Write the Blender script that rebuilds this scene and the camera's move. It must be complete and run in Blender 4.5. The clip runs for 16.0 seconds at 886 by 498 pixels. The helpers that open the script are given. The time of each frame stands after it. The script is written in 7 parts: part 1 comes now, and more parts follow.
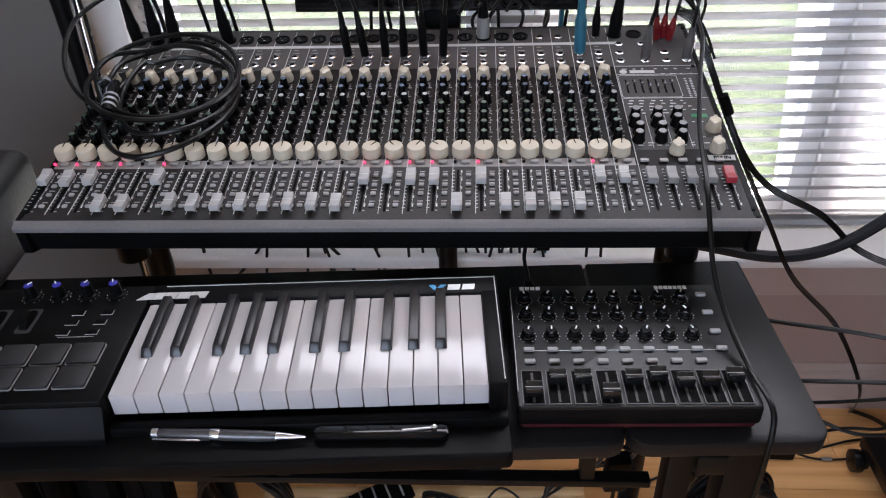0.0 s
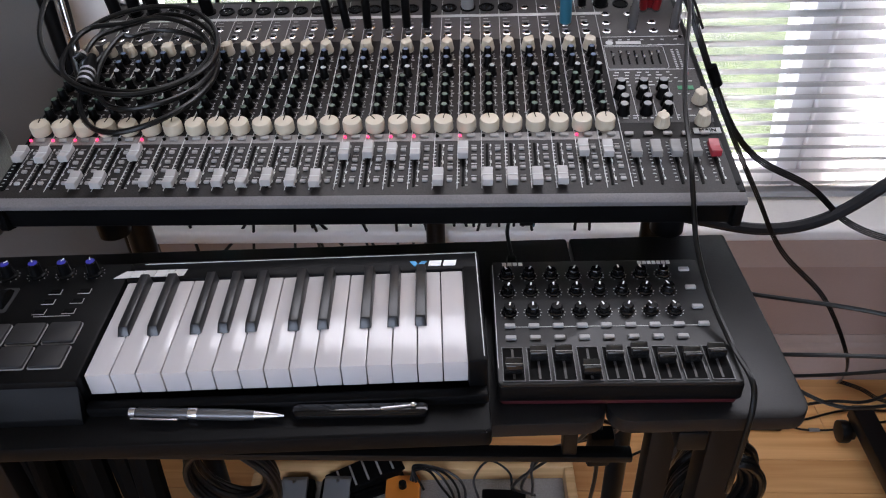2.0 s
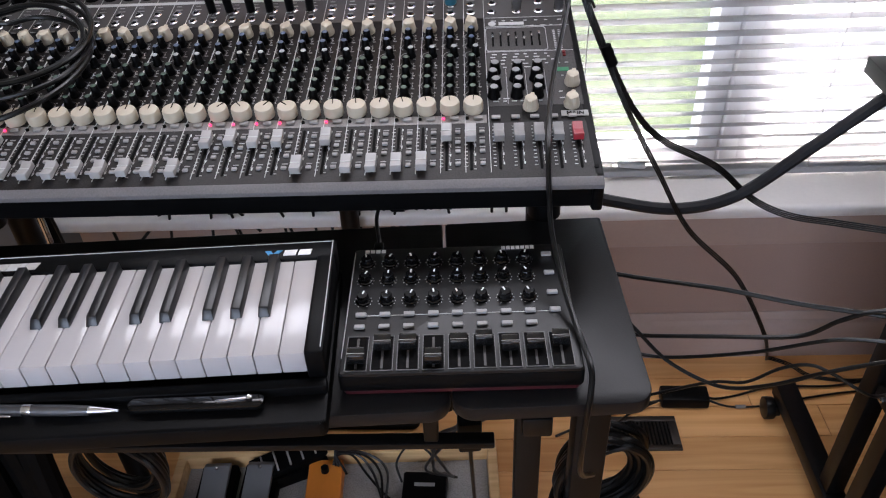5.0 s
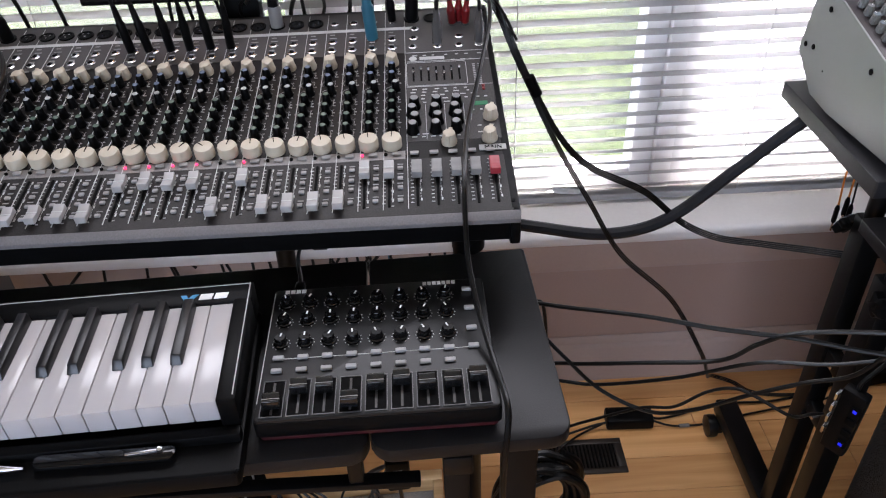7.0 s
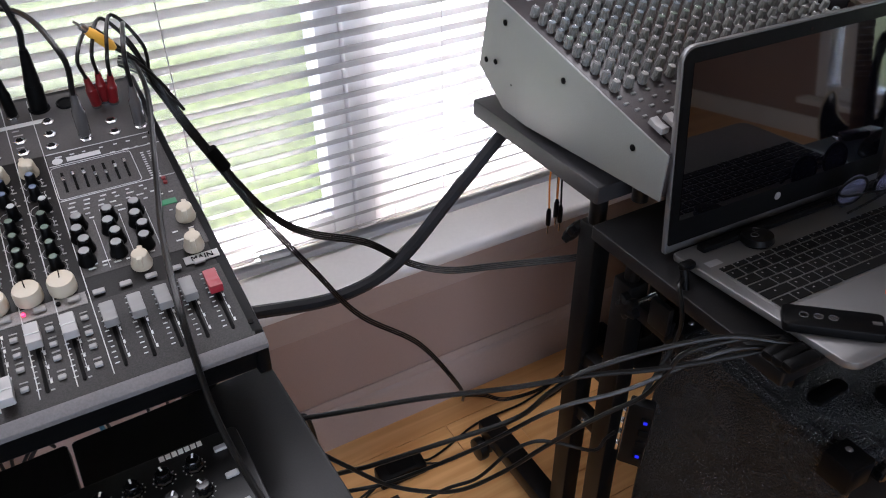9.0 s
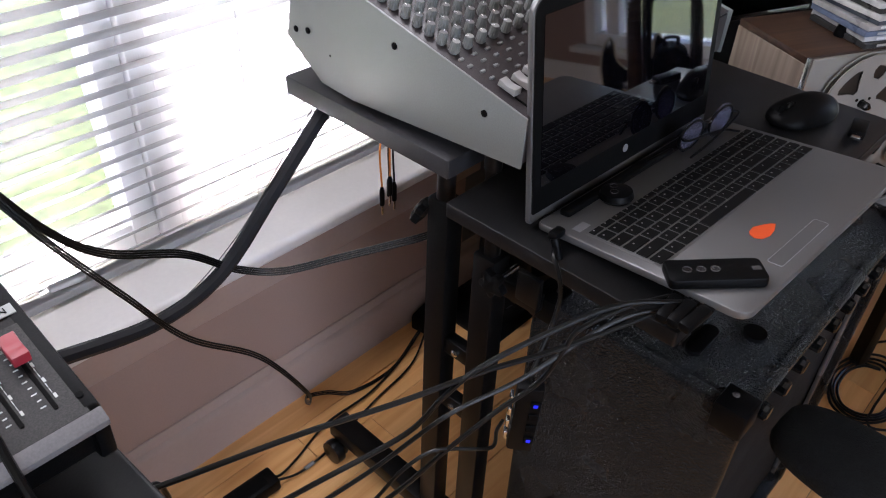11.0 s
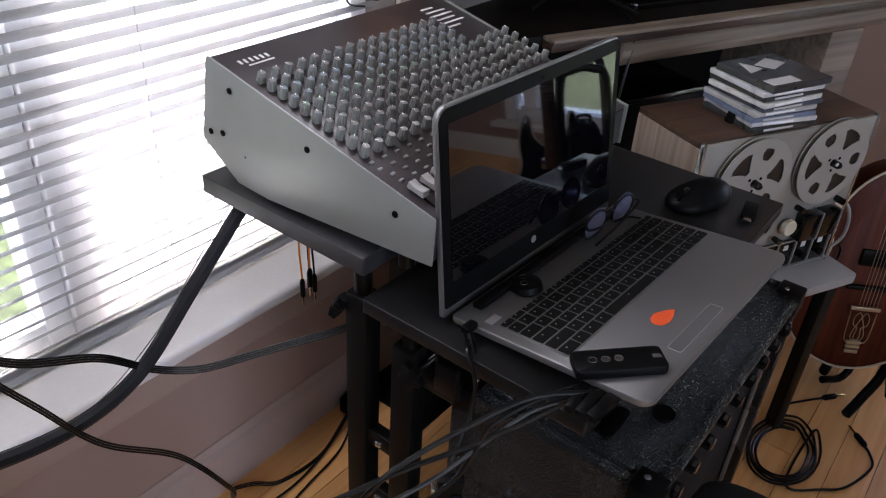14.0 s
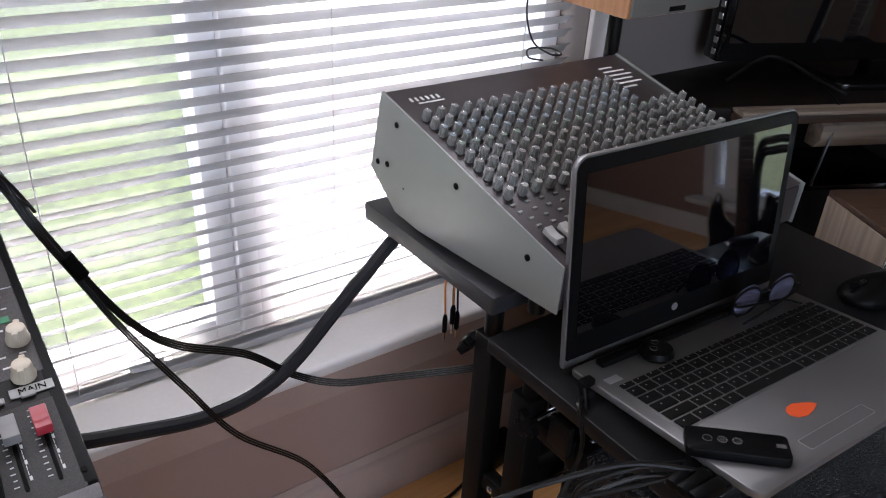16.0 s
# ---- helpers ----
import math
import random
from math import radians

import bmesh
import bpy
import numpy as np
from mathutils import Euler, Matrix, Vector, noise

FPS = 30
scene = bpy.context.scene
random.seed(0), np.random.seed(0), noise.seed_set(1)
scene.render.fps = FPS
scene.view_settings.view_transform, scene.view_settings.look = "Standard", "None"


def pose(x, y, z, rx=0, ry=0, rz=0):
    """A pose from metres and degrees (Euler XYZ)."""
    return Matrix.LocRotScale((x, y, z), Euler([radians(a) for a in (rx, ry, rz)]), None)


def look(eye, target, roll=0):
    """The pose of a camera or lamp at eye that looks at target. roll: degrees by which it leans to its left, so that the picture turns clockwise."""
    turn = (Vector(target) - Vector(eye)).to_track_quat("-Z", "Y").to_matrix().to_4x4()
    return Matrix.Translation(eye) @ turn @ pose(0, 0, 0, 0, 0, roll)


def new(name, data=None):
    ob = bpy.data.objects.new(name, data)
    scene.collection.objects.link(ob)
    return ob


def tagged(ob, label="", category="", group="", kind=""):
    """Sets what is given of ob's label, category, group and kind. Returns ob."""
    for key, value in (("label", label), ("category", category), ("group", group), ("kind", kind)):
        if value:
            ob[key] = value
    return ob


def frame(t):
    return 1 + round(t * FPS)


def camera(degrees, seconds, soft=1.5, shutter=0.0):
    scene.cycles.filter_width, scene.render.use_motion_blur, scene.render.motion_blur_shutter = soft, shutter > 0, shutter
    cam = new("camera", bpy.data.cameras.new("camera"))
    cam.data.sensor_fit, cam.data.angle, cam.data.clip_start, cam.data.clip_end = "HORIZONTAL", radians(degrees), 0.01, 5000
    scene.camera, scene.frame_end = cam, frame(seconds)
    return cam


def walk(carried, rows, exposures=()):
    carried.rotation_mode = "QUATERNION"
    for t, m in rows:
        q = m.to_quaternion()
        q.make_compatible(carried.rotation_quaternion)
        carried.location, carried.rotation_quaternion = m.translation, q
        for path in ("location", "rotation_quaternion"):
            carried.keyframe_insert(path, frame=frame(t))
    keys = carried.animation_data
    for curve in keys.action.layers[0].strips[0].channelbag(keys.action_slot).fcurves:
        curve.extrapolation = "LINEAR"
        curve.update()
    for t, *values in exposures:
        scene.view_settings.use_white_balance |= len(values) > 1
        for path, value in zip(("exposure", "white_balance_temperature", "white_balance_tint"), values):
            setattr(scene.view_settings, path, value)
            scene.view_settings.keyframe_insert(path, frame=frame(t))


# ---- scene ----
cam = camera(59.2, 16.0, 1.1)
PATH = [
    (0, (-0.037, -0.54, 1.365), (-0.134, 1.104, 0.232), -2.0),
    (0.5, (-0.036, -0.535, 1.365), (-0.131, 1.103, 0.22), -2.0),
    (1, (-0.036, -0.531, 1.361), (-0.131, 1.099, 0.206), -2.0),
    (1.5, (-0.029, -0.535, 1.364), (-0.122, 1.086, 0.198), -2.0),
    (2, (-0.02, -0.529, 1.363), (-0.109, 1.074, 0.17), -2.2),
    (2.5, (-0.005, -0.52, 1.365), (-0.094, 1.065, 0.148), -2.6),
    (3, (0.055, -0.505, 1.357), (-0.019, 1.072, 0.13), -2.5),
    (3.5, (0.116, -0.499, 1.355), (0.054, 1.078, 0.126), -2.4),
    (4, (0.127, -0.507, 1.358), (0.063, 1.068, 0.127), -2.5),
    (6.3, (0.15, -0.514, 1.366), (0.071, 1.052, 0.124), -3.2),
    (6.5, (0.157, -0.511, 1.37), (0.093, 1.065, 0.14), -3.2),
    (7, (0.177, -0.501, 1.372), (0.202, 1.1, 0.174), -2.5),
    (7.5, (0.218, -0.492, 1.371), (0.318, 1.111, 0.18), -1.9),
    (8, (0.238, -0.461, 1.361), (0.464, 1.135, 0.177), -2.3),
    (8.5, (0.204, -0.382, 1.362), (0.714, 1.152, 0.185), -1.9),
    (9, (0.165, -0.312, 1.344), (0.953, 1.101, 0.168), -0.8),
    (9.5, (0.174, -0.277, 1.328), (1.055, 1.082, 0.154), 0.2),
    (10, (0.197, -0.241, 1.321), (1.124, 1.083, 0.143), 0.8),
    (10.2, (0.191, -0.216, 1.316), (1.186, 1.057, 0.138), 1.0),
    (12.3, (0.166, -0.174, 1.281), (1.405, 0.697, -0.025), 5.2),
    (12.5, (0.168, -0.176, 1.286), (1.416, 0.699, -0.008), 5.0),
    (13, (0.169, -0.179, 1.309), (1.473, 0.742, 0.104), 4.8),
    (13.5, (0.175, -0.188, 1.33), (1.514, 0.777, 0.2), 4.3),
    (14, (0.186, -0.199, 1.341), (1.54, 0.793, 0.254), 3.8),
    (14.5, (0.192, -0.207, 1.346), (1.547, 0.798, 0.272), 3.3),
    (15, (0.205, -0.208, 1.344), (1.556, 0.81, 0.277), 3.2),
    (15.5, (0.204, -0.228, 1.341), (1.501, 0.935, 0.358), 3.7),
    (16, (0.221, -0.263, 1.33), (1.274, 1.128, 0.352), 3.5),
]
EXPOSURE = [(t, 3.60 + stops, 6300, 20) for t, stops in ((0.0, 0.0), (4.2, 0.05), (9.0, 0.0), (10.2, 0.1), (11.3, 0.5), (12.3, 0.85), (12.7, 0.8), (13.3, 0.45), (14.0, 0.1), (16.0, 0.0))]
walk(cam, [(t, look(eye, target, roll)) for t, eye, target, roll in PATH], EXPOSURE)

# ---- world, sun, exposure ----
world = bpy.data.worlds.new("world")
scene.world = world
world.use_nodes = True
wn = world.node_tree
sky = wn.nodes.new("ShaderNodeTexSky")
sky.sky_type, sky.sun_disc = "NISHITA", False
sky.sun_elevation, sky.sun_rotation = radians(65.7), radians(28.5)
wn.links.new(sky.outputs[0], wn.nodes["Background"].inputs[0])
wn.nodes["Background"].inputs[1].default_value = 0.10
sun = new("sun", bpy.data.lights.new("sun", "SUN"))
sun.data.energy, sun.data.angle, sun.data.color = 2.2, radians(0.6), (1.0, 0.95, 0.88)
sun.matrix_world = look((0.95, 1.75, 4.4), (0, 0, 0))


def window_light(name, eye, target, wide, high, watts, color):
    lamp = new(name, bpy.data.lights.new(name, "AREA"))
    lamp.data.shape, lamp.data.size, lamp.data.size_y, lamp.data.energy, lamp.data.color = "RECTANGLE", wide, high, watts, color
    lamp.matrix_world = look(eye, target)


# added fill lamps for open sky: high before the north blind, behind the walk
window_light("north_daylight", (0.34, 0.772, 1.64), (0.3, -1.0, 0.55), 1.85, 0.50, 1.9, (0.95, 0.98, 1.0))
window_light("south_fill", (-0.6, -2.78, 1.67), (-0.5, 0, 1.0), 2.0, 1.05, 3.6, (0.90, 0.97, 1.0))


# ---- materials ----
def mat(name, color, rough=0.5, metal=0.0, grain=0.0, grain_scale=200.0, stain=0.12, stain_scale=9.0, bump=0.0, vary=0.0,
        clear=0.0, trans=0.0, sheen=0.0, spec=0.5, relief=0.001):
    """A surface with fine grain, broader stains, uneven gloss and a slight relief."""
    m = bpy.data.materials.new(name)
    m.use_nodes = True
    nt = m.node_tree
    b = nt.nodes["Principled BSDF"]
    b.inputs["Roughness"].default_value = rough
    b.inputs["Metallic"].default_value = metal
    b.inputs["Coat Weight"].default_value = clear
    b.inputs["Transmission Weight"].default_value = trans
    b.inputs["Sheen Weight"].default_value = sheen
    b.inputs["Specular IOR Level"].default_value = spec
    co = nt.nodes.new("ShaderNodeTexCoord")
    n1 = nt.nodes.new("ShaderNodeTexNoise")
    n1.inputs["Scale"].default_value, n1.inputs["Detail"].default_value = stain_scale, 6
    n2 = nt.nodes.new("ShaderNodeTexNoise")
    n2.inputs["Scale"].default_value, n2.inputs["Detail"].default_value = grain_scale, 3
    for n in (n1, n2):
        nt.links.new(co.outputs["Object"], n.inputs["Vector"])

    def mixed(source, low, high):
        r = nt.nodes.new("ShaderNodeMapRange")
        r.inputs["From Min"].default_value, r.inputs["From Max"].default_value = 0.3, 0.7
        r.inputs["To Min"].default_value, r.inputs["To Max"].default_value = low, high
        nt.links.new(source, r.inputs["Value"])
        return r.outputs[0]

    def times(a, c):
        q = nt.nodes.new("ShaderNodeMath")
        q.operation = "MULTIPLY"
        nt.links.new(a, q.inputs[0])
        nt.links.new(c, q.inputs[1])
        return q.outputs[0]

    v = times(mixed(n1.outputs[0], 1 - stain, 1 + stain), mixed(n2.outputs[0], 1 - grain, 1 + grain))
    if vary:
        info = nt.nodes.new("ShaderNodeObjectInfo")
        r = nt.nodes.new("ShaderNodeMapRange")
        r.inputs["To Min"].default_value, r.inputs["To Max"].default_value = 1 - vary, 1 + vary
        nt.links.new(info.outputs["Random"], r.inputs["Value"])
        v = times(v, r.outputs[0])
    scale = nt.nodes.new("ShaderNodeVectorMath")
    scale.operation = "SCALE"
    scale.inputs[0].default_value = color
    nt.links.new(v, scale.inputs["Scale"])
    nt.links.new(scale.outputs[0], b.inputs["Base Color"])
    nt.links.new(mixed(n1.outputs[0], max(0.02, rough * 0.85), min(1, rough * 1.15)), b.inputs["Roughness"])
    if bump:
        bp = nt.nodes.new("ShaderNodeBump")
        bp.inputs["Strength"].default_value, bp.inputs["Distance"].default_value = bump, relief
        nt.links.new(n2.outputs[0], bp.inputs["Height"])
        nt.links.new(bp.outputs[0], b.inputs["Normal"])
    return m


def glow(name, color, strength):
    m = bpy.data.materials.new(name)
    m.use_nodes = True
    b = m.node_tree.nodes["Principled BSDF"]
    b.inputs["Base Color"].default_value = (*color, 1)
    b.inputs["Emission Color"].default_value = (*color, 1)
    b.inputs["Emission Strength"].default_value = strength
    b.inputs["Roughness"].default_value = 0.3
    return m


def wood(name, dark, light, rough, along=0, scale=1.0, vary=0.0, clear=0.0):
    """Timber with grain running along one axis of the object."""
    m = mat(name, light, rough, vary=vary, clear=clear)
    nt = m.node_tree
    b = nt.nodes["Principled BSDF"]
    co = nt.nodes.new("ShaderNodeTexCoord")
    mp = nt.nodes.new("ShaderNodeMapping")
    s = [38.0 * scale] * 3
    s[along] = 1.6 * scale
    mp.inputs["Scale"].default_value = s
    n = nt.nodes.new("ShaderNodeTexNoise")
    n.inputs["Scale"].default_value, n.inputs["Detail"].default_value, n.inputs["Distortion"].default_value = 1.0, 8, 1.2
    ramp = nt.nodes.new("ShaderNodeValToRGB")
    ramp.color_ramp.elements[0].color, ramp.color_ramp.elements[1].color = (*dark, 1), (*light, 1)
    ramp.color_ramp.elements[0].position, ramp.color_ramp.elements[1].position = 0.32, 0.68
    info = nt.nodes.new("ShaderNodeObjectInfo")
    sh = nt.nodes.new("ShaderNodeVectorMath")
    sh.operation = "ADD"
    k = nt.nodes.new("ShaderNodeMath")
    k.operation, k.inputs[1].default_value = "MULTIPLY", 37.0
    nt.links.new(info.outputs["Random"], k.inputs[0])
    nt.links.new(co.outputs["Object"], sh.inputs[0])
    nt.links.new(k.outputs[0], sh.inputs[1])
    nt.links.new(sh.outputs[0], mp.inputs["Vector"])
    nt.links.new(mp.outputs[0], n.inputs["Vector"])
    nt.links.new(n.outputs[0], ramp.inputs[0])
    hs = nt.nodes.new("ShaderNodeHueSaturation")
    r = nt.nodes.new("ShaderNodeMapRange")
    r.inputs["To Min"].default_value, r.inputs["To Max"].default_value = 1 - vary, 1 + vary
    nt.links.new(info.outputs["Random"], r.inputs["Value"])
    nt.links.new(r.outputs[0], hs.inputs["Value"])
    nt.links.new(ramp.outputs[0], hs.inputs["Color"])
    nt.links.new(hs.outputs[0], b.inputs["Base Color"])
    return m


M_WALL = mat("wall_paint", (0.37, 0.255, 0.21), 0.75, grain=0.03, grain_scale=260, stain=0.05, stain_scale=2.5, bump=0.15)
# greyer wall left of the window, its shade darkened into the colour too
M_WALL_NW = mat("shaded_grey_wall_paint", (0.095, 0.089, 0.083), 0.8, grain=0.03, grain_scale=260, stain=0.06, stain_scale=2, bump=0.15)
# shade of the television corner put into the wall's base colour
M_WALL_NE = mat("shaded_corner_wall_paint", (0.165, 0.145, 0.135), 0.8, grain=0.03, grain_scale=260, stain=0.06, stain_scale=2, bump=0.15)
M_WALL_GREY = mat("grey_wall_paint", (0.30, 0.29, 0.27), 0.8, grain=0.03, grain_scale=260, stain=0.05, stain_scale=2, bump=0.15)
M_BASE = mat("taupe_trim_paint", (0.43, 0.32, 0.27), 0.5, grain=0.02, grain_scale=120, stain=0.05, stain_scale=5, bump=0.05)
M_TRIM = mat("white_trim_paint", (0.74, 0.71, 0.68), 0.4, grain=0.02, grain_scale=120, stain=0.05, stain_scale=5, bump=0.05)
M_CEIL = mat("ceiling_paint", (0.75, 0.74, 0.72), 0.9, stain=0.03)
M_FLOOR = wood("maple_floorboard", (0.67, 0.325, 0.110), (0.82, 0.465, 0.19), 0.34, along=0, vary=0.12)
M_GAP = mat("floor_joint", (0.06, 0.035, 0.02), 0.9)
M_VINYL = mat("white_vinyl", (0.80, 0.80, 0.80), 0.35, stain=0.03)
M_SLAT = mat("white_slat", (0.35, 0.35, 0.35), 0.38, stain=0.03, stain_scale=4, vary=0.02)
M_GRASS = mat("lawn", (0.049, 0.063, 0.022), 0.95, grain=0.45, grain_scale=24, stain=0.25, stain_scale=1.1, bump=0.8)
M_DRIVE = mat("pale_concrete", (0.58, 0.57, 0.55), 0.9, grain=0.08, grain_scale=60, stain=0.08, stain_scale=1.5, bump=0.2)
M_DESK = mat("black_desktop", (0.008, 0.0078, 0.0082), 0.36, grain=0.2, grain_scale=500, stain=0.25, stain_scale=6, bump=0.12, spec=0.2)
M_STEEL = mat("black_steel", (0.003, 0.003, 0.0032), 0.38, 0.0, grain=0.15, grain_scale=300, stain=0.2, bump=0.05, spec=0.2)
M_BLACK = mat("black_plastic", (0.003, 0.003, 0.0032), 0.42, grain=0.2, grain_scale=600, stain=0.15, bump=0.1, spec=0.08)
M_MATTE = mat("matte_black", (0.002, 0.002, 0.002), 0.7, grain=0.2, grain_scale=500, bump=0.1, spec=0.07)
M_GLOSSB = mat("gloss_black", (0.003, 0.003, 0.0032), 0.12, stain=0.2, spec=0.4)
M_RUBBER = mat("cable_rubber", (0.003, 0.003, 0.003), 0.33, grain=0.15, grain_scale=350, stain=0.2, stain_scale=20, spec=0.28)
M_CHROME = mat("chrome", (0.62, 0.62, 0.63), 0.2, 1.0, stain=0.1, stain_scale=40)
M_ALU = mat("grey_aluminium", (0.30, 0.30, 0.31), 0.42, 0.55, grain=0.05, grain_scale=500, stain=0.06)
M_CREAM = mat("cream_knob", (0.45, 0.395, 0.305), 0.45, stain=0.08, stain_scale=30, vary=0.04)
M_CAP = mat("white_fader_cap", (0.33, 0.322, 0.315), 0.4, stain=0.06, stain_scale=40, vary=0.04)
M_CAPGREY = mat("grey_fader_cap", (0.19, 0.185, 0.182), 0.45, stain=0.06, stain_scale=40)
M_REDCAP = mat("red_fader_cap", (0.27, 0.018, 0.028), 0.4, stain=0.08, stain_scale=40)
M_PANEL = mat("dark_mixer_panel", (0.013, 0.0115, 0.0112), 0.42, 0.0, grain=0.25, grain_scale=700, stain=0.12, bump=0.08, spec=0.12)
M_PANEL2 = mat("taupe_mixer_band", (0.060, 0.056, 0.054), 0.45, 0.0, spec=0.25, grain=0.12, grain_scale=700, stain=0.12)
M_MARK = mat("grey_print", (0.46, 0.46, 0.45), 0.5)
M_WHITEINK = mat("white_print", (0.75, 0.75, 0.75), 0.5)
M_BLUEINK = mat("blue_print", (0.03, 0.25, 0.5), 0.45)
M_BTN = mat("grey_button", (0.27, 0.262, 0.255), 0.5, vary=0.1)
M_BTNW = mat("pale_button", (0.30, 0.30, 0.30), 0.5, vary=0.05)
M_IVORY = mat("white_key", (0.46, 0.44, 0.44), 0.14, stain=0.03, stain_scale=12, vary=0.02)
M_EBONY = mat("black_key", (0.010, 0.010, 0.011), 0.3, grain=0.15, grain_scale=500, stain=0.1, spec=0.35)
# black plastic lightened: edge highlights of the fader wells put into its colour
M_WELL = mat("lightened_black_plastic", (0.03, 0.03, 0.031), 0.35, stain=0.15)
M_FADER = mat("moulded_black_cap", (0.006, 0.006, 0.0062), 0.22, stain=0.15, spec=0.6)
M_BLUEKNOB = mat("blue_knob_cap", (0.03, 0.03, 0.28), 0.35)
M_TEAL = mat("teal_cable", (0.014, 0.10, 0.15), 0.45, stain=0.1, stain_scale=30)
M_RED = mat("red_plug", (0.16, 0.008, 0.010), 0.35)
M_SMOKE = mat("smoky_plug", (0.10, 0.095, 0.095), 0.25, 0.3)
M_FADERS = mat("grey_fader_field", (0.019, 0.0168, 0.016), 0.48, 0.0, spec=0.2, grain=0.5, grain_scale=900, stain=0.12)
M_STICK = mat("orange_sticker", (0.62, 0.075, 0.015), 0.45)
M_ORANGE = mat("orange_plastic", (0.75, 0.24, 0.03), 0.45, stain=0.08)
M_YELLOW = mat("yellow_plug", (0.7, 0.36, 0.04), 0.45)
M_LED = glow("red_led", (1.0, 0.03, 0.10), 0.3)
M_BLED = glow("blue_led", (0.006, 0.012, 0.5), 0.09)
M_GLED = glow("green_display", (0.02, 0.16, 0.07), 0.015)
M_SIDE = mat("grey_side_panel", (0.21, 0.22, 0.21), 0.4, 0.35, grain=0.06, grain_scale=600, stain=0.05, stain_scale=5)
M_GKNOB = mat("grey_rubber_knob", (0.15, 0.154, 0.148), 0.55, stain=0.1, stain_scale=60, vary=0.12)
M_SPANEL = mat("maroon_black_panel", (0.030, 0.024, 0.025), 0.35, 0.2, grain=0.2, grain_scale=600, stain=0.15, bump=0.05)
M_LAPTOP = mat("laptop_grey", (0.155, 0.153, 0.153), 0.38, 0.6, grain=0.08, grain_scale=900, stain=0.04)
M_SCREEN = mat("dark_glossy_screen", (0.001, 0.001, 0.0018), 0.03, stain=0.2, stain_scale=6, spec=1.0, clear=1.0)
M_KEYCAP = mat("laptop_key", (0.004, 0.004, 0.0042), 0.5, vary=0.1, spec=0.16)
M_TOLEX = mat("black_tolex", (0.0045, 0.0045, 0.005), 0.26, grain=0.6, grain_scale=300, stain=0.15, bump=1.0, spec=0.3, relief=0.006)
_v = M_TOLEX.node_tree.nodes.new("ShaderNodeTexVoronoi")
_v.inputs["Scale"].default_value = 340.0
_c = M_TOLEX.node_tree.nodes.new("ShaderNodeTexCoord")
M_TOLEX.node_tree.links.new(_c.outputs["Object"], _v.inputs["Vector"])
for _b in [n for n in M_TOLEX.node_tree.nodes if n.type == "BUMP"]:
    _b.invert = True
    M_TOLEX.node_tree.links.new(_v.outputs["Distance"], _b.inputs["Height"])
_r = M_TOLEX.node_tree.nodes.new("ShaderNodeMapRange")
_r.inputs["From Max"].default_value, _r.inputs["To Min"].default_value, _r.inputs["To Max"].default_value = 0.55, 0.026, 0.0008
M_TOLEX.node_tree.links.new(_v.outputs["Distance"], _r.inputs["Value"])
M_TOLEX.node_tree.links.new(_r.outputs["Result"], M_TOLEX.node_tree.nodes["Principled BSDF"].inputs["Base Color"])
M_CLOTH = mat("grille_cloth", (0.008, 0.008, 0.008), 0.9, grain=0.6, grain_scale=700, bump=0.6, spec=0.15)
M_MESH = mat("chair_mesh", (0.0025, 0.0025, 0.0025), 0.8, grain=0.8, grain_scale=520, bump=1.0, spec=0.2, relief=0.003)
M_WALNUT = wood("walnut_veneer", (0.025, 0.013, 0.009), (0.075, 0.040, 0.024), 0.4, along=0)
M_PALEWOOD = wood("weathered_wood", (0.12, 0.09, 0.065), (0.28, 0.22, 0.17), 0.55, along=0, scale=0.7)
M_SIDEWOOD = wood("rubbed_side_wood", (0.16, 0.115, 0.085), (0.30, 0.235, 0.18), 0.55, along=2, scale=0.9)
M_SHELF = mat("black_laminate", (0.019, 0.0185, 0.020), 0.42, grain=0.2, grain_scale=500, stain=0.2, stain_scale=6, bump=0.1, spec=0.5)
M_DARKWOOD = mat("black_cabinet", (0.003, 0.003, 0.003), 0.5, stain=0.3, spec=0.25)
# bluish reflection on the lenses put into their base colour
M_LENS = mat("blue_sheen_lens", (0.20, 0.20, 0.30), 0.04, trans=0.7, stain=0.1)
M_BLACKWOOD = wood("near_black_stain", (0.003, 0.002, 0.0018), (0.008, 0.0055, 0.004), 0.5, along=0)
M_BLACKWOOD.node_tree.nodes["Principled BSDF"].inputs["Specular IOR Level"].default_value = 0.15
M_PINE = wood("pine_frame", (0.55, 0.33, 0.14), (0.78, 0.53, 0.27), 0.5, along=0)
M_FELT = mat("grey_carpet", (0.34, 0.33, 0.32), 0.95, grain=0.25, grain_scale=400, bump=0.5)
M_REEL = mat("grey_reel", (0.28, 0.265, 0.24), 0.4, 0.1, stain=0.06)
M_DECK = mat("deck_faceplate", (0.30, 0.28, 0.25), 0.4, 0.4, stain=0.08)
M_SUNBURST = wood("red_brown_lacquer", (0.030, 0.0062, 0.004), (0.088, 0.020, 0.009), 0.45, along=2, clear=0.0)
M_SUNBURST.node_tree.nodes["Principled BSDF"].inputs["Specular IOR Level"].default_value = 0.1
M_PAPER = mat("printed_paper", (0.5, 0.5, 0.5), 0.4, vary=0.5, stain=0.3, stain_scale=30)
M_BROWNMETAL = mat("bronze_vent", (0.05, 0.042, 0.036), 0.4, 0.6, stain=0.15)
M_GLASS = bpy.data.materials.new("window_glass")
M_GLASS.use_nodes = True
_g = M_GLASS.node_tree.nodes["Principled BSDF"]
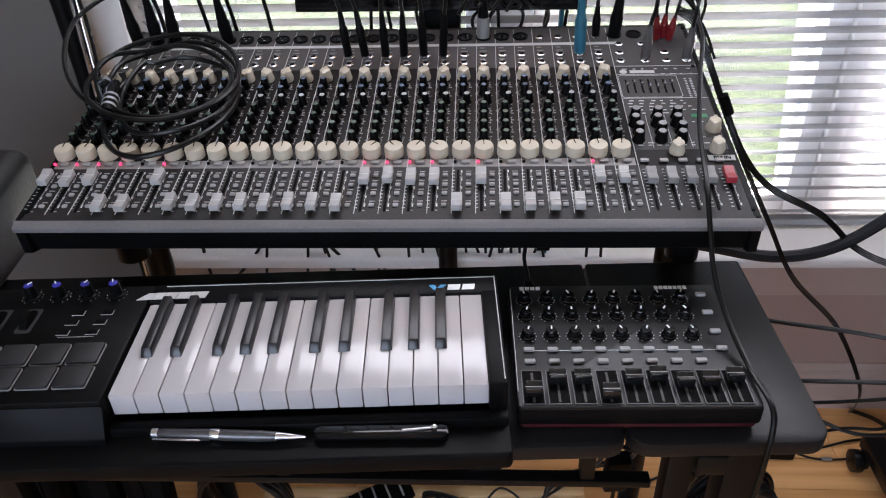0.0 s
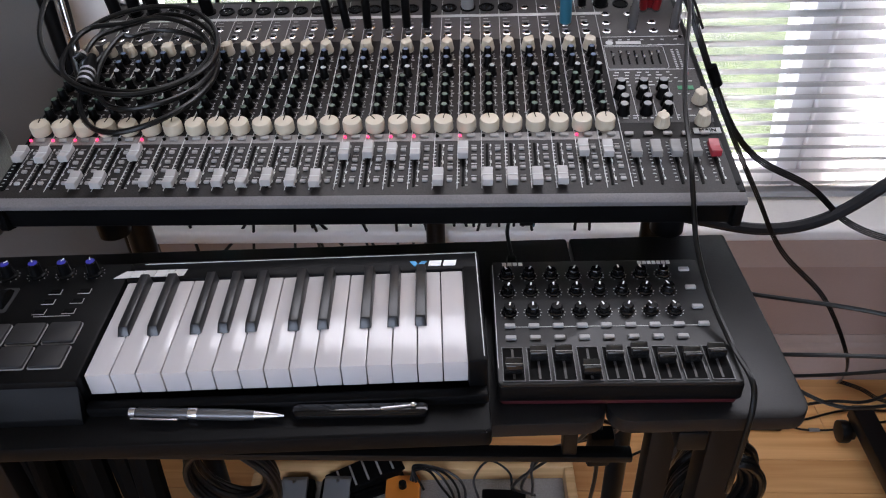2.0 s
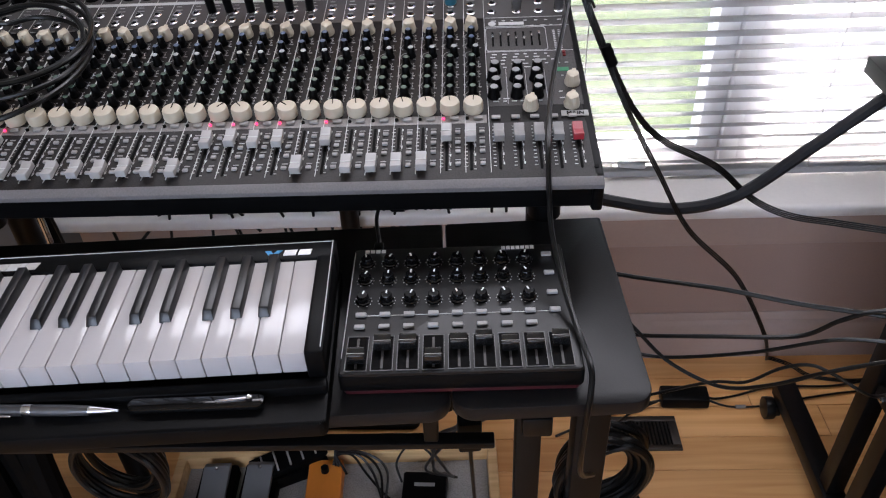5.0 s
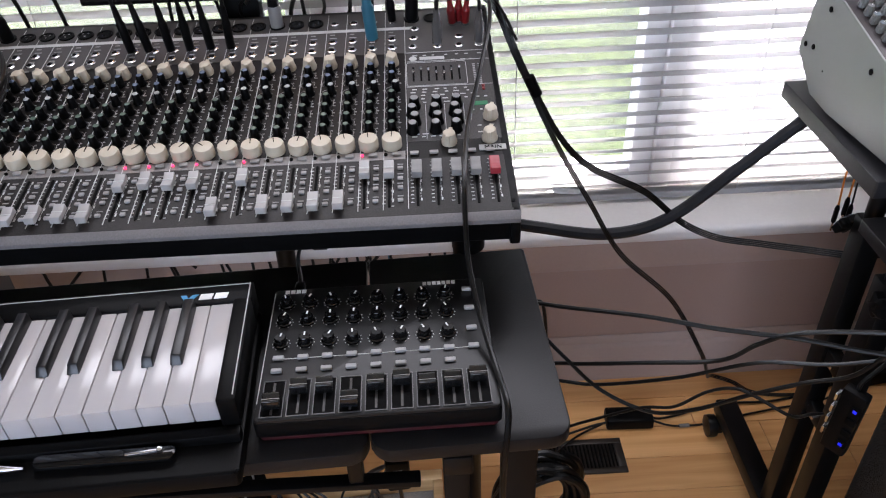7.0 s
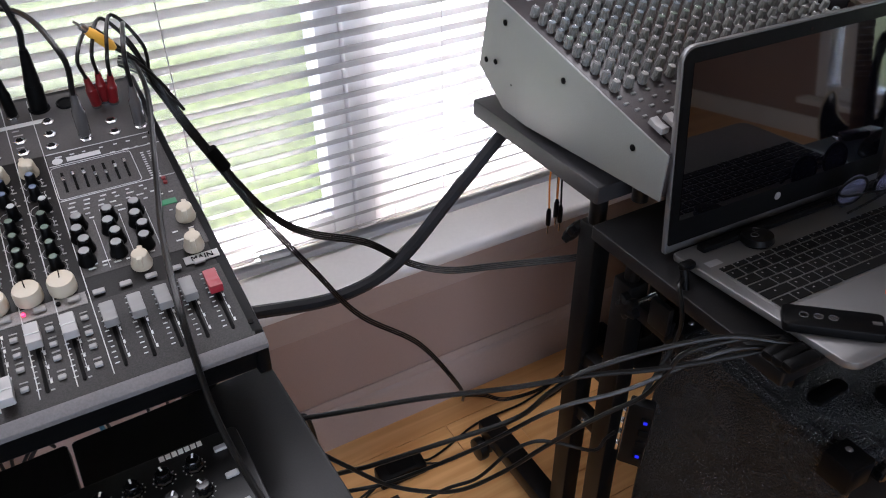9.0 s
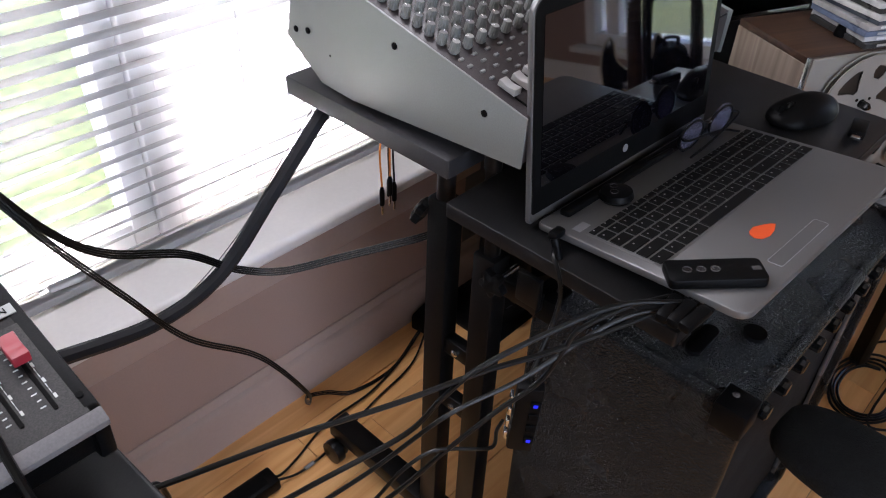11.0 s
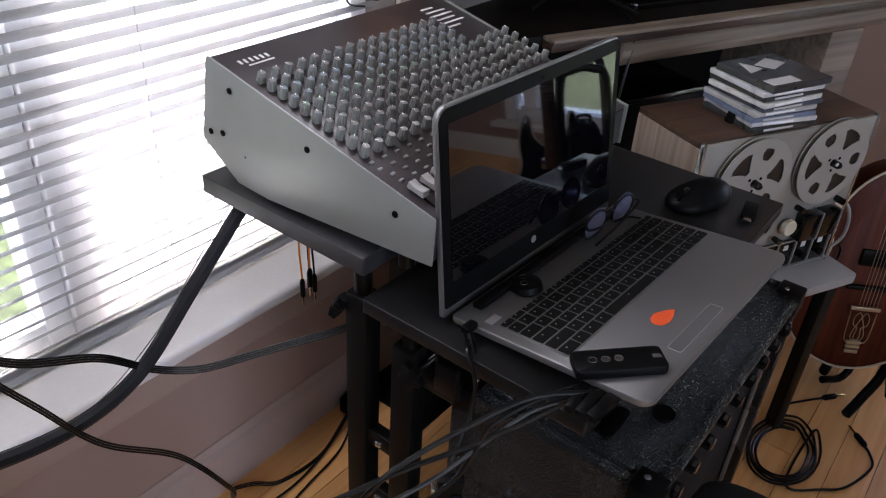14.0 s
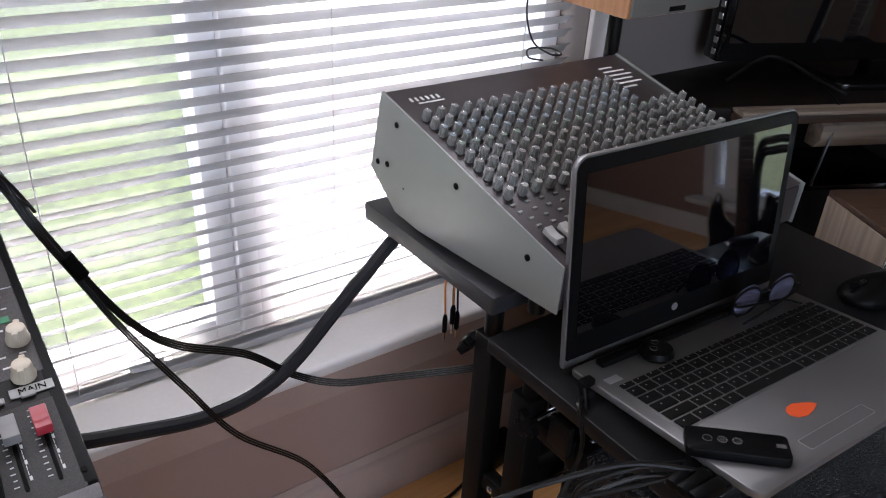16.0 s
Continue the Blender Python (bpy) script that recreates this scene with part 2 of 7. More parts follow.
_g.inputs["Transmission Weight"].default_value, _g.inputs["Roughness"].default_value, _g.inputs["IOR"].default_value = 1.0, 0.0, 1.45


# ---- building helpers ----
def box(sx, sy, sz, at=(0, 0, 0), bev=0.0, seg=2, rot=None):
    bm = bmesh.new()
    bmesh.ops.create_cube(bm, size=1.0)
    bmesh.ops.scale(bm, vec=(sx, sy, sz), verts=bm.verts)
    if bev:
        bmesh.ops.bevel(bm, geom=bm.edges[:], offset=min(bev, 0.49 * min(sx, sy, sz)), segments=seg, profile=0.5, affect="EDGES")
    if rot:
        bmesh.ops.rotate(bm, cent=(0, 0, 0), matrix=Euler([radians(a) for a in rot]).to_matrix(), verts=bm.verts)
    bmesh.ops.translate(bm, vec=at, verts=bm.verts)
    return bm


def span(x0, x1, y0, y1, z0, z1, bev=0.0, seg=2):
    return box(x1 - x0, y1 - y0, z1 - z0, ((x0 + x1) / 2, (y0 + y1) / 2, (z0 + z1) / 2), bev, seg)


def lathe(profile, seg=20, at=(0, 0, 0), rot=None, flute=0, depth=0.0):
    """A turned solid from rows of (radius, height); flute: grooves round it."""
    bm = bmesh.new()
    rings = []
    for r, h in profile:
        ring = []
        for k in range(seg):
            a = 2 * math.pi * k / seg
            q = r * (1 - depth * (0.5 + 0.5 * math.cos(flute * a))) if flute else r
            ring.append(bm.verts.new((q * math.cos(a), q * math.sin(a), h)))
        rings.append(ring)
    for a, b in zip(rings, rings[1:]):
        for k in range(seg):
            bm.faces.new((a[k], a[(k + 1) % seg], b[(k + 1) % seg], b[k]))
    bm.faces.new(list(reversed(rings[0])))
    bm.faces.new(rings[-1])
    if rot:
        bmesh.ops.rotate(bm, cent=(0, 0, 0), matrix=Euler([radians(a) for a in rot]).to_matrix(), verts=bm.verts)
    bmesh.ops.translate(bm, vec=at, verts=bm.verts)
    return bm


def cyl(r, h, at=(0, 0, 0), seg=16, rot=None, bev=0.0, r2=None):
    r2 = r if r2 is None else r2
    rows = [(r, 0), (r2, h)] if not bev else [(r - bev, 0), (r, bev), (r2, h - bev), (r2 - bev, h)]
    return lathe(rows, seg, at, rot)


def prism(points, depth, axis="x", at=0.0, bev=0.0):
    """A flat outline, given as pairs, pushed out along an axis from at."""
    bm = bmesh.new()

    def put(p, d):
        a, b = p
        return {"x": (d, a, b), "y": (a, d, b), "z": (a, b, d)}[axis]

    lo = [bm.verts.new(put(p, at)) for p in points]
    hi = [bm.verts.new(put(p, at + depth)) for p in points]
    n = len(points)
    bm.faces.new(lo)
    bm.faces.new(list(reversed(hi)))
    for k in range(n):
        bm.faces.new((lo[(k + 1) % n], lo[k], hi[k], hi[(k + 1) % n]))
    bmesh.ops.recalc_face_normals(bm, faces=bm.faces)
    if bev:
        bmesh.ops.bevel(bm, geom=bm.edges[:], offset=bev, segments=2, profile=0.5, affect="EDGES")
    return bm


def rounded(x0, x1, y0, y1, r, seg=6):
    """The outline of a rectangle with round corners; r: one radius or four, from the lower left anticlockwise."""
    rs = r if isinstance(r, tuple) else (r,) * 4
    out = []
    for (cx, cy, a0), q in zip(((x0, y0, 180), (x1, y0, 270), (x1, y1, 0), (x0, y1, 90)), rs):
        ox, oy = (1 if cx == x0 else -1) * q, (1 if cy == y0 else -1) * q
        for k in range(seg + 1):
            a = radians(a0 + 90 * k / seg)
            out.append((cx + ox + q * math.cos(a), cy + oy + q * math.sin(a)))
    return out


def join(*bms):
    out = bmesh.new()
    for b in bms:
        me = bpy.data.meshes.new("tmp")
        b.to_mesh(me)
        b.free()
        out.from_mesh(me)
        bpy.data.meshes.remove(me)
    return out


def smooth_path(pts, n=10):
    """A flowing line through the points given."""
    p = [Vector(q) for q in pts]
    p = [2 * p[0] - p[1]] + p + [2 * p[-1] - p[-2]]
    out = []
    for k in range(1, len(p) - 2):
        for j in range(n):
            t = j / n
            a, b, c, d = p[k - 1], p[k], p[k + 1], p[k + 2]
            out.append(0.5 * (2 * b + (c - a) * t + (2 * a - 5 * b + 4 * c - d) * t * t + (3 * b - a - 3 * c + d) * t ** 3))
    out.append(p[-2])
    return out


def tube(pts, r, seg=8, n=10, flat=1.0, raw=False):
    """A round cable or pipe along a flowing line."""
    line = [Vector(q) for q in pts] if raw else smooth_path(pts, n)
    bm = bmesh.new()
    rings = []
    side = None
    for k, q in enumerate(line):
        d = (line[min(k + 1, len(line) - 1)] - line[max(k - 1, 0)]).normalized()
        if side is None:
            side = d.cross(Vector((0, 0, 1)) if abs(d.z) < 0.9 else Vector((1, 0, 0))).normalized()
        side = (side - side.dot(d) * d).normalized()
        up = d.cross(side)
        rings.append([bm.verts.new(q + r * (math.cos(2 * math.pi * j / seg) * side + flat * math.sin(2 * math.pi * j / seg) * up)) for j in range(seg)])
    for a, b in zip(rings, rings[1:]):
        for j in range(seg):
            bm.faces.new((a[j], a[(j + 1) % seg], b[(j + 1) % seg], b[j]))
    bm.faces.new(list(reversed(rings[0])))
    bm.faces.new(rings[-1])
    return bm


def mesh_of(name, bm, material, angle=35):
    me = bpy.data.meshes.new(name)
    bmesh.ops.recalc_face_normals(bm, faces=bm.faces)
    for e in bm.edges:
        e.smooth = len(e.link_faces) < 2 or e.calc_face_angle(0) < radians(angle)
    for f in bm.faces:
        f.smooth = True
    bm.to_mesh(me)
    bm.free()
    me.materials.append(material)
    return me


def part(name, bm, material, parent, label=""):
    ob = new(name, mesh_of(name, bm, material))
    ob.parent = parent
    return tagged(ob, label)


def again(name, mesh, parent, m):
    """Another piece on a mesh that is already there."""
    ob = new(name, mesh)
    ob.parent = parent
    ob.matrix_basis = m
    return ob


def print_field(name, mesh, parent, places):
    """Small printed marks repeated over a panel, as one part."""
    bm = bmesh.new()
    for x in places:
        n = len(bm.verts)
        bm.from_mesh(mesh)
        bm.verts.ensure_lookup_table()
        for v in bm.verts[n:]:
            v.co.x += x
    return tagged(part(name, bm, mesh.materials[0], parent), kind="stuff")


def thing(name, label, category, m=None, group=""):
    ob = new(name)
    ob.empty_display_size = 0.05
    ob.matrix_world = m or Matrix()
    return tagged(ob, label, category, group)


def solid(name, bm, material, label, category, group="", kind=""):
    return tagged(new(name, mesh_of(name, bm, material)), label, category, group, kind)


# ---- room ----
def structure(name, bm, material, label):
    return solid(name, bm, material, label, name.split("_")[0], kind="structure")


WX0, WX1, WZ0, WZ1 = -0.66, 1.34, 0.475, 1.95
YW = 0.80
structure("wall_northwest", span(-2.2, WX0, YW, YW + 0.16, 0, 2.5), M_WALL_NW, "grey painted wall beside the window, darkened for its shade")
structure("wall_northeast", span(WX1, 3.1, YW, YW + 0.16, 0, 2.5), M_WALL_NE, "wall behind the television, corner shade put into its colour")
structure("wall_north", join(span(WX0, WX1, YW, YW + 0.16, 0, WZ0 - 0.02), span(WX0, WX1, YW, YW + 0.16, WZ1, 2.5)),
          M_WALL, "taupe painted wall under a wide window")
structure("wall_west", span(-2.35, -2.2, -2.7, YW + 0.16, 0, 2.5), M_WALL_GREY, "plain grey painted wall")
# opening behind the walk is unseen, added to let fill light in
SW0, SW1, SWZ0, SWZ1 = -1.7, 0.5, 1.10, 2.25
structure("wall_south", join(span(-2.35, SW0, -2.85, -2.7, 0, 2.5), span(SW1, 3.25, -2.85, -2.7, 0, 2.5), span(SW0, SW1, -2.85, -2.7, 0, SWZ0), span(SW0, SW1, -2.85, -2.7, SWZ1, 2.5)), M_WALL_GREY, "grey painted wall with an added, unseen window behind the walk")
EY0, EY1, EZ0, EZ1 = -1.61, -0.45, 0.19, 1.50
structure("wall_east", join(span(3.1, 3.25, -2.7, EY0, 0, 2.5), span(3.1, 3.25, EY1, YW + 0.16, 0, 2.5),
                            span(3.1, 3.25, EY0, EY1, 0, EZ0), span(3.1, 3.25, EY0, EY1, EZ1, 2.5)), M_WALL, "taupe painted wall with a window")
structure("ceiling", span(-2.35, 3.25, -2.85, YW + 0.16, 2.5, 2.6), M_CEIL, "flat white ceiling")
# unseen overhang, added to block direct sun at the east window
structure("eave", span(3.2505, 3.9, -2.85, YW + 0.16, 2.5, 2.6), M_CEIL, "unseen eave added to keep the sun out of the east window")
structure("floor", span(-2.2, 3.1, -2.7, YW, -0.06, -0.006), M_GAP, "maple strip floor with thin dark joints")
structure("baseboard", prism([(YW, 0), (YW - 0.018, 0), (YW - 0.018, 0.100), (YW - 0.015, 0.105), (YW - 0.009, 0.110), (YW - 0.007, 0.122), (YW - 0.003, 0.128), (YW, 0.128)], 5.3, "x", -2.2),
          M_BASE, "taupe moulded baseboard along the window wall")

window = thing("window_1", "wide white vinyl window in three lights", "window")
window["kind"] = "structure"
part("window_sill", span(WX0 - 0.06, WX1 + 0.06, YW - 0.080, YW + 0.09, WZ0 - 0.03, WZ0, 0.010, 4), M_TRIM, window, "white painted sill with rubbed front edge")
part("sill_moulding", prism([(YW - 0.001, WZ0 - 0.0305), (YW - 0.026, WZ0 - 0.0305), (YW - 0.024, WZ0 - 0.036), (YW - 0.016, WZ0 - 0.041), (YW - 0.013, WZ0 - 0.050), (YW - 0.001, WZ0 - 0.050)], WX1 - WX0 + 0.08, "x", WX0 - 0.04), M_TRIM, window)
part("apron", span(WX0 - 0.04, WX1 + 0.04, YW - 0.010, YW - 0.001, WZ0 - 0.148, WZ0 - 0.0505, 0.003), M_BASE, window, "taupe painted apron board under the sill")
part("casing", join(span(WX0 - 0.075, WX0, YW - 0.015, YW - 0.001, WZ0 + 0.001, WZ1 + 0.07, 0.003), span(WX1, WX1 + 0.075, YW - 0.015, YW - 0.001, WZ0 + 0.001, WZ1 + 0.07, 0.003),
                    span(WX0, WX1, YW - 0.015, YW - 0.001, WZ1, WZ1 + 0.07, 0.003)), M_TRIM, window)
YF = YW + 0.075
for a, b in ((WX0, -0.02), (0.06, 0.635), (0.675, WX1)):
    fr = part("window_frame", join(span(a + 0.001, a + 0.045, YF, YF + 0.06, WZ0 + 0.002, WZ1 - 0.002, 0.004), span(b - 0.045, b - 0.001, YF, YF + 0.06, WZ0 + 0.002, WZ1 - 0.002, 0.004),
                                   span(a + 0.045, b - 0.045, YF, YF + 0.06, WZ0 + 0.002, WZ0 + 0.05, 0.004), span(a + 0.045, b - 0.045, YF, YF + 0.06, WZ1 - 0.05, WZ1 - 0.002, 0.004)), M_VINYL, window)
    g = part("pane", span(a + 0.04, b - 0.04, YF + 0.03, YF + 0.034, WZ0 + 0.045, WZ1 - 0.045), M_GLASS, fr)
    g.visible_shadow = False
for a, b in ((-0.02, 0.06), (0.635, 0.675)):
    part("mullion", span(a + 0.001, b - 0.001, YF - 0.01, YF + 0.075, WZ0 + 0.002, WZ1 - 0.002, 0.004), M_VINYL, window)
latch = part("crank_latch", join(span(0.42, 0.50, YF - 0.03, YF - 0.002, WZ0 + 0.004, WZ0 + 0.022, 0.006), box(0.06, 0.014, 0.012, (0.455, YF - 0.04, WZ0 + 0.03), 0.004, rot=(0, 12, 8))), M_VINYL, window, "white crank latch")

east = thing("window_2", "white framed window looking on the lawn", "window")
east["kind"] = "structure"
part("window_frame", join(span(3.09, 3.2, EY0 + 0.002, EY0 + 0.06, EZ0 + 0.002, EZ1 - 0.002, 0.004), span(3.09, 3.2, EY1 - 0.06, EY1 - 0.002, EZ0 + 0.002, EZ1 - 0.002, 0.004),
                          span(3.09, 3.2, EY0 + 0.06, EY1 - 0.06, EZ0 + 0.002, EZ0 + 0.06, 0.004), span(3.09, 3.2, EY0 + 0.06, EY1 - 0.06, EZ1 - 0.06, EZ1 - 0.002, 0.004)), M_VINYL, east)
part("mullion", span(3.095, 3.19, -1.49, -1.42, EZ0 + 0.061, EZ1 - 0.061, 0.004), M_VINYL, east)
part("window_sill", span(3.03, 3.099, EY0 - 0.05, EY1 + 0.05, EZ0 - 0.025, EZ0, 0.004), M_TRIM, east)
g = part("pane", span(3.14, 3.144, EY0 + 0.05, EY1 - 0.05, EZ0 + 0.05, EZ1 - 0.05), M_GLASS, east)
g.visible_shadow = False

# added window, out of view; it holds the south fill lamp
south = thing("added_window", "unseen wide white framed window added behind the walk for fill light", "window")
south["kind"] = "structure"
part("window_frame", join(span(SW0 + 0.002, SW0 + 0.06, -2.8, -2.71, SWZ0 + 0.002, SWZ1 - 0.002), span(SW1 - 0.06, SW1 - 0.002, -2.8, -2.71, SWZ0 + 0.002, SWZ1 - 0.002), span(-0.63, -0.57, -2.8, -2.71, SWZ0 + 0.06, SWZ1 - 0.06),
                          span(SW0 + 0.06, SW1 - 0.06, -2.8, -2.71, SWZ0 + 0.002, SWZ0 + 0.06), span(SW0 + 0.06, SW1 - 0.06, -2.8, -2.71, SWZ1 - 0.06, SWZ1 - 0.002)), M_VINYL, south)

# venetian blind, slats half closed, outer edges dipping
PITCH, SLAT = 0.0268, 0.030
blind = thing("venetian_blind", "white aluminium venetian blind with open slats", "blind")
blind.location = (0, YW + 0.035, 0)
bx0, bx1 = WX0 + 0.012, WX1 - 0.012
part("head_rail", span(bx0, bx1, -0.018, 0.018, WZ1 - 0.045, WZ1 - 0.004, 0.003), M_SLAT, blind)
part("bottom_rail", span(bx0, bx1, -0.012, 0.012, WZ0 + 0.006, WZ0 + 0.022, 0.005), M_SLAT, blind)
arc = []
for k in range(7):
    s = (k / 6 - 0.5)
    arc.append((s * SLAT, 0.0022 * (1 - 4 * s * s)))
prof = arc + [(a, b - 0.0005) for a, b in reversed(arc)]
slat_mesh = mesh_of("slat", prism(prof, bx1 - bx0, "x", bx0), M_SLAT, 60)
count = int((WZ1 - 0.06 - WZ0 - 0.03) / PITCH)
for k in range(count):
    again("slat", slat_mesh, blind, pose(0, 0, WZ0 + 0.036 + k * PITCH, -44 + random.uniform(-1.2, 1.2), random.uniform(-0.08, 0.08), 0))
for x in (-0.48, -0.10, 0.345, 0.80, 1.2):
    part("ladder_cord", join(cyl(0.0009, WZ1 - WZ0 - 0.07, (x, -0.0145, WZ0 + 0.02), 6), cyl(0.0009, WZ1 - WZ0 - 0.07, (x + 0.004, 0.0145, WZ0 + 0.02), 6)), M_SLAT, blind)
part("tilt_wand", cyl(0.0035, 0.62, (-0.40, -0.03, WZ1 - 0.70), 8), M_VINYL, blind)
part("cord_tassel", lathe([(0.002, 0.03), (0.006, 0.0), (0.0065, -0.02)], 10, (-0.36, -0.028, 1.02)), M_VINYL, blind)

# outside
structure("foundation", span(-2.34, 3.24, -2.84, YW + 0.155, -0.6, -0.0605), M_WALL_GREY, "plain grey footing of the house")
structure("ground", span(-80, 80, -80, 140, -0.75, -0.6), M_GRASS, "sunlit mown lawn outside")
structure("driveway", prism([(0.70, 1.0), (3.55, 8.6), (3.9, 9.2), (14.0, 9.2), (14.0, 1.0)], 0.008, "z", -0.6), M_DRIVE, "pale sunlit concrete drive")
structure("road", span(10.2, 13.2, -60, 60, -0.6, -0.592), M_DRIVE, "pale sunlit road beyond the lawn")

# floor register
vent = thing("floor_vent", "bronze metal floor register with slots", "vent", pose(0.475, 0.56, 0.0))
part("frame", join(span(-0.088, 0.088, -0.045, -0.031, -0.002, 0.004, 0.0015), span(-0.088, 0.088, 0.031, 0.045, -0.002, 0.004, 0.0015),
                   span(-0.088, -0.07, -0.031, 0.031, -0.002, 0.004, 0.0015), span(0.07, 0.088, -0.031, 0.031, -0.002, 0.004, 0.0015)), M_BROWNMETAL, vent)
louvre = mesh_of("louvre", box(0.0022, 0.062, 0.007, rot=(0, 35, 0)), M_BROWNMETAL)
for k in range(17):
    again("louvre", louvre, vent, pose(-0.064 + k * 0.008, 0, 0.0005))
part("well", span(-0.07, 0.07, -0.031, 0.031, 0.0004, 0.0009), M_MATTE, vent)


# ---- first desk ----
TOP = 0.777
desk = thing("studio_desk", "black two-board studio desk with steel frame", "desk")
board_l = part("desktop", prism(rounded(-1.1, 0.0, -0.002, 0.300, (0.02, 0.022, 0.004, 0.02)), 0.018, "z", -0.018, 0.002), M_DESK, desk, "black wooden board with rounded corners")
board_l.matrix_basis = pose(0.1060, -0.020, TOP, 0, 0, 2.6)
board_r = part("desktop", prism(rounded(0.0, 0.1955, -0.002, 0.300, (0.022, 0.022, 0.004, 0.004)), 0.018, "z", -0.018, 0.002), M_DESK, desk, "narrow black wooden board")
board_r.matrix_basis = pose(0.1075, -0.020, TOP, 0, 0, 2.2)
part("crossbar", span(-0.60, 0.15, 0.029, 0.046, 0.650, 0.660, 0.002), M_STEEL, desk)
part("crossbar", span(-0.60, 0.29, 0.24, 0.265, 0.10, 0.125, 0.003), M_STEEL, desk)
for x in (0.19, -0.62):
    part("leg", join(span(x - 0.015, x + 0.015, 0.06, 0.09, 0.0, TOP - 0.018, 0.003), span(x - 0.015, x + 0.015, -0.02, 0.26, TOP - 0.045, TOP - 0.0185, 0.003)), M_STEEL, desk)
part("leg", span(0.245, 0.285, 0.07, 0.11, 0.0, TOP - 0.0185, 0.003), M_STEEL, desk, "square black steel post")
part("hook", join(cyl(0.004, 0.09, (0.10, 0.07, 0.67), 8)), M_STEEL, desk)
for x in (-0.26, 0.08):
    part("bracket", span(x - 0.008, x + 0.008, 0.031, 0.050, 0.660, TOP - 0.019, 0.002), M_STEEL, desk)
for x in (-0.50, 0.222):
    part("riser_pole", join(cyl(0.021, 0.072, (x, 0.30, TOP - 0.0), 20)), M_STEEL, desk)
part("mixer_tray", span(-0.56, 0.265, 0.24, 0.60, 0.842, 0.851, 0.003), M_STEEL, desk)
for x in (-0.50, 0.222):
    part("rear_upright", cyl(0.018, 0.84, (x, 0.36, 0.0), 14), M_STEEL, desk)


# ---- large mixing console ----
A = math.degrees(math.atan2(0.067, 0.44))
console = thing("mixing_console", "large 26-channel mixer with cream knobs and white fader caps", "mixer", pose(0, 0.200, 0.8935, A, 0, 0))
CX0, CX1, CL = -0.578, 0.275, 0.455
part("panel", prism(rounded(CX0 + 0.006, CX1 - 0.006, 0.004, CL, 0.004), 0.004, "z", -0.004, 0.001), M_PANEL, console, "dark printed steel top panel")
part("case", prism([(0.0, -0.006), (0.0, -0.043), (0.03, -0.054), (CL, -0.115), (CL + 0.004, -0.004), (0.02, -0.0042)], CX1 - CX0 - 0.012, "x", CX0 + 0.006, 0.002), M_BLACK, console, "black steel case")
for x in (CX0, CX1 - 0.012):
    part("end_cheek", prism([(-0.006, -0.009), (-0.009, -0.042), (0.02, -0.057), (CL + 0.004, -0.118), (CL + 0.004, 0.0005), (0.004, 0.0005)], 0.012, "x", x, 0.003), M_BLACK, console, "black plastic end cheek")
part("front_strip", prism([(-0.009, -0.003), (0.0015, 0.0012), (0.0015, -0.002), (-0.009, -0.009)], CX1 - CX0 - 0.002, "x", CX0 + 0.001, 0.0006), mat("grey_front_trim", (0.15, 0.142, 0.142), 0.5, grain=0.1, grain_scale=500, stain=0.08, spec=0.3), console, "brushed grey strip along the front edge")
CH, CX = 0.0279, -0.563
M_MUTE = mat("pale_taupe_band", (0.20, 0.185, 0.178), 0.5, grain=0.2, grain_scale=800)
part("fader_field", span(CX0 + 0.008, CX1 - 0.008, 0.0020, 0.0990, 0.0, 0.0004), M_FADERS, console, "grey printed fader field")
cols = [CX + CH * k for k in range(26)]
V = lambda y: (y - 0.200) / 0.9886
part("jack_band", span(CX0 + 0.008, CX1 - 0.008, V(0.528), V(0.642), 0.0, 0.0007), M_PANEL2, console, "taupe printed band round the sockets")
part("mute_band", span(CX0 + 0.008, 0.150, V(0.2985), V(0.3135), 0.0, 0.0007), M_MUTE, console)
part("number_band", span(CX0 + 0.008, CX1 - 0.11, V(0.590), V(0.597), 0.0007, 0.0011), M_MARK, console)
LINE = mesh_of("channel_line", span(-0.0004, 0.0004, V(0.212), V(0.640), 0.0, 0.0012), M_MARK)
for x in cols:
    again("channel_line", LINE, console, pose(x + CH / 2 + 0.004, 0, 0))

big = mesh_of("level_knob", lathe([(0.0118, 0.0), (0.0120, 0.002), (0.0118, 0.011), (0.0108, 0.0135), (0.004, 0.0145)], 24), M_CREAM)
big_mark = mesh_of("pointer", span(-0.0005, 0.0005, 0.0, 0.0112, 0.0142, 0.0150), M_MATTE)
gain = mesh_of("gain_knob", lathe([(0.0094, 0.0), (0.0098, 0.003), (0.0086, 0.007), (0.0072, 0.015), (0.005, 0.0165)], 18), M_CREAM)
gain_cap = mesh_of("gain_fin", span(-0.0024, 0.0024, -0.0098, 0.0098, 0.002, 0.0160, 0.001), M_CREAM)
small = mesh_of("eq_knob", lathe([(0.0064, 0.0), (0.0068, 0.0012), (0.0052, 0.006), (0.0049, 0.013), (0.0038, 0.0145)], 12), M_BLACK)
caps = {k: mesh_of("knob_cap", lathe([(0.0036, 0.0143), (0.0034, 0.0152), (0.001, 0.0156)], 10), m) for k, m in
        {"aux": mat("blue_grey_cap", (0.07, 0.10, 0.16), 0.4), "eq": mat("pale_cap", (0.32, 0.33, 0.33), 0.4), "lo": mat("green_grey_cap", (0.055, 0.09, 0.065), 0.4), "x": mat("dark_cap", (0.05, 0.05, 0.055), 0.4)}.items()}
ring = mesh_of("knob_scale", lathe([(0.0105, 0.0), (0.0105, 0.0006)], 16), mat("knob_scale_print", (0.10, 0.10, 0.10), 0.5))
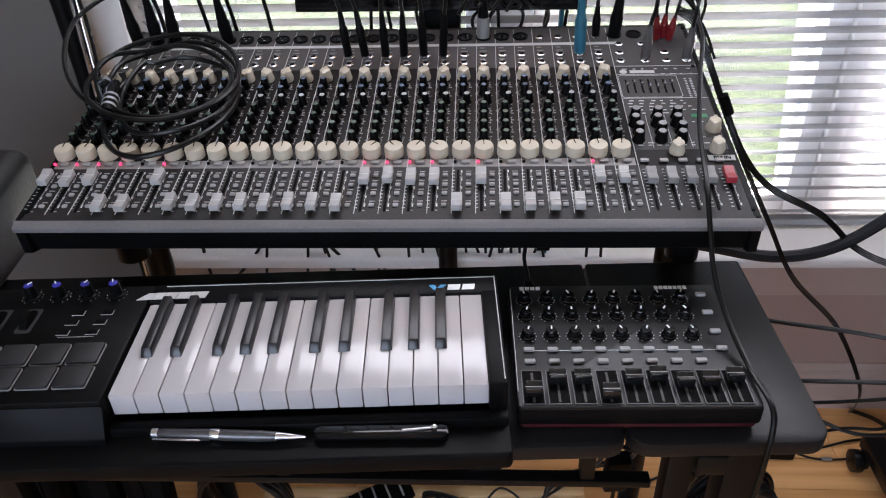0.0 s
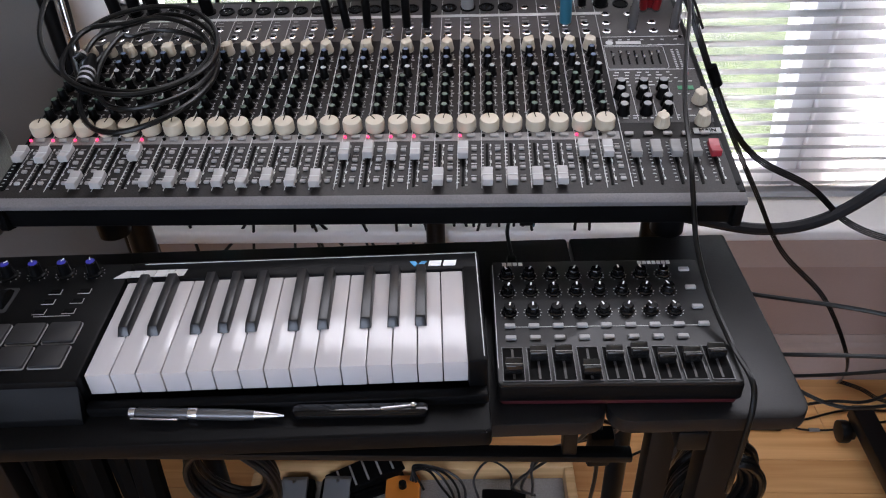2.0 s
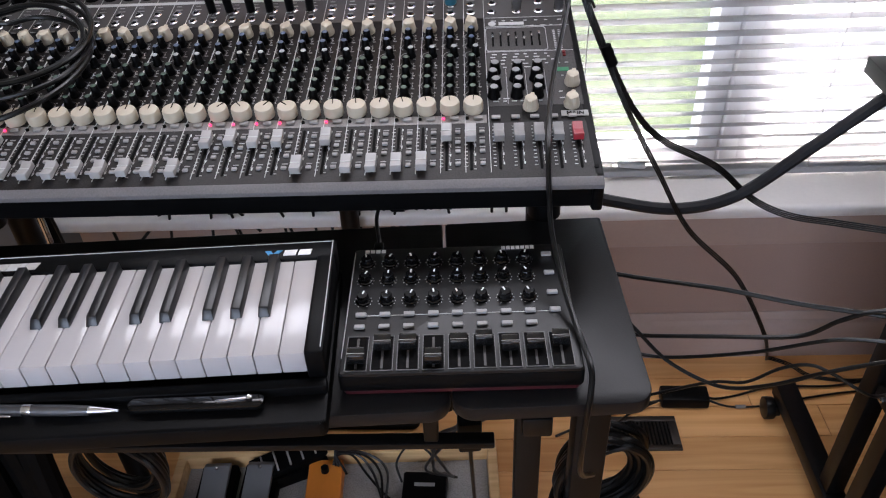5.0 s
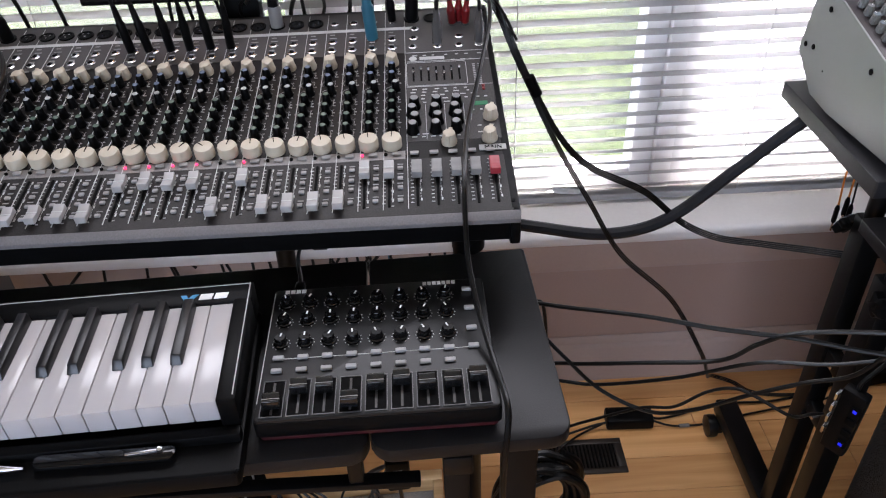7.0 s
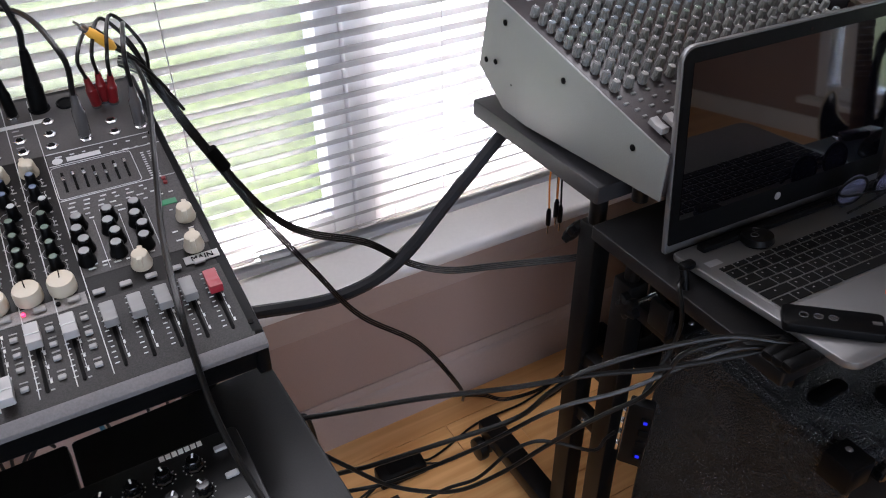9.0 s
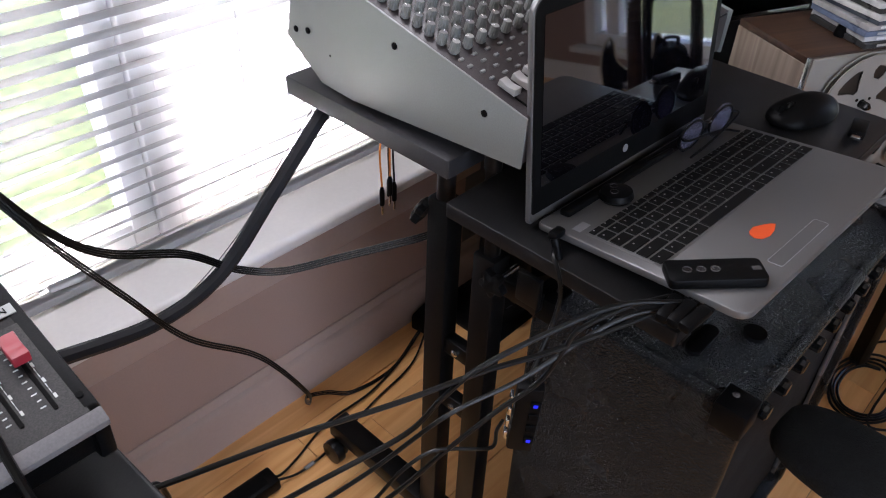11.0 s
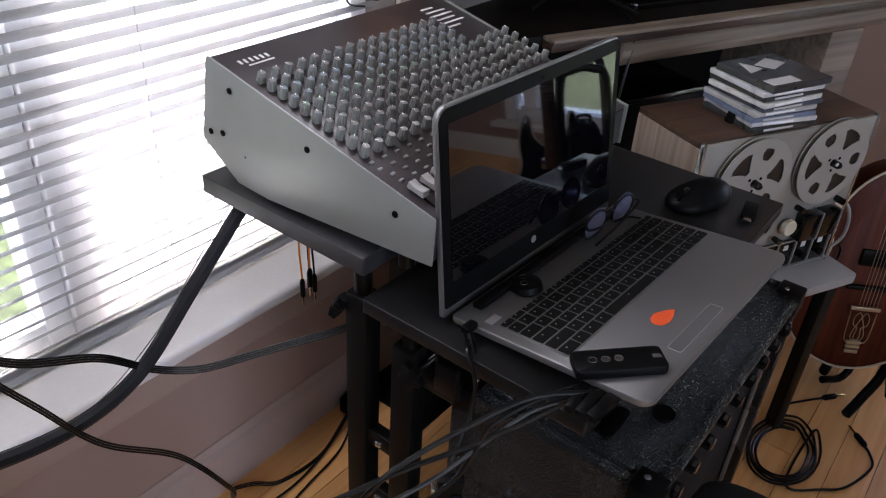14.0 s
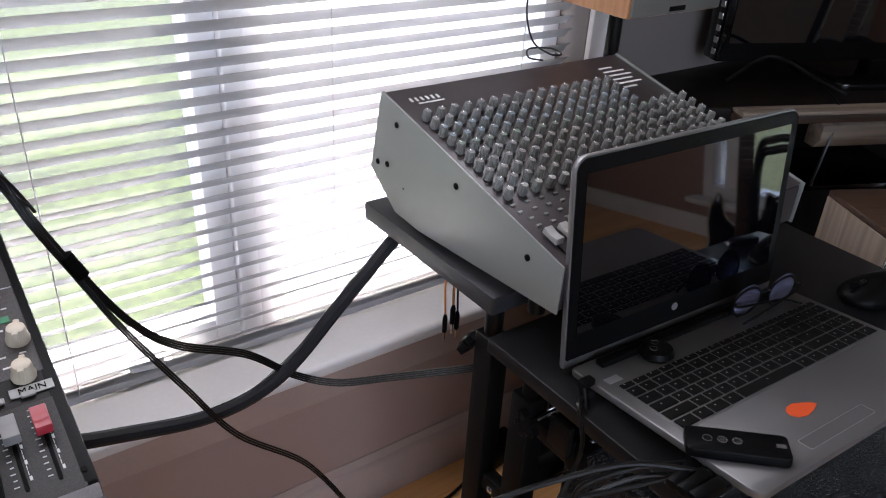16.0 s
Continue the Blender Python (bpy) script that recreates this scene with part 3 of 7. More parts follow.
slot = mesh_of("fader_slot", prism(rounded(-0.0015, 0.0015, V(0.216), V(0.292), 0.0014, 3), 0.0010, "z", 0.0), M_MATTE)
scales = []
ticks = mesh_of("fader_scale", join(*[span(-0.0058 if k % 2 else -0.0066, -0.003, V(0.222 + k * 0.0062), V(0.2228 + k * 0.0062), 0.0, 0.0009) for k in range(12)], *[span(0.0044, 0.0049 if k % 3 else 0.0062, V(0.2245 + k * 0.0052), V(0.2284 + k * 0.0052), 0.0, 0.0009) for k in range(13)]), M_MARK)


def cap_mesh(name, m):
    return mesh_of(name, join(prism([(-0.0125, 0.004), (-0.0115, 0.0125), (-0.002, 0.0105), (0.002, 0.0105), (0.0115, 0.0125), (0.0125, 0.004)], 0.0118, "x", -0.0059, 0.0008),
                              span(-0.001, 0.001, -0.004, 0.004, 0.0, 0.005)), m)


capw, capg, capr = cap_mesh("fader_cap", M_CAP), cap_mesh("fader_cap", M_CAPGREY), cap_mesh("fader_cap", M_REDCAP)
cap_line = mesh_of("cap_line", span(-0.0058, 0.0058, -0.0006, 0.0006, 0.0102, 0.0110), M_MARK)
btn = mesh_of("button", box(0.0062, 0.0046, 0.0030, (0, 0, 0.0015), 0.0006, 1), M_BTN)
mute = mesh_of("mute_button", box(0.0105, 0.0060, 0.0026, (0, 0, 0.0016), 0.0007, 1), mat("mute_grey", (0.27, 0.26, 0.25), 0.5))
led = mesh_of("mute_led", cyl(0.0016, 0.0022, (0, 0, 0), 10), M_LED)
led_off = mesh_of("mute_led", cyl(0.0020, 0.0022, (0, 0, 0), 10), M_MATTE)
xlr = mesh_of("mic_socket", lathe([(0.0115, 0.0), (0.0115, 0.0020), (0.0100, 0.0022), (0.0088, 0.0006), (0.0, 0.0005)], 24), M_BLACK)
pin = mesh_of("socket_pins", join(*[cyl(0.0014, 0.002, (0.0045 * math.cos(a), 0.0045 * math.sin(a), 0.0006), 6) for a in (0.5, 2.64, 4.71)]), M_CHROME)
jack = mesh_of("jack_socket", lathe([(0.0068, 0.0), (0.0068, 0.0016), (0.0055, 0.0026), (0.0038, 0.0028), (0.0036, 0.0008), (0.0, 0.0006)], 6), M_CHROME)
hole = mesh_of("jack_hole", cyl(0.0034, 0.0008, (0, 0, 0.0007), 12), M_MATTE)
HIGH = {0, 1, 2, 5, 14, 15, 16, 17, 19, 24, 25}
LIT = {0, 1, 2, 3, 5, 14, 15, 16, 17, 19, 24}
ROWS = ((0.3535, "lo"), (0.375, "lo"), (0.3965, "lo"), (0.418, "lo"), (0.4395, "eq"), (0.461, "aux"), (0.4825, "aux"))
for k, x in enumerate(cols):
    turn = random.Random(k)
    kn = again("level_knob", big, console, pose(x, V(0.324), 0.0008, 0, 0, turn.uniform(-12, 12) if k not in (14, 15, 16, 17) else (-40, 35, -30, 48)[k - 14]))
    again("pointer", big_mark, kn, Matrix())
    again("knob_scale", ring, console, pose(x, V(0.324), 0.0005))
    gk = again("gain_knob", gain, console, pose(x, V(0.502), 0.0005, 0, 0, turn.uniform(-40, 25)))
    again("gain_fin", gain_cap, gk, Matrix())
    for j, (y, c) in enumerate(ROWS):
        sm = again("eq_knob", small, console, pose(x + (0.005 if j == 4 else 0.0), V(y), 0.0005, 0, 0, turn.uniform(-140, 140)))
        again("knob_cap", caps[c], sm, Matrix())
    again("fader_slot", slot, console, pose(x - 0.0035, 0, 0.0003))
    scales.append(x - 0.0045)
    fy = (0.272 if k in HIGH else 0.2245) + turn.uniform(-0.002, 0.002)
    cap = again("fader_cap", capw, console, pose(x - 0.0035, V(fy), 0.001))
    again("cap_line", cap_line, cap, Matrix())
    for y in (0.226, 0.247, 0.263, 0.281):
        again("button", btn, console, pose(x + 0.0092, V(y), 0.0004))
    again("mute_button", mute, console, pose(x + 0.0055, V(0.3065), 0.0008))
    again("mute_led", led if k in LIT else led_off, console, pose(x - 0.0075, V(0.3065), 0.0008))
    if k < 22:
        xs = again("mic_socket", xlr, console, pose(x, V(0.616), 0.0008))
        again("socket_pins", pin, xs, Matrix())
    else:
        xs = again("jack_socket", jack, console, pose(x, V(0.612), 0.0008))
        again("jack_hole", hole, xs, Matrix())
    for y in (0.540, 0.562):
        js = again("jack_socket", jack, console, pose(x, V(y), 0.0008))
        again("jack_hole", hole, js, Matrix())
# section at the master end
part("master_plate", span(0.1535, CX1 - 0.008, V(0.330), V(0.527), 0.0, 0.0005), mat("grey_master_panel", (0.045, 0.041, 0.040), 0.45, grain=0.35, grain_scale=800, stain=0.12, spec=0.25), console, "grey printed master section")
mkn = mesh_of("master_knob", lathe([(0.0084, 0.0), (0.0086, 0.002), (0.0070, 0.006), (0.0064, 0.0135), (0.0050, 0.0150)], 24, flute=8, depth=0.08), M_BLACK)
mkc = mesh_of("knob_cap", lathe([(0.0050, 0.0146), (0.0047, 0.0156), (0.001, 0.0160)], 14), mat("satin_grey_cap", (0.20, 0.20, 0.20), 0.4))
for x in (0.163, 0.186, 0.2085, 0.2305, 0.2525):
    red = x > 0.25
    again("fader_slot", slot, console, pose(x, 0, 0.0003))
    scales.append(x - 0.001)
    again("fader_cap", capr if red else capg, console, pose(x, V(0.270), 0.001))
    again("mute_button", mute, console, pose(x - 0.002, V(0.3065), 0.0008))
for i, x in enumerate((0.160, 0.188, 0.213)):
    for j, y in enumerate((0.349, 0.366, 0.383, 0.400)):
        sm = again("master_knob", mkn, console, pose(x + 0.003 * (j % 2), V(y), 0.0005, 0, 0, 40 * j))
        again("knob_cap", mkc, sm, Matrix())
for x, y in ((0.203, 0.325), (0.252, 0.328), (0.257, 0.372)):
    gk = again("gain_knob", gain, console, pose(x, V(y), 0.0005, 0, 0, -15))
    again("gain_fin", gain_cap, gk, Matrix())
# printed legends beside the knobs
rp = random.Random(31)
bits = []
for y, c in ROWS:
    for q in (-1, 0, 1):
        w_ = rp.uniform(0.0012, 0.0042)
        bits.append(span(0.0078, 0.0078 + w_, V(y + 0.006 * q), V(y + 0.006 * q + 0.0014), 0.0, 0.0007))
    bits.append(span(-0.0118, -0.0095, V(y), V(y + 0.0011), 0.0, 0.0007))
for y in (0.233, 0.2545, 0.271, 0.288):
    bits.append(span(0.0060, 0.0125, V(y), V(y + 0.0014), 0.0004, 0.0010))
for y in (0.217, 0.2285, 0.243, 0.2595, 0.2770):
    bits.append(span(-0.0010, 0.0020, V(y), V(y + 0.0012), 0.0004, 0.0010))
for y in (0.526, 0.5505, 0.574, 0.583):
    bits.append(span(-0.005, 0.005 * rp.uniform(0.2, 1), V(y), V(y + 0.0015), 0.0007, 0.0013))
PRINT = mesh_of("channel_print", join(*bits), M_BTN)
print_field("channel_print", PRINT, console, cols)
print_field("fader_scale", ticks, console, scales)
ARC = mesh_of("knob_arc", join(*[tube([(0.0088 * math.cos(a), V(y) + 0.0088 * math.sin(a), 0.0006) for a in [radians(-40 + 20 * k) for k in range(14)]], 0.00035, 4, 1, raw=True) for y, c in ROWS]), M_BTN)
print_field("knob_arc", ARC, console, cols)
part("eq_plate", tube([(x, y, 0.0007) for x, y in rounded(0.154, 0.234, V(0.447), V(0.502), 0.004, 4)] + [(0.154, V(0.447) + 0.004, 0.0007)], 0.0004, 4, 1, raw=True), M_MARK, console, "printed outline round the equaliser")
rq = random.Random(17)
bits = []
for y, x0, x1, n in ((0.338, 0.156, 0.232, 7), (0.343, 0.156, 0.232, 6), (0.4085, 0.156, 0.225, 5), (0.416, 0.157, 0.262, 8), (0.424, 0.157, 0.245, 7), (0.431, 0.157, 0.24, 6), (0.4375, 0.157, 0.24, 6), (0.505, 0.21, 0.262, 4), (0.5185, 0.157, 0.262, 7), (0.355, 0.236, 0.265, 2), (0.342, 0.236, 0.265, 2), (0.388, 0.232, 0.265, 3)):
    for k in range(n):
        x = x0 + (x1 - x0) * (k + rq.uniform(0.1, 0.4)) / n
        bits.append(span(x, x + rq.uniform(0.003, 0.0075), V(y), V(y + 0.0016), 0.0004, 0.0010))
for x in (0.152, 0.1765, 0.2005, 0.2245):
    bits.append(span(x, x + 0.0006, V(0.334), V(0.4045), 0.0004, 0.0010))
for y in (0.4445, 0.5045, 0.527):
    bits.append(span(0.154, 0.266, V(y), V(y + 0.0007), 0.0004, 0.0010))
tagged(part("master_print", join(*bits), M_MARK, console), kind="stuff")
tiny = mesh_of("eq_slider", box(0.0035, 0.006, 0.006, (0, 0, 0.004), 0.0008, 1), M_CHROME)
tslot = mesh_of("eq_slot", span(-0.0013, 0.0013, -0.017, 0.017, 0.0008, 0.0012), M_MATTE)
for k in range(7):
    x = 0.163 + k * 0.0102
    again("eq_slot", tslot, console, pose(x, V(0.474), 0))
    again("eq_slider", tiny, console, pose(x, V(0.474 + 0.006 * math.sin(k * 1.3)), 0))
bars = mesh_of("meter_segment", box(0.0032, 0.0014, 0.0008, (0, 0, 0.0006)), M_MARK)
for k in range(12):
    for x in (0.2445, 0.2515):
        again("meter_segment", bars, console, pose(x, V(0.446 + k * 0.0042), 0))
for y in (0.433, 0.440):
    part("clip_led", cyl(0.0022, 0.002, (0.2535, V(y), 0.0004), 10), mat("dark_red_led", (0.18, 0.02, 0.02), 0.3), console)
part("display", span(0.236, 0.256, V(0.398), V(0.406), 0.0004, 0.0012), M_GLED, console, "green lit program display")
part("maker_mark", join(cyl(0.0052, 0.0010, (0.163, V(0.512), 0.0002), 16), span(0.172, 0.206, V(0.5085), V(0.5155), 0.0002, 0.0010)), M_MARK, console, "pale grey maker's mark")
for y, xs_ in ((0.540, (0.163, 0.198, 0.228, 0.256)), (0.563, (0.165, 0.229)), (0.588, (0.167, 0.199))):
    for x in xs_:
        js = again("jack_socket", jack, console, pose(x, V(y), 0.0008))
        again("jack_hole", hole, js, Matrix())
for x in (0.163, 0.192):
    xs = again("mic_socket", xlr, console, pose(x, V(0.618), 0.0008))
for x, y in ((0.268, 0.217), (0.262, 0.525), (-0.568, 0.217), (0.268, 0.635)):
    part("screw", cyl(0.0026, 0.0016, (x, V(y), 0.0), 10), M_MATTE, console)
text = bpy.data.curves.new("main_word", "FONT")
text.body, text.size, text.align_x, text.extrude = "MAIN", 0.0085, "CENTER", 0.0003
wob = new("main_word", text)
wob.parent, wob.matrix_basis = console, pose(0.2545, V(0.3085), 0.0022)
text.materials.append(M_MATTE)
part("main_label_plate", span(0.238, 0.270, V(0.3065), V(0.3165), 0.0008, 0.0018), mat("pale_plate", (0.30, 0.30, 0.29), 0.5), console)


# ---- pad keyboard ----
kb = thing("keyboard_controller", "black 25-key controller keyboard with white keys", "keyboard", pose(-0.010, -0.003, TOP, 0, 0, 3.0))
KL, KR, KT = -0.592, 0.0, 0.066
part("case", prism(rounded(KL, KR, -0.052, 0.172, 0.006, 4), 0.019, "z", 0.004, 0.003), M_BLACK, kb, "black plastic lower case")
part("top_deck", join(span(-0.384, KR - 0.001, 0.1385, 0.171, 0.030, KT, 0.003), span(KR - 0.0195, KR - 0.001, -0.003, 0.1425, 0.030, KT + 0.001, 0.003)), M_BLACK, kb)
part("pad_deck", span(KL + 0.001, -0.3845, -0.010, 0.1715, 0.030, KT, 0.004), M_BLACK, kb)
part("pad_deck_front", prism([(-0.010, 0.0225), (-0.0255, 0.0225), (-0.0245, 0.030), (-0.0105, KT - 0.006)], 0.2055, "x", KL + 0.002, 0.001), M_BLACK, kb)
part("front_rail", span(-0.3845, KR - 0.001, -0.016, -0.003, 0.020, 0.034, 0.003), M_BLACK, kb)
part("edge_line", join(span(-0.37, -0.004, 0.1655, 0.1665, KT - 0.0005, KT + 0.0006), span(-0.0045, -0.0035, 0.003, 0.166, KT, KT + 0.0016)), M_MARK, kb)
WK = 0.02420
white = mesh_of("white_key", join(span(-WK / 2 + 0.0004, WK / 2 - 0.0004, 0.0005, 0.1385, 0.044, 0.0630, 0.0012), span(-WK / 2 + 0.0004, WK / 2 - 0.0004, 0.0, 0.010, 0.0375, 0.0628, 0.0010)), M_IVORY)
bk = bmesh.new()
ends = [[bk.verts.new(q) for q in ((-w0, y0, 0.060), (w0, y0, 0.060), (w1, y1, z1), (-w1, y1, z1))] for w0, w1, y0, y1, z1 in ((0.0064, 0.0047, 0.0505, 0.0575, 0.0722), (0.0064, 0.0047, 0.1385, 0.1385, 0.0745))]
for k in range(4):
    bk.faces.new((ends[0][k], ends[0][(k + 1) % 4], ends[1][(k + 1) % 4], ends[1][k]))
bk.faces.new(ends[0])
bk.faces.new(ends[1])
bmesh.ops.recalc_face_normals(bk, faces=bk.faces)
bmesh.ops.bevel(bk, geom=bk.edges[:], offset=0.0009, segments=2, profile=0.5, affect="EDGES")
black = mesh_of("black_key", bk, M_EBONY)
for k in range(15):
    again("white_key", white, kb, pose(-0.3822 + WK * (k + 0.5), 0, random.uniform(-0.0003, 0.0003)))
for k in range(14):
    if k % 7 in (0, 1, 3, 4, 5):
        d = {0: -0.0026, 1: 0.0026, 3: -0.0034, 4: 0, 5: 0.0034}[k % 7]
        again("black_key", black, kb, pose(-0.3822 + WK * (k + 1) + d, 0, 0))
pad = mesh_of("pad", prism(rounded(-0.0155, 0.0155, -0.0144, 0.0144, 0.002, 3), 0.004, "z", KT, 0.001), mat("pad_rubber", (0.010, 0.010, 0.011), 0.55, bump=0.1, grain=0.1))
rim = mesh_of("pad_outline", prism(rounded(-0.0164, 0.0164, -0.0153, 0.0153, 0.002, 3), 0.0014, "z", KT - 0.0004), M_BTN)
for r in range(2):
    for c in range(4):
        p = again("pad_outline", rim, kb, pose(-0.4215 - 0.0358 * c, 0.0225 + 0.0338 * r, 0))
        again("pad", pad, p, Matrix())
kk = mesh_of("rotary_knob", lathe([(0.0092, 0.0), (0.0092, 0.0015), (0.0070, 0.003), (0.0060, 0.016), (0.0052, 0.0168)], 27, flute=9, depth=0.10), M_BLACK)
kc = mesh_of("blue_cap", lathe([(0.0048, 0.0166), (0.0046, 0.0178), (0.001, 0.0184)], 14), M_BLUEKNOB)
kw = mesh_of("pointer", span(-0.0006, 0.0006, 0.0, 0.0050, 0.0176, 0.0188), M_WHITEINK)
kd = mesh_of("knob_scale", join(*[cyl(0.0006, 0.0006, (0.0108 * math.cos(a), 0.0108 * math.sin(a), 0), 6) for a in [radians(-60 + 30 * k) for k in range(11)]]), M_BTN)
for c, a in enumerate((20, -15, 35, -30)):
    q = again("rotary_knob", kk, kb, pose(-0.4225 - 0.0312 * c, 0.1535, KT, 0, 0, a))
    again("blue_cap", kc, q, Matrix())
    again("pointer", kw, q, Matrix())
    again("knob_scale", kd, kb, pose(-0.4225 - 0.0312 * c, 0.1535, KT))
for x in (-0.503, -0.536):
    part("wheel", lathe([(0.008, -0.005), (0.0165, -0.004), (0.0165, 0.004), (0.008, 0.005)], 24, (x, 0.112, KT - 0.006), (0, 90, 0)), M_MATTE, kb, "black pitch wheel")
    part("wheel_slot", prism(rounded(x - 0.0085, x + 0.0085, 0.092, 0.132, 0.003, 3), 0.0008, "z", KT - 0.0002), M_WELL, kb)
sb = mesh_of("small_button", join(box(0.012, 0.006, 0.002, (0, 0, 0), 0.0008, 1)), M_MATTE)
bmk = mesh_of("button_mark", join(span(-0.0065, 0.0065, -0.0052, -0.0045, -0.0002, 0.0005), span(0.0058, 0.0065, -0.0045, 0.003, -0.0002, 0.0005)), M_BTN)
for x, y in ((-0.4225, 0.124), (-0.4535, 0.124), (-0.425, 0.108), (-0.455, 0.108), (-0.428, 0.092), (-0.4585, 0.092)):
    again("small_button", sb, kb, pose(x, y, KT))
    again("button_mark", bmk, kb, pose(x, y, KT))
part("octave_line", span(-0.462, -0.424, 0.0835, 0.0842, KT - 0.0002, KT + 0.0005), M_BTN, kb)
for k, w in enumerate((0.017, 0.011, 0.0125, 0.0125, 0.006, 0.0125)):
    x = -0.398 + (0.0, 0.0178, 0.0296, 0.0430, 0.0562, 0.0630)[k]
    low = 0.1430 if k else 0.1425
    part("mark_block", prism([(x, low), (x + w, low + 0.0005), (x + w + 0.0022, low + 0.0115), (x + (0.0022 if k else 0.011), low + 0.0115)], 0.0008, "z", KT - 0.0001), M_MARK, kb)
part("model_mark", prism([(-0.0765, 0.1535), (-0.0715, 0.1445), (-0.0635, 0.1445), (-0.0575, 0.1535), (-0.0635, 0.1535), (-0.0675, 0.148), (-0.0705, 0.1535)], 0.0008, "z", KT - 0.0001), M_BLUEINK, kb, "blue model mark")
for x in (-0.0565, -0.0405):
    part("model_mark", prism([(x, 0.1445), (x + 0.0135, 0.1445), (x + 0.0150, 0.1535), (x + 0.0015, 0.1535)], 0.0008, "z", KT - 0.0001), M_WHITEINK, kb)

# ---- fader controller ----
mid = thing("fader_controller", "small black controller with knobs and nine faders", "controller", pose(-0.001, -0.003, TOP, 0, 0, 1.0))
MT = 0.033
part("case", prism(rounded(-0.001, 0.236, -0.003, 0.192, 0.005, 4), 0.020, "z", 0.010, 0.002), M_BLACK, mid)
part("base", prism(rounded(0.002, 0.233, -0.0005, 0.189, 0.005, 4), 0.0065, "z", 0.0035, 0.001), mat("dark_red_base", (0.04, 0.004, 0.006), 0.4), mid, "dark red lower shell")
part("rubber_foot", join(*[cyl(0.007, 0.004, (x, y, 0), 12) for x in (0.015, 0.22) for y in (0.015, 0.175)]), M_RUBBER, mid)
part("top_plate", prism(rounded(0.0, 0.235, -0.002, 0.191, 0.005, 4), 0.004, "z", 0.029, 0.001), mat("satin_black_top", (0.007, 0.007, 0.0072), 0.36, grain=0.2, grain_scale=600, stain=0.15, bump=0.08, spec=0.32), mid)
mk = mesh_of("rotary_knob", lathe([(0.0082, 0.0), (0.0082, 0.0015), (0.0068, 0.0025), (0.0062, 0.0092), (0.0055, 0.0100)], 32, flute=8, depth=0.10), M_GLOSSB)
mp = mesh_of("pointer", span(-0.0008, 0.0008, 0.001, 0.0058, 0.0060, 0.0105), M_WHITEINK)
dots = mesh_of("knob_scale", join(*[cyl(0.0006, 0.0005, (0.0092 * math.cos(a), 0.0092 * math.sin(a), 0), 6) for a in [radians(-60 + 30 * k) for k in range(11)]]), M_MARK)
mb = mesh_of("button", box(0.0112, 0.0058, 0.0034, (0, 0, 0.0017), 0.0008, 1), M_BTNW)
mslot = mesh_of("fader_well", join(span(-0.0108, -0.0100, 0.0015, 0.0485, MT - 0.0003, MT + 0.0012), span(0.0100, 0.0108, 0.0015, 0.0485, MT - 0.0003, MT + 0.0012), span(-0.0100, 0.0100, 0.0477, 0.0485, MT - 0.0003, MT + 0.0012), span(-0.0100, 0.0100, 0.0015, 0.0023, MT - 0.0003, MT + 0.0012)), M_WELL)
# flat black plates paint the shade inside the wells
mfloor = mesh_of("well_floor", span(-0.0100, 0.0100, 0.0023, 0.0477, MT - 0.0003, MT + 0.0002), M_MATTE)
mline = mesh_of("fader_slot", span(-0.0012, 0.0012, 0.005, 0.046, MT - 0.0002, MT + 0.0005), M_PANEL2)
mcap = mesh_of("fader_cap", join(prism([(-0.0072, 0.002), (-0.0064, 0.0120), (-0.0046, 0.0126), (-0.001, 0.0094), (0.001, 0.0094), (0.0046, 0.0126), (0.0064, 0.0120), (0.0072, 0.002)], 0.0164, "x", -0.0082, 0.0006)), M_FADER)
mcl = mesh_of("cap_line", span(-0.0083, 0.0083, -0.0004, 0.0004, 0.0091, 0.0097), M_BTN)
MX = [0.0160 + 0.0250 * k for k in range(9)]
for r, y in enumerate((0.176, 0.147, 0.114)):
    for c in range(8):
        q = again("rotary_knob", mk, mid, pose(MX[c], y - 0.012, MT, 0, 0, random.Random(r * 8 + c).uniform(-35, 25)))
        again("pointer", mp, q, Matrix())
        again("knob_scale", dots, mid, pose(MX[c], y - 0.012, MT))
for c in range(8):
    again("button", mb, mid, pose(MX[c] - 0.0005, 0.0795, MT))
    again("button", mb, mid, pose(MX[c] - 0.0005, 0.0615, MT))
part("button_line", span(MX[0], MX[8], 0.0789, 0.0797, MT - 0.0002, MT + 0.0004), M_MARK, mid)
for y in (0.171, 0.139, 0.107, 0.080):
    again("button", mb, mid, pose(0.2160, y, MT))
for c, y in enumerate((0.013, 0.030, 0.030, 0.010, 0.029, 0.033, 0.025, 0.026, 0.031)):
    again("fader_well", mslot, mid, pose(MX[c], 0, 0))
    again("well_floor", mfloor, mid, pose(MX[c], 0, 0))
    again("fader_slot", mline, mid, pose(MX[c], 0, 0))
    q = again("fader_cap", mcap, mid, pose(MX[c], y + 0.004, MT))
    again("cap_line", mcl, q, Matrix())
for k in range(4):
    part("mark_block", span(0.012 + 0.0062 * k, 0.0168 + 0.0062 * k, 0.1832, 0.1886, MT - 0.0001, MT + 0.0006), M_WHITEINK, mid)
for k in range(7):
    part("mark_block", span(0.167 + 0.0054 * k, 0.1712 + 0.0054 * k, 0.1832, 0.1886, MT - 0.0001, MT + 0.0006), M_WHITEINK, mid)
part("edge_line", span(0.0006, 0.0014, 0.02, 0.185, MT - 0.0002, MT + 0.0006), M_MARK, mid)


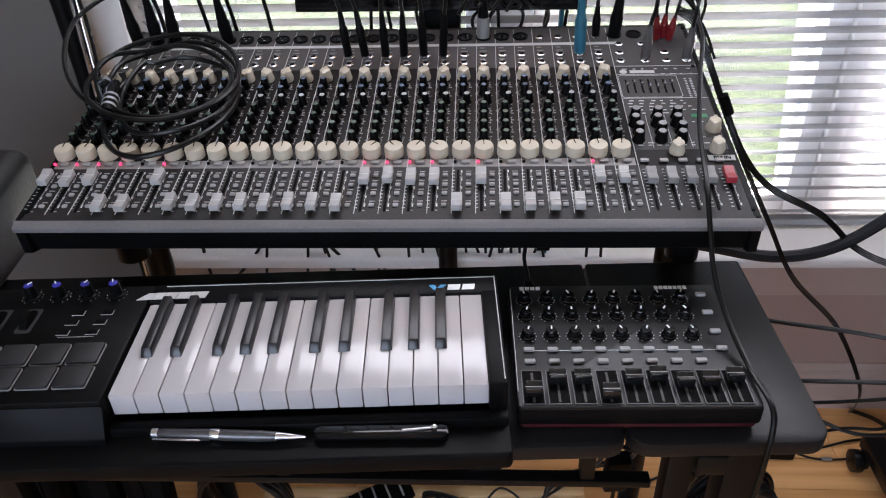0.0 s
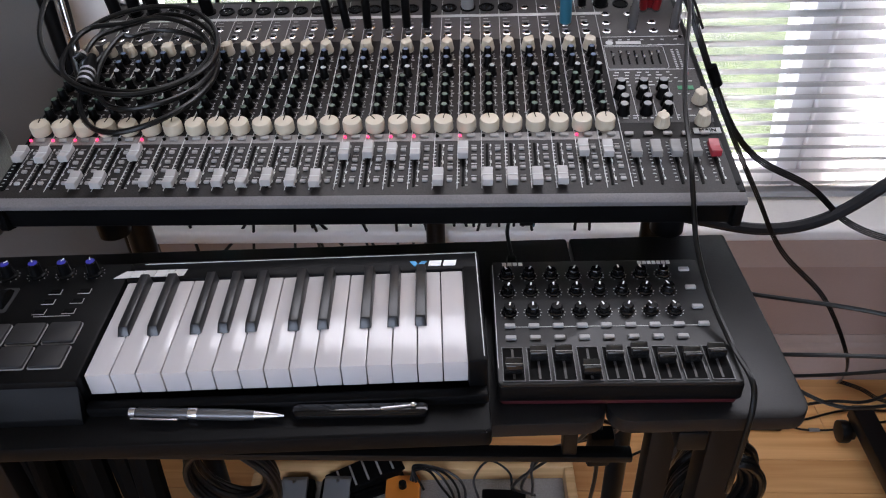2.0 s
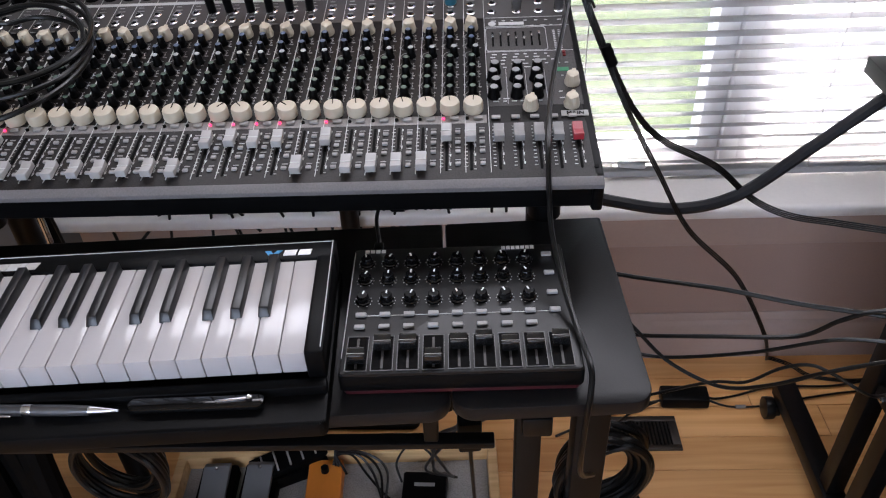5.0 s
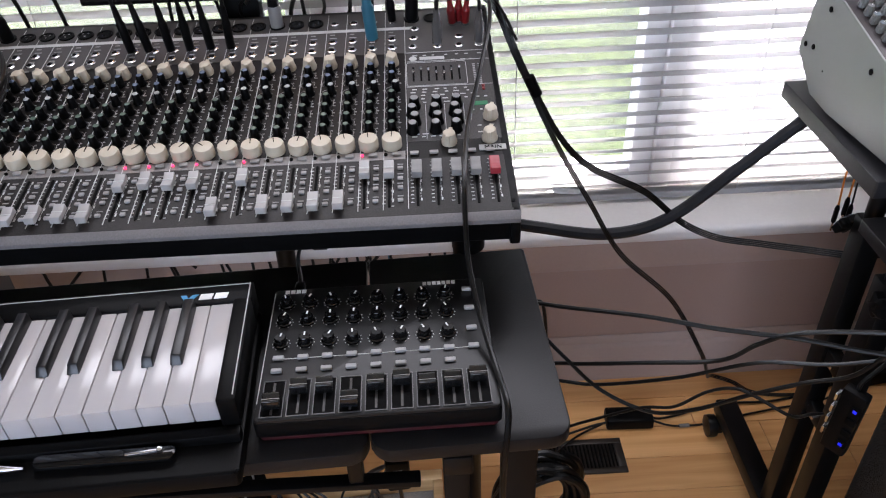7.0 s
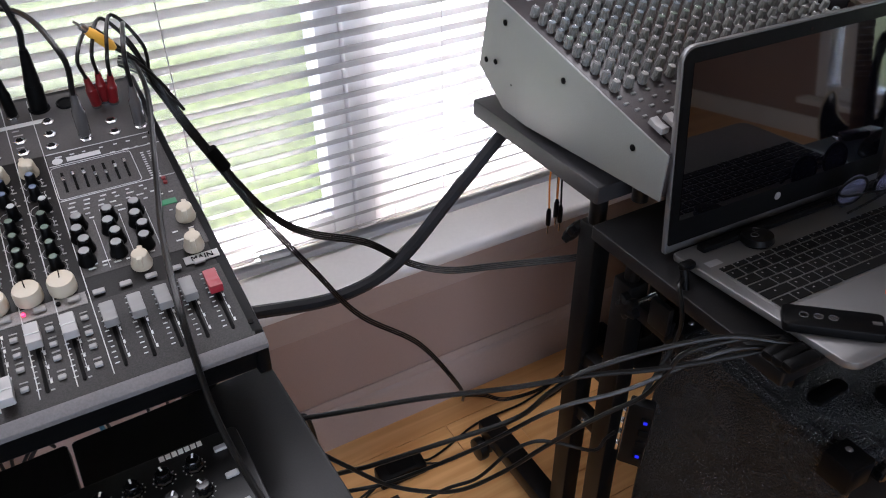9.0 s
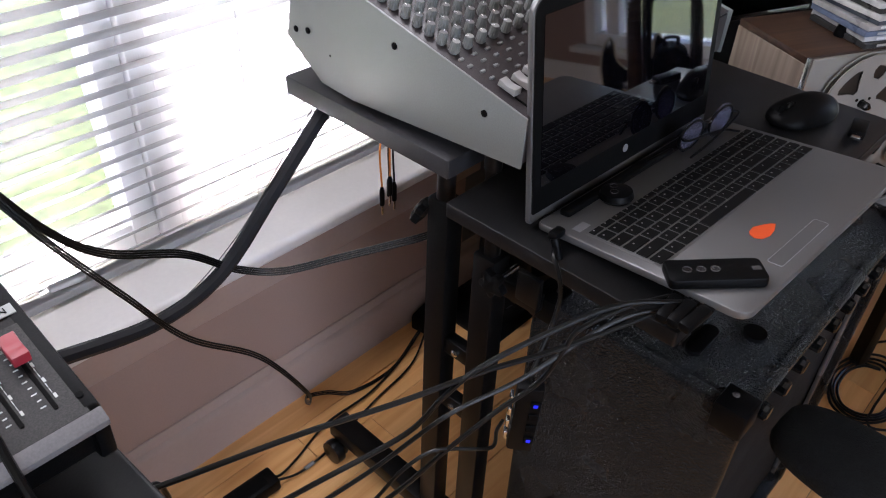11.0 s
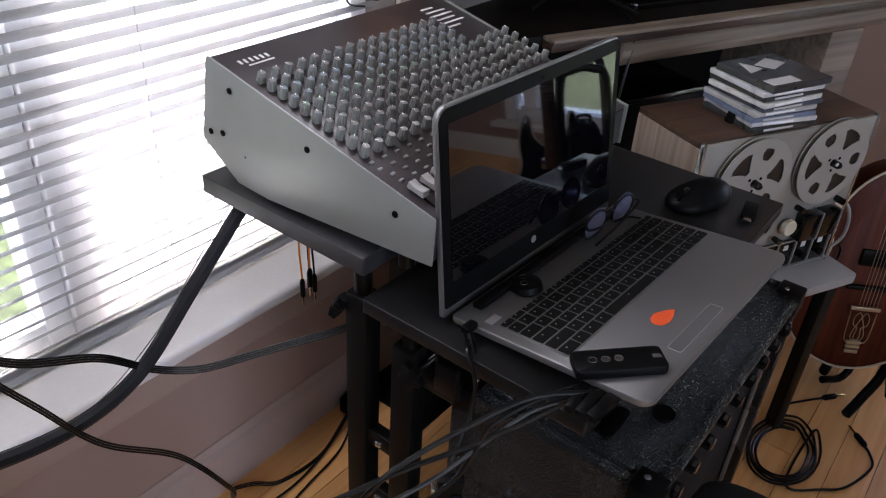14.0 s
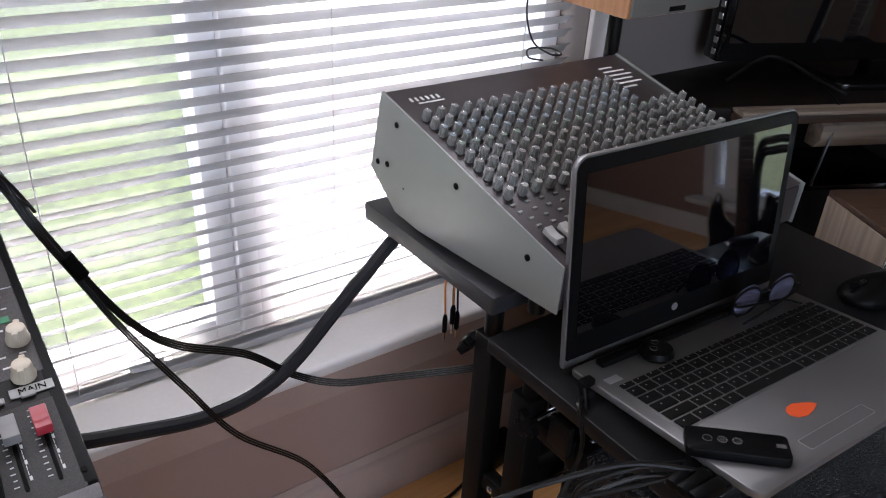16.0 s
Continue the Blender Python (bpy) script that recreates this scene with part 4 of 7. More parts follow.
# ---- second stand ----
stand = thing("keyboard_stand", "black steel two-tier stand on casters with wooden shelves", "stand")
part("upper_shelf", prism(rounded(0.757, 1.36, 0.337, 0.647, 0.003, 2), 0.026, "z", 0.789, 0.0015), M_SHELF, stand, "black laminated upper shelf")
part("lower_shelf", prism(rounded(0.747, 1.375, 0.015, 0.330, 0.003, 2), 0.020, "z", 0.745, 0.0015), M_DESK, stand, "black laminated lower shelf")
for x in (0.79, 1.35):
    part("rear_post", span(x - 0.016, x + 0.016, 0.350, 0.386, 0.085, 0.735, 0.003), M_STEEL, stand)
    part("rear_tube", cyl(0.0125, 0.075, (x, 0.368, 0.714), 18), M_STEEL, stand)
    part("front_post", span(x - 0.016, x + 0.016, 0.268, 0.304, 0.085, 0.690, 0.003), M_STEEL, stand)
    part("front_tube", cyl(0.0105, 0.076, (x, 0.286, 0.669), 18), M_STEEL, stand)
    for z in (0.475, 0.36):
        br = part("tie_bar", span(x - 0.010, x + 0.010, 0.304, 0.350, z, z + 0.028, 0.002), M_STEEL, stand)
        part("bolt", lathe([(0.006, 0.0), (0.006, 0.003), (0.003, 0.005)], 10, (x - 0.011, 0.327, z + 0.014), (0, -90, 0)), M_CHROME, br)
    part("foot_bar", span(x - 0.022, x + 0.022, -0.02, 0.628, 0.05, 0.085, 0.004), M_STEEL, stand)
    part("arm", span(x - 0.012, x + 0.012, 0.02, 0.300, 0.722, 0.7445, 0.003), M_STEEL, stand)
    for y in (0.606, 0.02):
        c = part("caster", lathe([(0.012, -0.011), (0.024, -0.009), (0.025, 0.0), (0.024, 0.009), (0.012, 0.011)], 20, (x - 0.03, y, 0.025), (0, 90, 0)), M_RUBBER, stand)
        part("fork", box(0.012, 0.03, 0.04, (x - 0.012, y, 0.034), 0.003), M_STEEL, c)
part("cross_rail", span(0.812, 1.328, 0.276, 0.296, 0.52, 0.55, 0.003), M_STEEL, stand)


def star_knob(at, rot):
    k = part("star_knob", lathe([(0.008, 0.0), (0.020, 0.003), (0.020, 0.013), (0.012, 0.017)], 40, at, rot, flute=5, depth=0.35), M_BLACK, stand, "black plastic star knob")
    return k


star_knob((0.774, 0.386, 0.706), (-60, -30, 0))
star_knob((0.774, 0.262, 0.668), (0, -90, 0))
part("knob_shaft", cyl(0.004, 0.05, (0.765, 0.262, 0.668), 8, (0, 90, 0)), M_CHROME, stand)
part("bracket", join(span(0.782, 0.800, 0.205, 0.262, 0.64, 0.667, 0.003), span(0.776, 0.786, 0.20, 0.235, 0.655, 0.70, 0.003)), M_STEEL, stand)

# ---- grey-sided mixer ----
SY0, SZ0, SY1, SZ1 = 0.618, 0.990, 0.240, 0.903
sam = thing("compact_mixer", "older mixer with grey steel sides and rows of grey knobs", "mixer")
SX0, SX1 = 0.765, 1.224
side = [(SY1, 0.845), (0.515, 0.824), (0.575, 0.827), (0.642, 0.873), (SY0, SZ0), (SY0 - 0.004, SZ0 + 0.004), (SY1 - 0.002, SZ1 + 0.004)]
for x in (SX0, SX1 - 0.003):
    part("side_panel", prism(side, 0.003, "x", x, 0.0008), M_SIDE, sam, "grey painted steel side panel")
inner = [(SY1 + 0.003, 0.848), (0.515, 0.828), (0.573, 0.831), (0.638, 0.874), (SY0 - 0.003, SZ0 - 0.002), (SY1 + 0.003, SZ1 - 0.002)]
part("body", prism(inner, SX1 - SX0 - 0.008, "x", SX0 + 0.004), M_SPANEL, sam, "black steel body with faint maroon sheen")
for y, z in ((0.295, 0.892), (0.436, 0.924), (0.575, 0.958), (0.622, 0.888), (0.597, 0.893)):
    part("screw", lathe([(0.0042, 0.0), (0.0042, 0.0015), (0.002, 0.0028)], 12, (SX0, y, z), (0, -90, 0)), M_MATTE, sam)
part("screw_hole", cyl(0.0016, 0.0006, (SX0 + 0.0002, 0.555, 0.872), 8, (0, -90, 0)), M_MATTE, sam)
for x in (SX0 + 0.03, SX1 - 0.03):
    for y in (0.555, 0.30):
        part("rubber_foot", cyl(0.011, 0.0165 if y > 0.5 else 0.034, (x, y, 0.815 if y > 0.5 else 0.8065), 14), M_RUBBER, sam)
sa = math.degrees(math.atan2(SZ0 - SZ1, SY0 - SY1))
SL = math.hypot(SZ0 - SZ1, SY0 - SY1)
face = part("knob_panel", span(SX0 + 0.004, SX1 - 0.004, 0.003, SL - 0.003, 0.0, 0.0022, 0.0005), M_SPANEL, sam, "black printed control panel")
face.matrix_basis = pose(0, SY1, SZ1, sa, 0, 0)
gk = mesh_of("knob", lathe([(0.0050, 0.0), (0.0050, 0.002), (0.0066, 0.0026), (0.0060, 0.006), (0.0054, 0.014), (0.0046, 0.0152)], 24, flute=12, depth=0.12), M_GKNOB)
gp = mesh_of("pointer", span(-0.0004, 0.0004, 0.001, 0.0052, 0.0146, 0.0157), M_WHITEINK)
tones = [mat("pale_grey_cap", (0.24, 0.24, 0.23), 0.5), mat("blue_grey_cap", (0.10, 0.13, 0.15), 0.5), mat("green_grey_cap", (0.09, 0.13, 0.10), 0.5), mat("dark_grey_cap", (0.12, 0.12, 0.12), 0.5)]
kcap = [mesh_of("cap", lathe([(0.0046, 0.0148), (0.0044, 0.0155), (0.001, 0.0157)], 12), m) for m in tones]
rnd = random.Random(7)
for c in range(16):
    x = 0.786 + c * 0.0224
    for r in range(10):
        v = SL * (0.790 - 0.0515 * r)
        q = again("knob", gk, face, pose(x, v, 0.002, 0, 0, rnd.uniform(-60, 60)))
        again("pointer", gp, q, Matrix())
        again("cap", kcap[0 if r == 9 else (1 if r in (2, 3) else (2 if r in (4,) else 3))], q, Matrix())
    bt = mesh_of("push_button", box(0.007, 0.004, 0.003, (0, 0, 0.002), 0.0006, 1), M_GKNOB) if c == 0 else bt
    for v in (0.112, 0.098, 0.084, 0.070):
        again("push_button", bt, face, pose(x - 0.003 + 0.006 * (v < 0.09), v, 0.001))
    fc = cap_mesh("fader_cap", M_BTN) if c == 0 else fc
    again("fader_cap", fc, face, pose(x, 0.046 + rnd.uniform(-0.003, 0.003), 0.002))
    again("fader_slot", slot, face, Matrix.Translation((x, -0.004, 0.0016)) @ Matrix.Diagonal((1, 0.62, 1, 1)))
for c in range(4):
    for r in range(5):
        q = again("knob", gk, face, pose(1.150 + c * 0.0224, SL * (0.60 - 0.0515 * r), 0.002, 0, 0, rnd.uniform(-60, 60)))
        again("pointer", gp, q, Matrix())
part("maker_mark", join(*[span(0.792 + 0.0088 * k, 0.7960 + 0.0088 * k, SL * 0.905, SL * 0.928, 0.002, 0.0027) for k in range(6)]), M_MARK, face, "pale grey maker's mark")
part("small_print", span(0.80, 0.842, SL * 0.886, SL * 0.893, 0.002, 0.0027), M_MARK, face)
for k in range(6):
    part("print_line", span(1.150, 1.150 + (0.028, 0.045, 0.05, 0.043, 0.052, 0.03)[k], SL * (0.90 - 0.03 * k), SL * (0.91 - 0.03 * k), 0.002, 0.0027), M_MARK, face)

# ---- laptop ----
LAP = pose(0.770, -0.0388, 0.777, -6.3, 0, -2.2)
lap = thing("laptop", "open grey laptop with a dark glossy screen", "laptop", LAP)
LW, LD, LZ = 0.384, 0.256, 0.030
part("base", prism(rounded(0, LW, 0, LD, (0.016, 0.016, 0.006, 0.006), 5), 0.0095, "z", LZ - 0.0095, 0.0025), M_LAPTOP, lap, "brushed grey palm rest and base")
part("underside", prism(rounded(0.016, LW - 0.016, 0.022, LD - 0.010, 0.01, 4), 0.0055, "z", LZ - 0.0140, 0.002), M_BLACK, lap)
part("rubber_foot", span(0.04, 0.35, 0.238, 0.246, LZ - 0.0152, LZ - 0.0139), M_RUBBER, lap)
prop = thing("laptop_riser", "black foam block propping up the laptop", "block", pose(0.965, 0.045, 0.765))
part("block", prism([(-0.018, 0.0), (0.018, 0.0), (0.018, 0.0165), (-0.018, 0.0205)], 0.30, "x", -0.15, 0.001), M_MATTE, prop)
part("key_well", span(0.0155, 0.3745, 0.1030, 0.2005, LZ - 0.0004, LZ + 0.0003, 0.0001), M_LAPTOP, lap)
keyw = 0.0186
keys = {}


def lap_key(x, y, w, h):
    if (w, h) not in keys:
        keys[(w, h)] = (mesh_of("key", box(w - 0.0026, h - 0.0026, 0.0016, (0, 0, 0.0012), 0.0006, 1), M_KEYCAP), mesh_of("key_legend", span(-0.0012, 0.0006, -0.0006, 0.0014, 0.0019, 0.0022), M_BTN))
    k, leg = keys[(w, h)]
    q = again("key", k, lap, pose(x + w / 2, y + h / 2, LZ))
    again("key_legend", leg, q, pose(-0.0026, 0.0012, 0))


for r, widths in enumerate(([1.4, 1.1, 1.3, 1.1, 5.4, 1.1, 1.1, 1.2, 1, 1, 1, 1.1], [2.3] + [1.05] * 10 + [2.6] + [1.0] * 3, [1.8] + [1.05] * 11 + [2.25] + [1.0] * 3, [1.5] + [1.05] * 12 + [1.5] + [1.0] * 3, [1.05] * 13 + [1.9] + [1.0] * 3, [1.08] * 17)):
    x = 0.0175
    unit = 0.355 / sum(widths)
    h = 0.0168 if r < 5 else 0.0105
    for w in widths:
        lap_key(x, 0.1045 + 0.0168 * r, round(w * unit, 5), h)
        x += w * unit
part("touchpad", prism(rounded(0.098, 0.208, 0.0145, 0.0300, 0.002, 3), 0.0006, "z", LZ - 0.0002), M_LAPTOP, lap)
part("touchpad_edge", tube([(x, y, LZ + 0.0003) for x, y in rounded(0.0975, 0.2085, 0.0140, 0.0305, 0.003, 4)] + [(0.0975, 0.0170, LZ + 0.0003)], 0.0004, 5, 1, raw=True), M_ALU, lap)
part("hinge_bar", span(0.03, LW - 0.03, LD - 0.022, LD - 0.008, LZ - 0.002, LZ + 0.007, 0.003), M_BLACK, lap)
part("vent_slot", span(0.014, 0.034, 0.206, 0.217, LZ - 0.0002, LZ + 0.0005), M_ALU, lap)
lid = part("lid", prism(rounded(0.001, LW - 0.003, -0.004, 0.252, (0.004, 0.004, 0.018, 0.018), 7), 0.0075, "y", -0.001, 0.002), M_LAPTOP, lap, "grey lid")
lid.matrix_basis = pose(-0.0066, 0.263, LZ - 0.001, -0.2, 0, 0)
bz = part("bezel", prism(rounded(0.0035, LW - 0.0055, 0.008, 0.2495, (0.003, 0.003, 0.015, 0.015), 7), 0.0014, "y", -0.0022), M_BLACK, lid, "black screen surround")
part("screen", span(0.017, LW - 0.019, -0.0030, -0.0021, 0.040, 0.233), M_SCREEN, lid, "dark glossy screen, switched off")
part("maker_disc", join(cyl(0.0052, 0.0006, (LW / 2 - 0.010, -0.0026, 0.027), 20, (90, 0, 0)), box(0.0016, 0.0006, 0.0062, (LW / 2 - 0.012, -0.0031, 0.027), rot=(0, 14, 0)), box(0.0016, 0.0006, 0.0062, (LW / 2 - 0.0085, -0.0031, 0.027), rot=(0, 14, 0))), M_ALU, lid)
part("camera_dot", cyl(0.0025, 0.0006, (LW / 2, -0.0026, 0.2400), 10, (90, 0, 0)), M_GLOSSB, lid)
part("sticker", prism([(0.1287, 0.0605), (0.1328, 0.053), (0.1436, 0.0499), (0.1571, 0.0517), (0.1706, 0.0568), (0.1665, 0.0618), (0.1585, 0.0668), (0.1477, 0.0718), (0.1369, 0.0705), (0.1315, 0.0668)], 0.0007, "z", LZ + 0.0001), M_STICK, lap, "orange sticker")

# things on the laptop and its shelf
rem = thing("remote_control", "slim black remote control lying on the laptop", "remote", LAP @ pose(0.034, 0.0545, LZ + 0.0002, 0, 0, -45))
part("body", prism(rounded(-0.049, 0.049, -0.0190, 0.0190, 0.006, 4), 0.011, "z", 0.0005, 0.002), M_BLACK, rem)
bt2 = mesh_of("button", lathe([(0.0040, 0.0), (0.0050, 0.0002), (0.0050, 0.0012), (0.0044, 0.0013), (0.0042, 0.0003)], 16), M_SMOKE)
for x in (-0.028, -0.014, 0.0):
    again("button", bt2, rem, pose(x, 0, 0.0112))
part("print_mark", span(0.036, 0.045, -0.003, 0.003, 0.0113, 0.0118), M_SMOKE, rem)
fob = thing("key_fob", "black car key fob on its cord", "key fob", LAP @ pose(0.1017, 0.2200, LZ + 0.0002, 0, 0, 30))
part("body", lathe([(0.018, 0.0), (0.021, 0.004), (0.019, 0.011), (0.010, 0.0135)], 24), M_BLACK, fob)
again("button", bt2, fob, pose(-0.007, 0.002, 0.0125))
again("button", bt2, fob, pose(0.007, 0.004, 0.0125))
part("cord", tube([(0.016, 0.002, 0.004), (0.05, 0.0, 0.004), (0.10, -0.025, 0.004), (0.15, -0.07, 0.006)], 0.0010, 6), M_RUBBER, fob)
sd = thing("screwdriver", "small screwdriver with black handle", "screwdriver", LAP @ pose(0.192, 0.2380, LZ + 0.0044, 0, 0, -3))
part("shaft", cyl(0.0019, 0.066, (-0.066, 0, 0), 10, (0, 90, 0)), mat("bright_steel", (0.80, 0.80, 0.80), 0.38, 0.85, stain=0.06, stain_scale=60), sd, "bright steel shaft")
part("handle", lathe([(0.0025, 0.0), (0.0042, 0.004), (0.0042, 0.05), (0.002, 0.056)], 10, (0, 0, 0), (0, 90, 0)), M_BLACK, sd)

gl = thing("eyeglasses", "folded black-rimmed eyeglasses standing on the laptop", "glasses", LAP @ pose(0.2997, 0.2200, LZ + 0.0228, 8, 0, -4))


def lens_ring(cx):
    return tube([(cx + 0.025 * math.cos(a), 0.0, 0.0205 * math.sin(a)) for a in [2 * math.pi * k / 24 for k in range(25)]], 0.0021, 8, 2)


for cx in (-0.033, 0.033):
    rimp = part("rim", lens_ring(cx), M_BLACK, gl)
    ln = part("lens", lathe([(0.0245, 0.0), (0.0245, 0.0012)], 24, (cx, 0.0006, 0), (90, 0, 0)), M_LENS, gl)
part("bridge", tube([(-0.009, 0, 0.006), (0, -0.002, 0.009), (0.009, 0, 0.006)], 0.0014, 6), M_BLACK, gl)
for s in (-1, 1):
    part("temple", tube([(s * 0.058, 0.0, 0.006), (s * 0.056, -0.01, 0.004), (-s * 0.02, -0.016 - 0.005 * s, -0.006), (-s * 0.055, -0.02, -0.016)], 0.0016, 6), M_BLACK, gl)
mouse = thing("computer_mouse", "black wireless mouse on the shelf", "mouse", pose(1.285, 0.120, 0.765, 0, 0, -18))


def mouse_shell(grow, lo, hi):
    """The mouse's domed shell between two stations along its length."""
    bm = bmesh.new()
    bmesh.ops.create_uvsphere(bm, u_segments=32, v_segments=18, radius=1.0, matrix=pose(0, 0, 0, 0, 90, 0))
    bmesh.ops.delete(bm, geom=[f for f in bm.faces if not lo <= f.calc_center_median().x <= hi], context="FACES")
    for v in bm.verts:
        x, y, z = v.co
        z = max(z, -0.15)
        waist = 1 - 0.12 * x - 0.10 * math.exp(-((x + 0.1) / 0.35) ** 2)
        v.co = (x * (0.065 + grow), y * (0.036 * waist + grow), 0.006 + z * (0.029 - 0.006 * x * x + 0.004 * x + grow))
    return bm


part("shell", mouse_shell(0.0, -2, 2), M_BLACK, mouse)
# grey over the rear end paints the mouse's highlight into its colour
part("palm_rest", mouse_shell(0.0004, 0.62, 2), mat("highlight_grey_plastic", (0.035, 0.034, 0.034), 0.4, grain=0.2, grain_scale=300), mouse, "rear shell greyed to draw its highlight")
part("button_gap", span(-0.058, -0.014, -0.0006, 0.0006, 0.020, 0.0305), M_MATTE, mouse)
part("wheel", lathe([(0.006, -0.003), (0.008, 0.0), (0.006, 0.003)], 14, (-0.036, 0, 0.025), (90, 0, 0)), M_RUBBER, mouse)
dongle = thing("adapter_box", "small black adapter at the shelf edge", "adapter", pose(1.30, 0.045, 0.765, 0, 0, 12))
part("body", box(0.045, 0.022, 0.012, (0, 0, 0.006), 0.002), M_BLACK, dongle)
part("plug", box(0.012, 0.012, 0.005, (-0.028, 0, 0.006), 0.001), M_CHROME, dongle)

# ---- guitar amplifier ----
amp = thing("guitar_amplifier", "black textured combo amplifier under the laptop", "amplifier")
AX0, AX1, AY0, AY1, AZ = 0.800, 1.335, -0.062, 0.222, 0.657
for x in (AX0, AX1 - 0.02):
    part("side_panel", prism([(AY0, 0.03), (AY1, 0.03), (AY1, AZ), (AY0, AZ)], 0.02, "x", x, 0.005), M_TOLEX, amp, "black pebbled vinyl side")
part("top_panel", span(AX0 + 0.0205, AX1 - 0.0205, AY0 + 0.001, AY1 - 0.001, AZ - 0.02, AZ - 0.001, 0.004), M_TOLEX, amp, "black pebbled vinyl top")
part("front_lip", tube([(AX0 + 0.004, AY0 + 0.006, AZ - 0.007), (AX1 - 0.004, AY0 + 0.006, AZ - 0.007)], 0.0085, 12, 2), M_TOLEX, amp)
part("bottom_panel", span(AX0 + 0.0205, AX1 - 0.0205, AY0 + 0.001, AY1 - 0.001, 0.03, 0.05, 0.004), M_TOLEX, amp)
part("back_panel", span(AX0 + 0.0205, AX1 - 0.0205, AY1 - 0.02, AY1 - 0.006, 0.0505, AZ - 0.0205), M_TOLEX, amp)
part("grille", span(AX0 + 0.021, AX1 - 0.021, AY0 + 0.022, AY0 + 0.030, 0.051, AZ - 0.075), M_CLOTH, amp, "black grille cloth")
part("piping", tube([(AX0 + 0.021, AY0 + 0.02, AZ - 0.072), (AX1 - 0.021, AY0 + 0.02, AZ - 0.072)], 0.003, 8, 2), M_SMOKE, amp)
# grey strip draws the lit edge of the stand's front leg
part("trim_strip", span(AX1 - 0.035, AX1 - 0.022, AY0 + 0.012, AY0 + 0.02, 0.06, AZ - 0.03, 0.002), M_SMOKE, amp)
part("control_panel", span(AX0 + 0.021, AX1 - 0.021, AY0 + 0.016, AY0 + 0.03, AZ - 0.07, AZ - 0.021), M_MATTE, amp)
ck = mesh_of("control_knob", lathe([(0.011, 0.0), (0.0105, 0.012), (0.008, 0.014)], 18, (0, 0, 0), (90, 0, 0), flute=9, depth=0.08), M_GLOSSB)
for k in range(9):
    again("control_knob", ck, amp, pose(AX0 + 0.06 + k * 0.05, AY0 + 0.004, AZ - 0.033))
for x in (AX0, AX1):
    for y in (AY0, AY1):
        sx, sy = (1 if x == AX0 else -1), (1 if y == AY0 else -1)
        cp = part("corner_guard", join(box(0.038, 0.038, 0.006, (x + sx * 0.0165, y + sy * 0.0165, AZ + 0.0004), 0.0028), box(0.006, 0.038, 0.038, (x - sx * 0.0004, y + sy * 0.0165, AZ - 0.0155), 0.0028), box(0.038, 0.006, 0.038, (x + sx * 0.0165, y - sy * 0.0004, AZ - 0.0155), 0.0028)), M_BLACK, amp, "black plastic corner guard")
        part("rivet", lathe([(0.0045, 0), (0.0035, 0.002), (0.001, 0.0028)], 10, (x + sx * 0.022, y + sy * 0.022, AZ + 0.0030)), M_SMOKE, cp)
part("handle_plate", prism(rounded(0.845, 0.905, 0.020, 0.040, 0.0099, 6), 0.006, "z", AZ - 0.002, 0.001), M_BLACK, amp, "black strap handle end plate")
part("handle_plate", cyl(0.014, 0.005, (0.93, -0.01, AZ - 0.001), 20), M_MATTE, amp)
for x in (AX0 + 0.05, AX1 - 0.05):
    for y in (AY0 + 0.04, AY1 - 0.04):
        part("foot", cyl(0.016, 0.031, (x, y, 0.0), 16, r2=0.018), M_RUBBER, amp)

# ---- office chair arm ----
chair = thing("office_chair", "black office chair with padded mesh armrest", "chair", pose(0.905, -0.20, 0.0))
bm_pad = bmesh.new()
bmesh.ops.create_uvsphere(bm_pad, u_segments=40, v_segments=18, radius=1.0)
for v in bm_pad.verts:
    x, y, z = v.co
    sgn = lambda q: -1 if q < 0 else 1
    v.co = (sgn(x) * abs(x) ** 0.55 * 0.060, sgn(y) * abs(y) ** 0.62 * 0.15, sgn(z) * abs(z) ** 0.7 * 0.020)
bmesh.ops.rotate(bm_pad, cent=(0, 0, 0), matrix=Euler((0, 0, radians(-3))).to_matrix(), verts=bm_pad.verts)
bmesh.ops.translate(bm_pad, vec=(-0.033, -0.030, 0.605), verts=bm_pad.verts)
part("armrest", bm_pad, M_MESH, chair, "black mesh-covered armrest pad")
part("arm_post", tube([(0.05, -0.08, 0.59), (0.06, -0.12, 0.5), (0.10, -0.22, 0.42), (0.25, -0.30, 0.40)], 0.018, 12), M_BLACK, chair)
part("seat", prism(rounded(0.08, 0.58, -0.75, -0.22, 0.10, 8), 0.07, "z", 0.41, 0.02), M_MESH, chair)
part("column", cyl(0.03, 0.34, (0.33, -0.48, 0.08), 16), M_BLACK, chair)
for k in range(5):
    a = 2 * math.pi * k / 5 + 0.4
    lg = part("foot_spoke", tube([(0.33, -0.48, 0.11), (0.33 + 0.15 * math.cos(a), -0.48 + 0.15 * math.sin(a), 0.09), (0.33 + 0.30 * math.cos(a), -0.48 + 0.30 * math.sin(a), 0.06)], 0.02, 10), M_BLACK, chair)
    part("caster", lathe([(0.012, -0.02), (0.028, -0.018), (0.028, 0.018), (0.012, 0.02)], 16, (0.33 + 0.30 * math.cos(a), -0.48 + 0.30 * math.sin(a), 0.0285), (90, 0, 20)), M_RUBBER, lg)

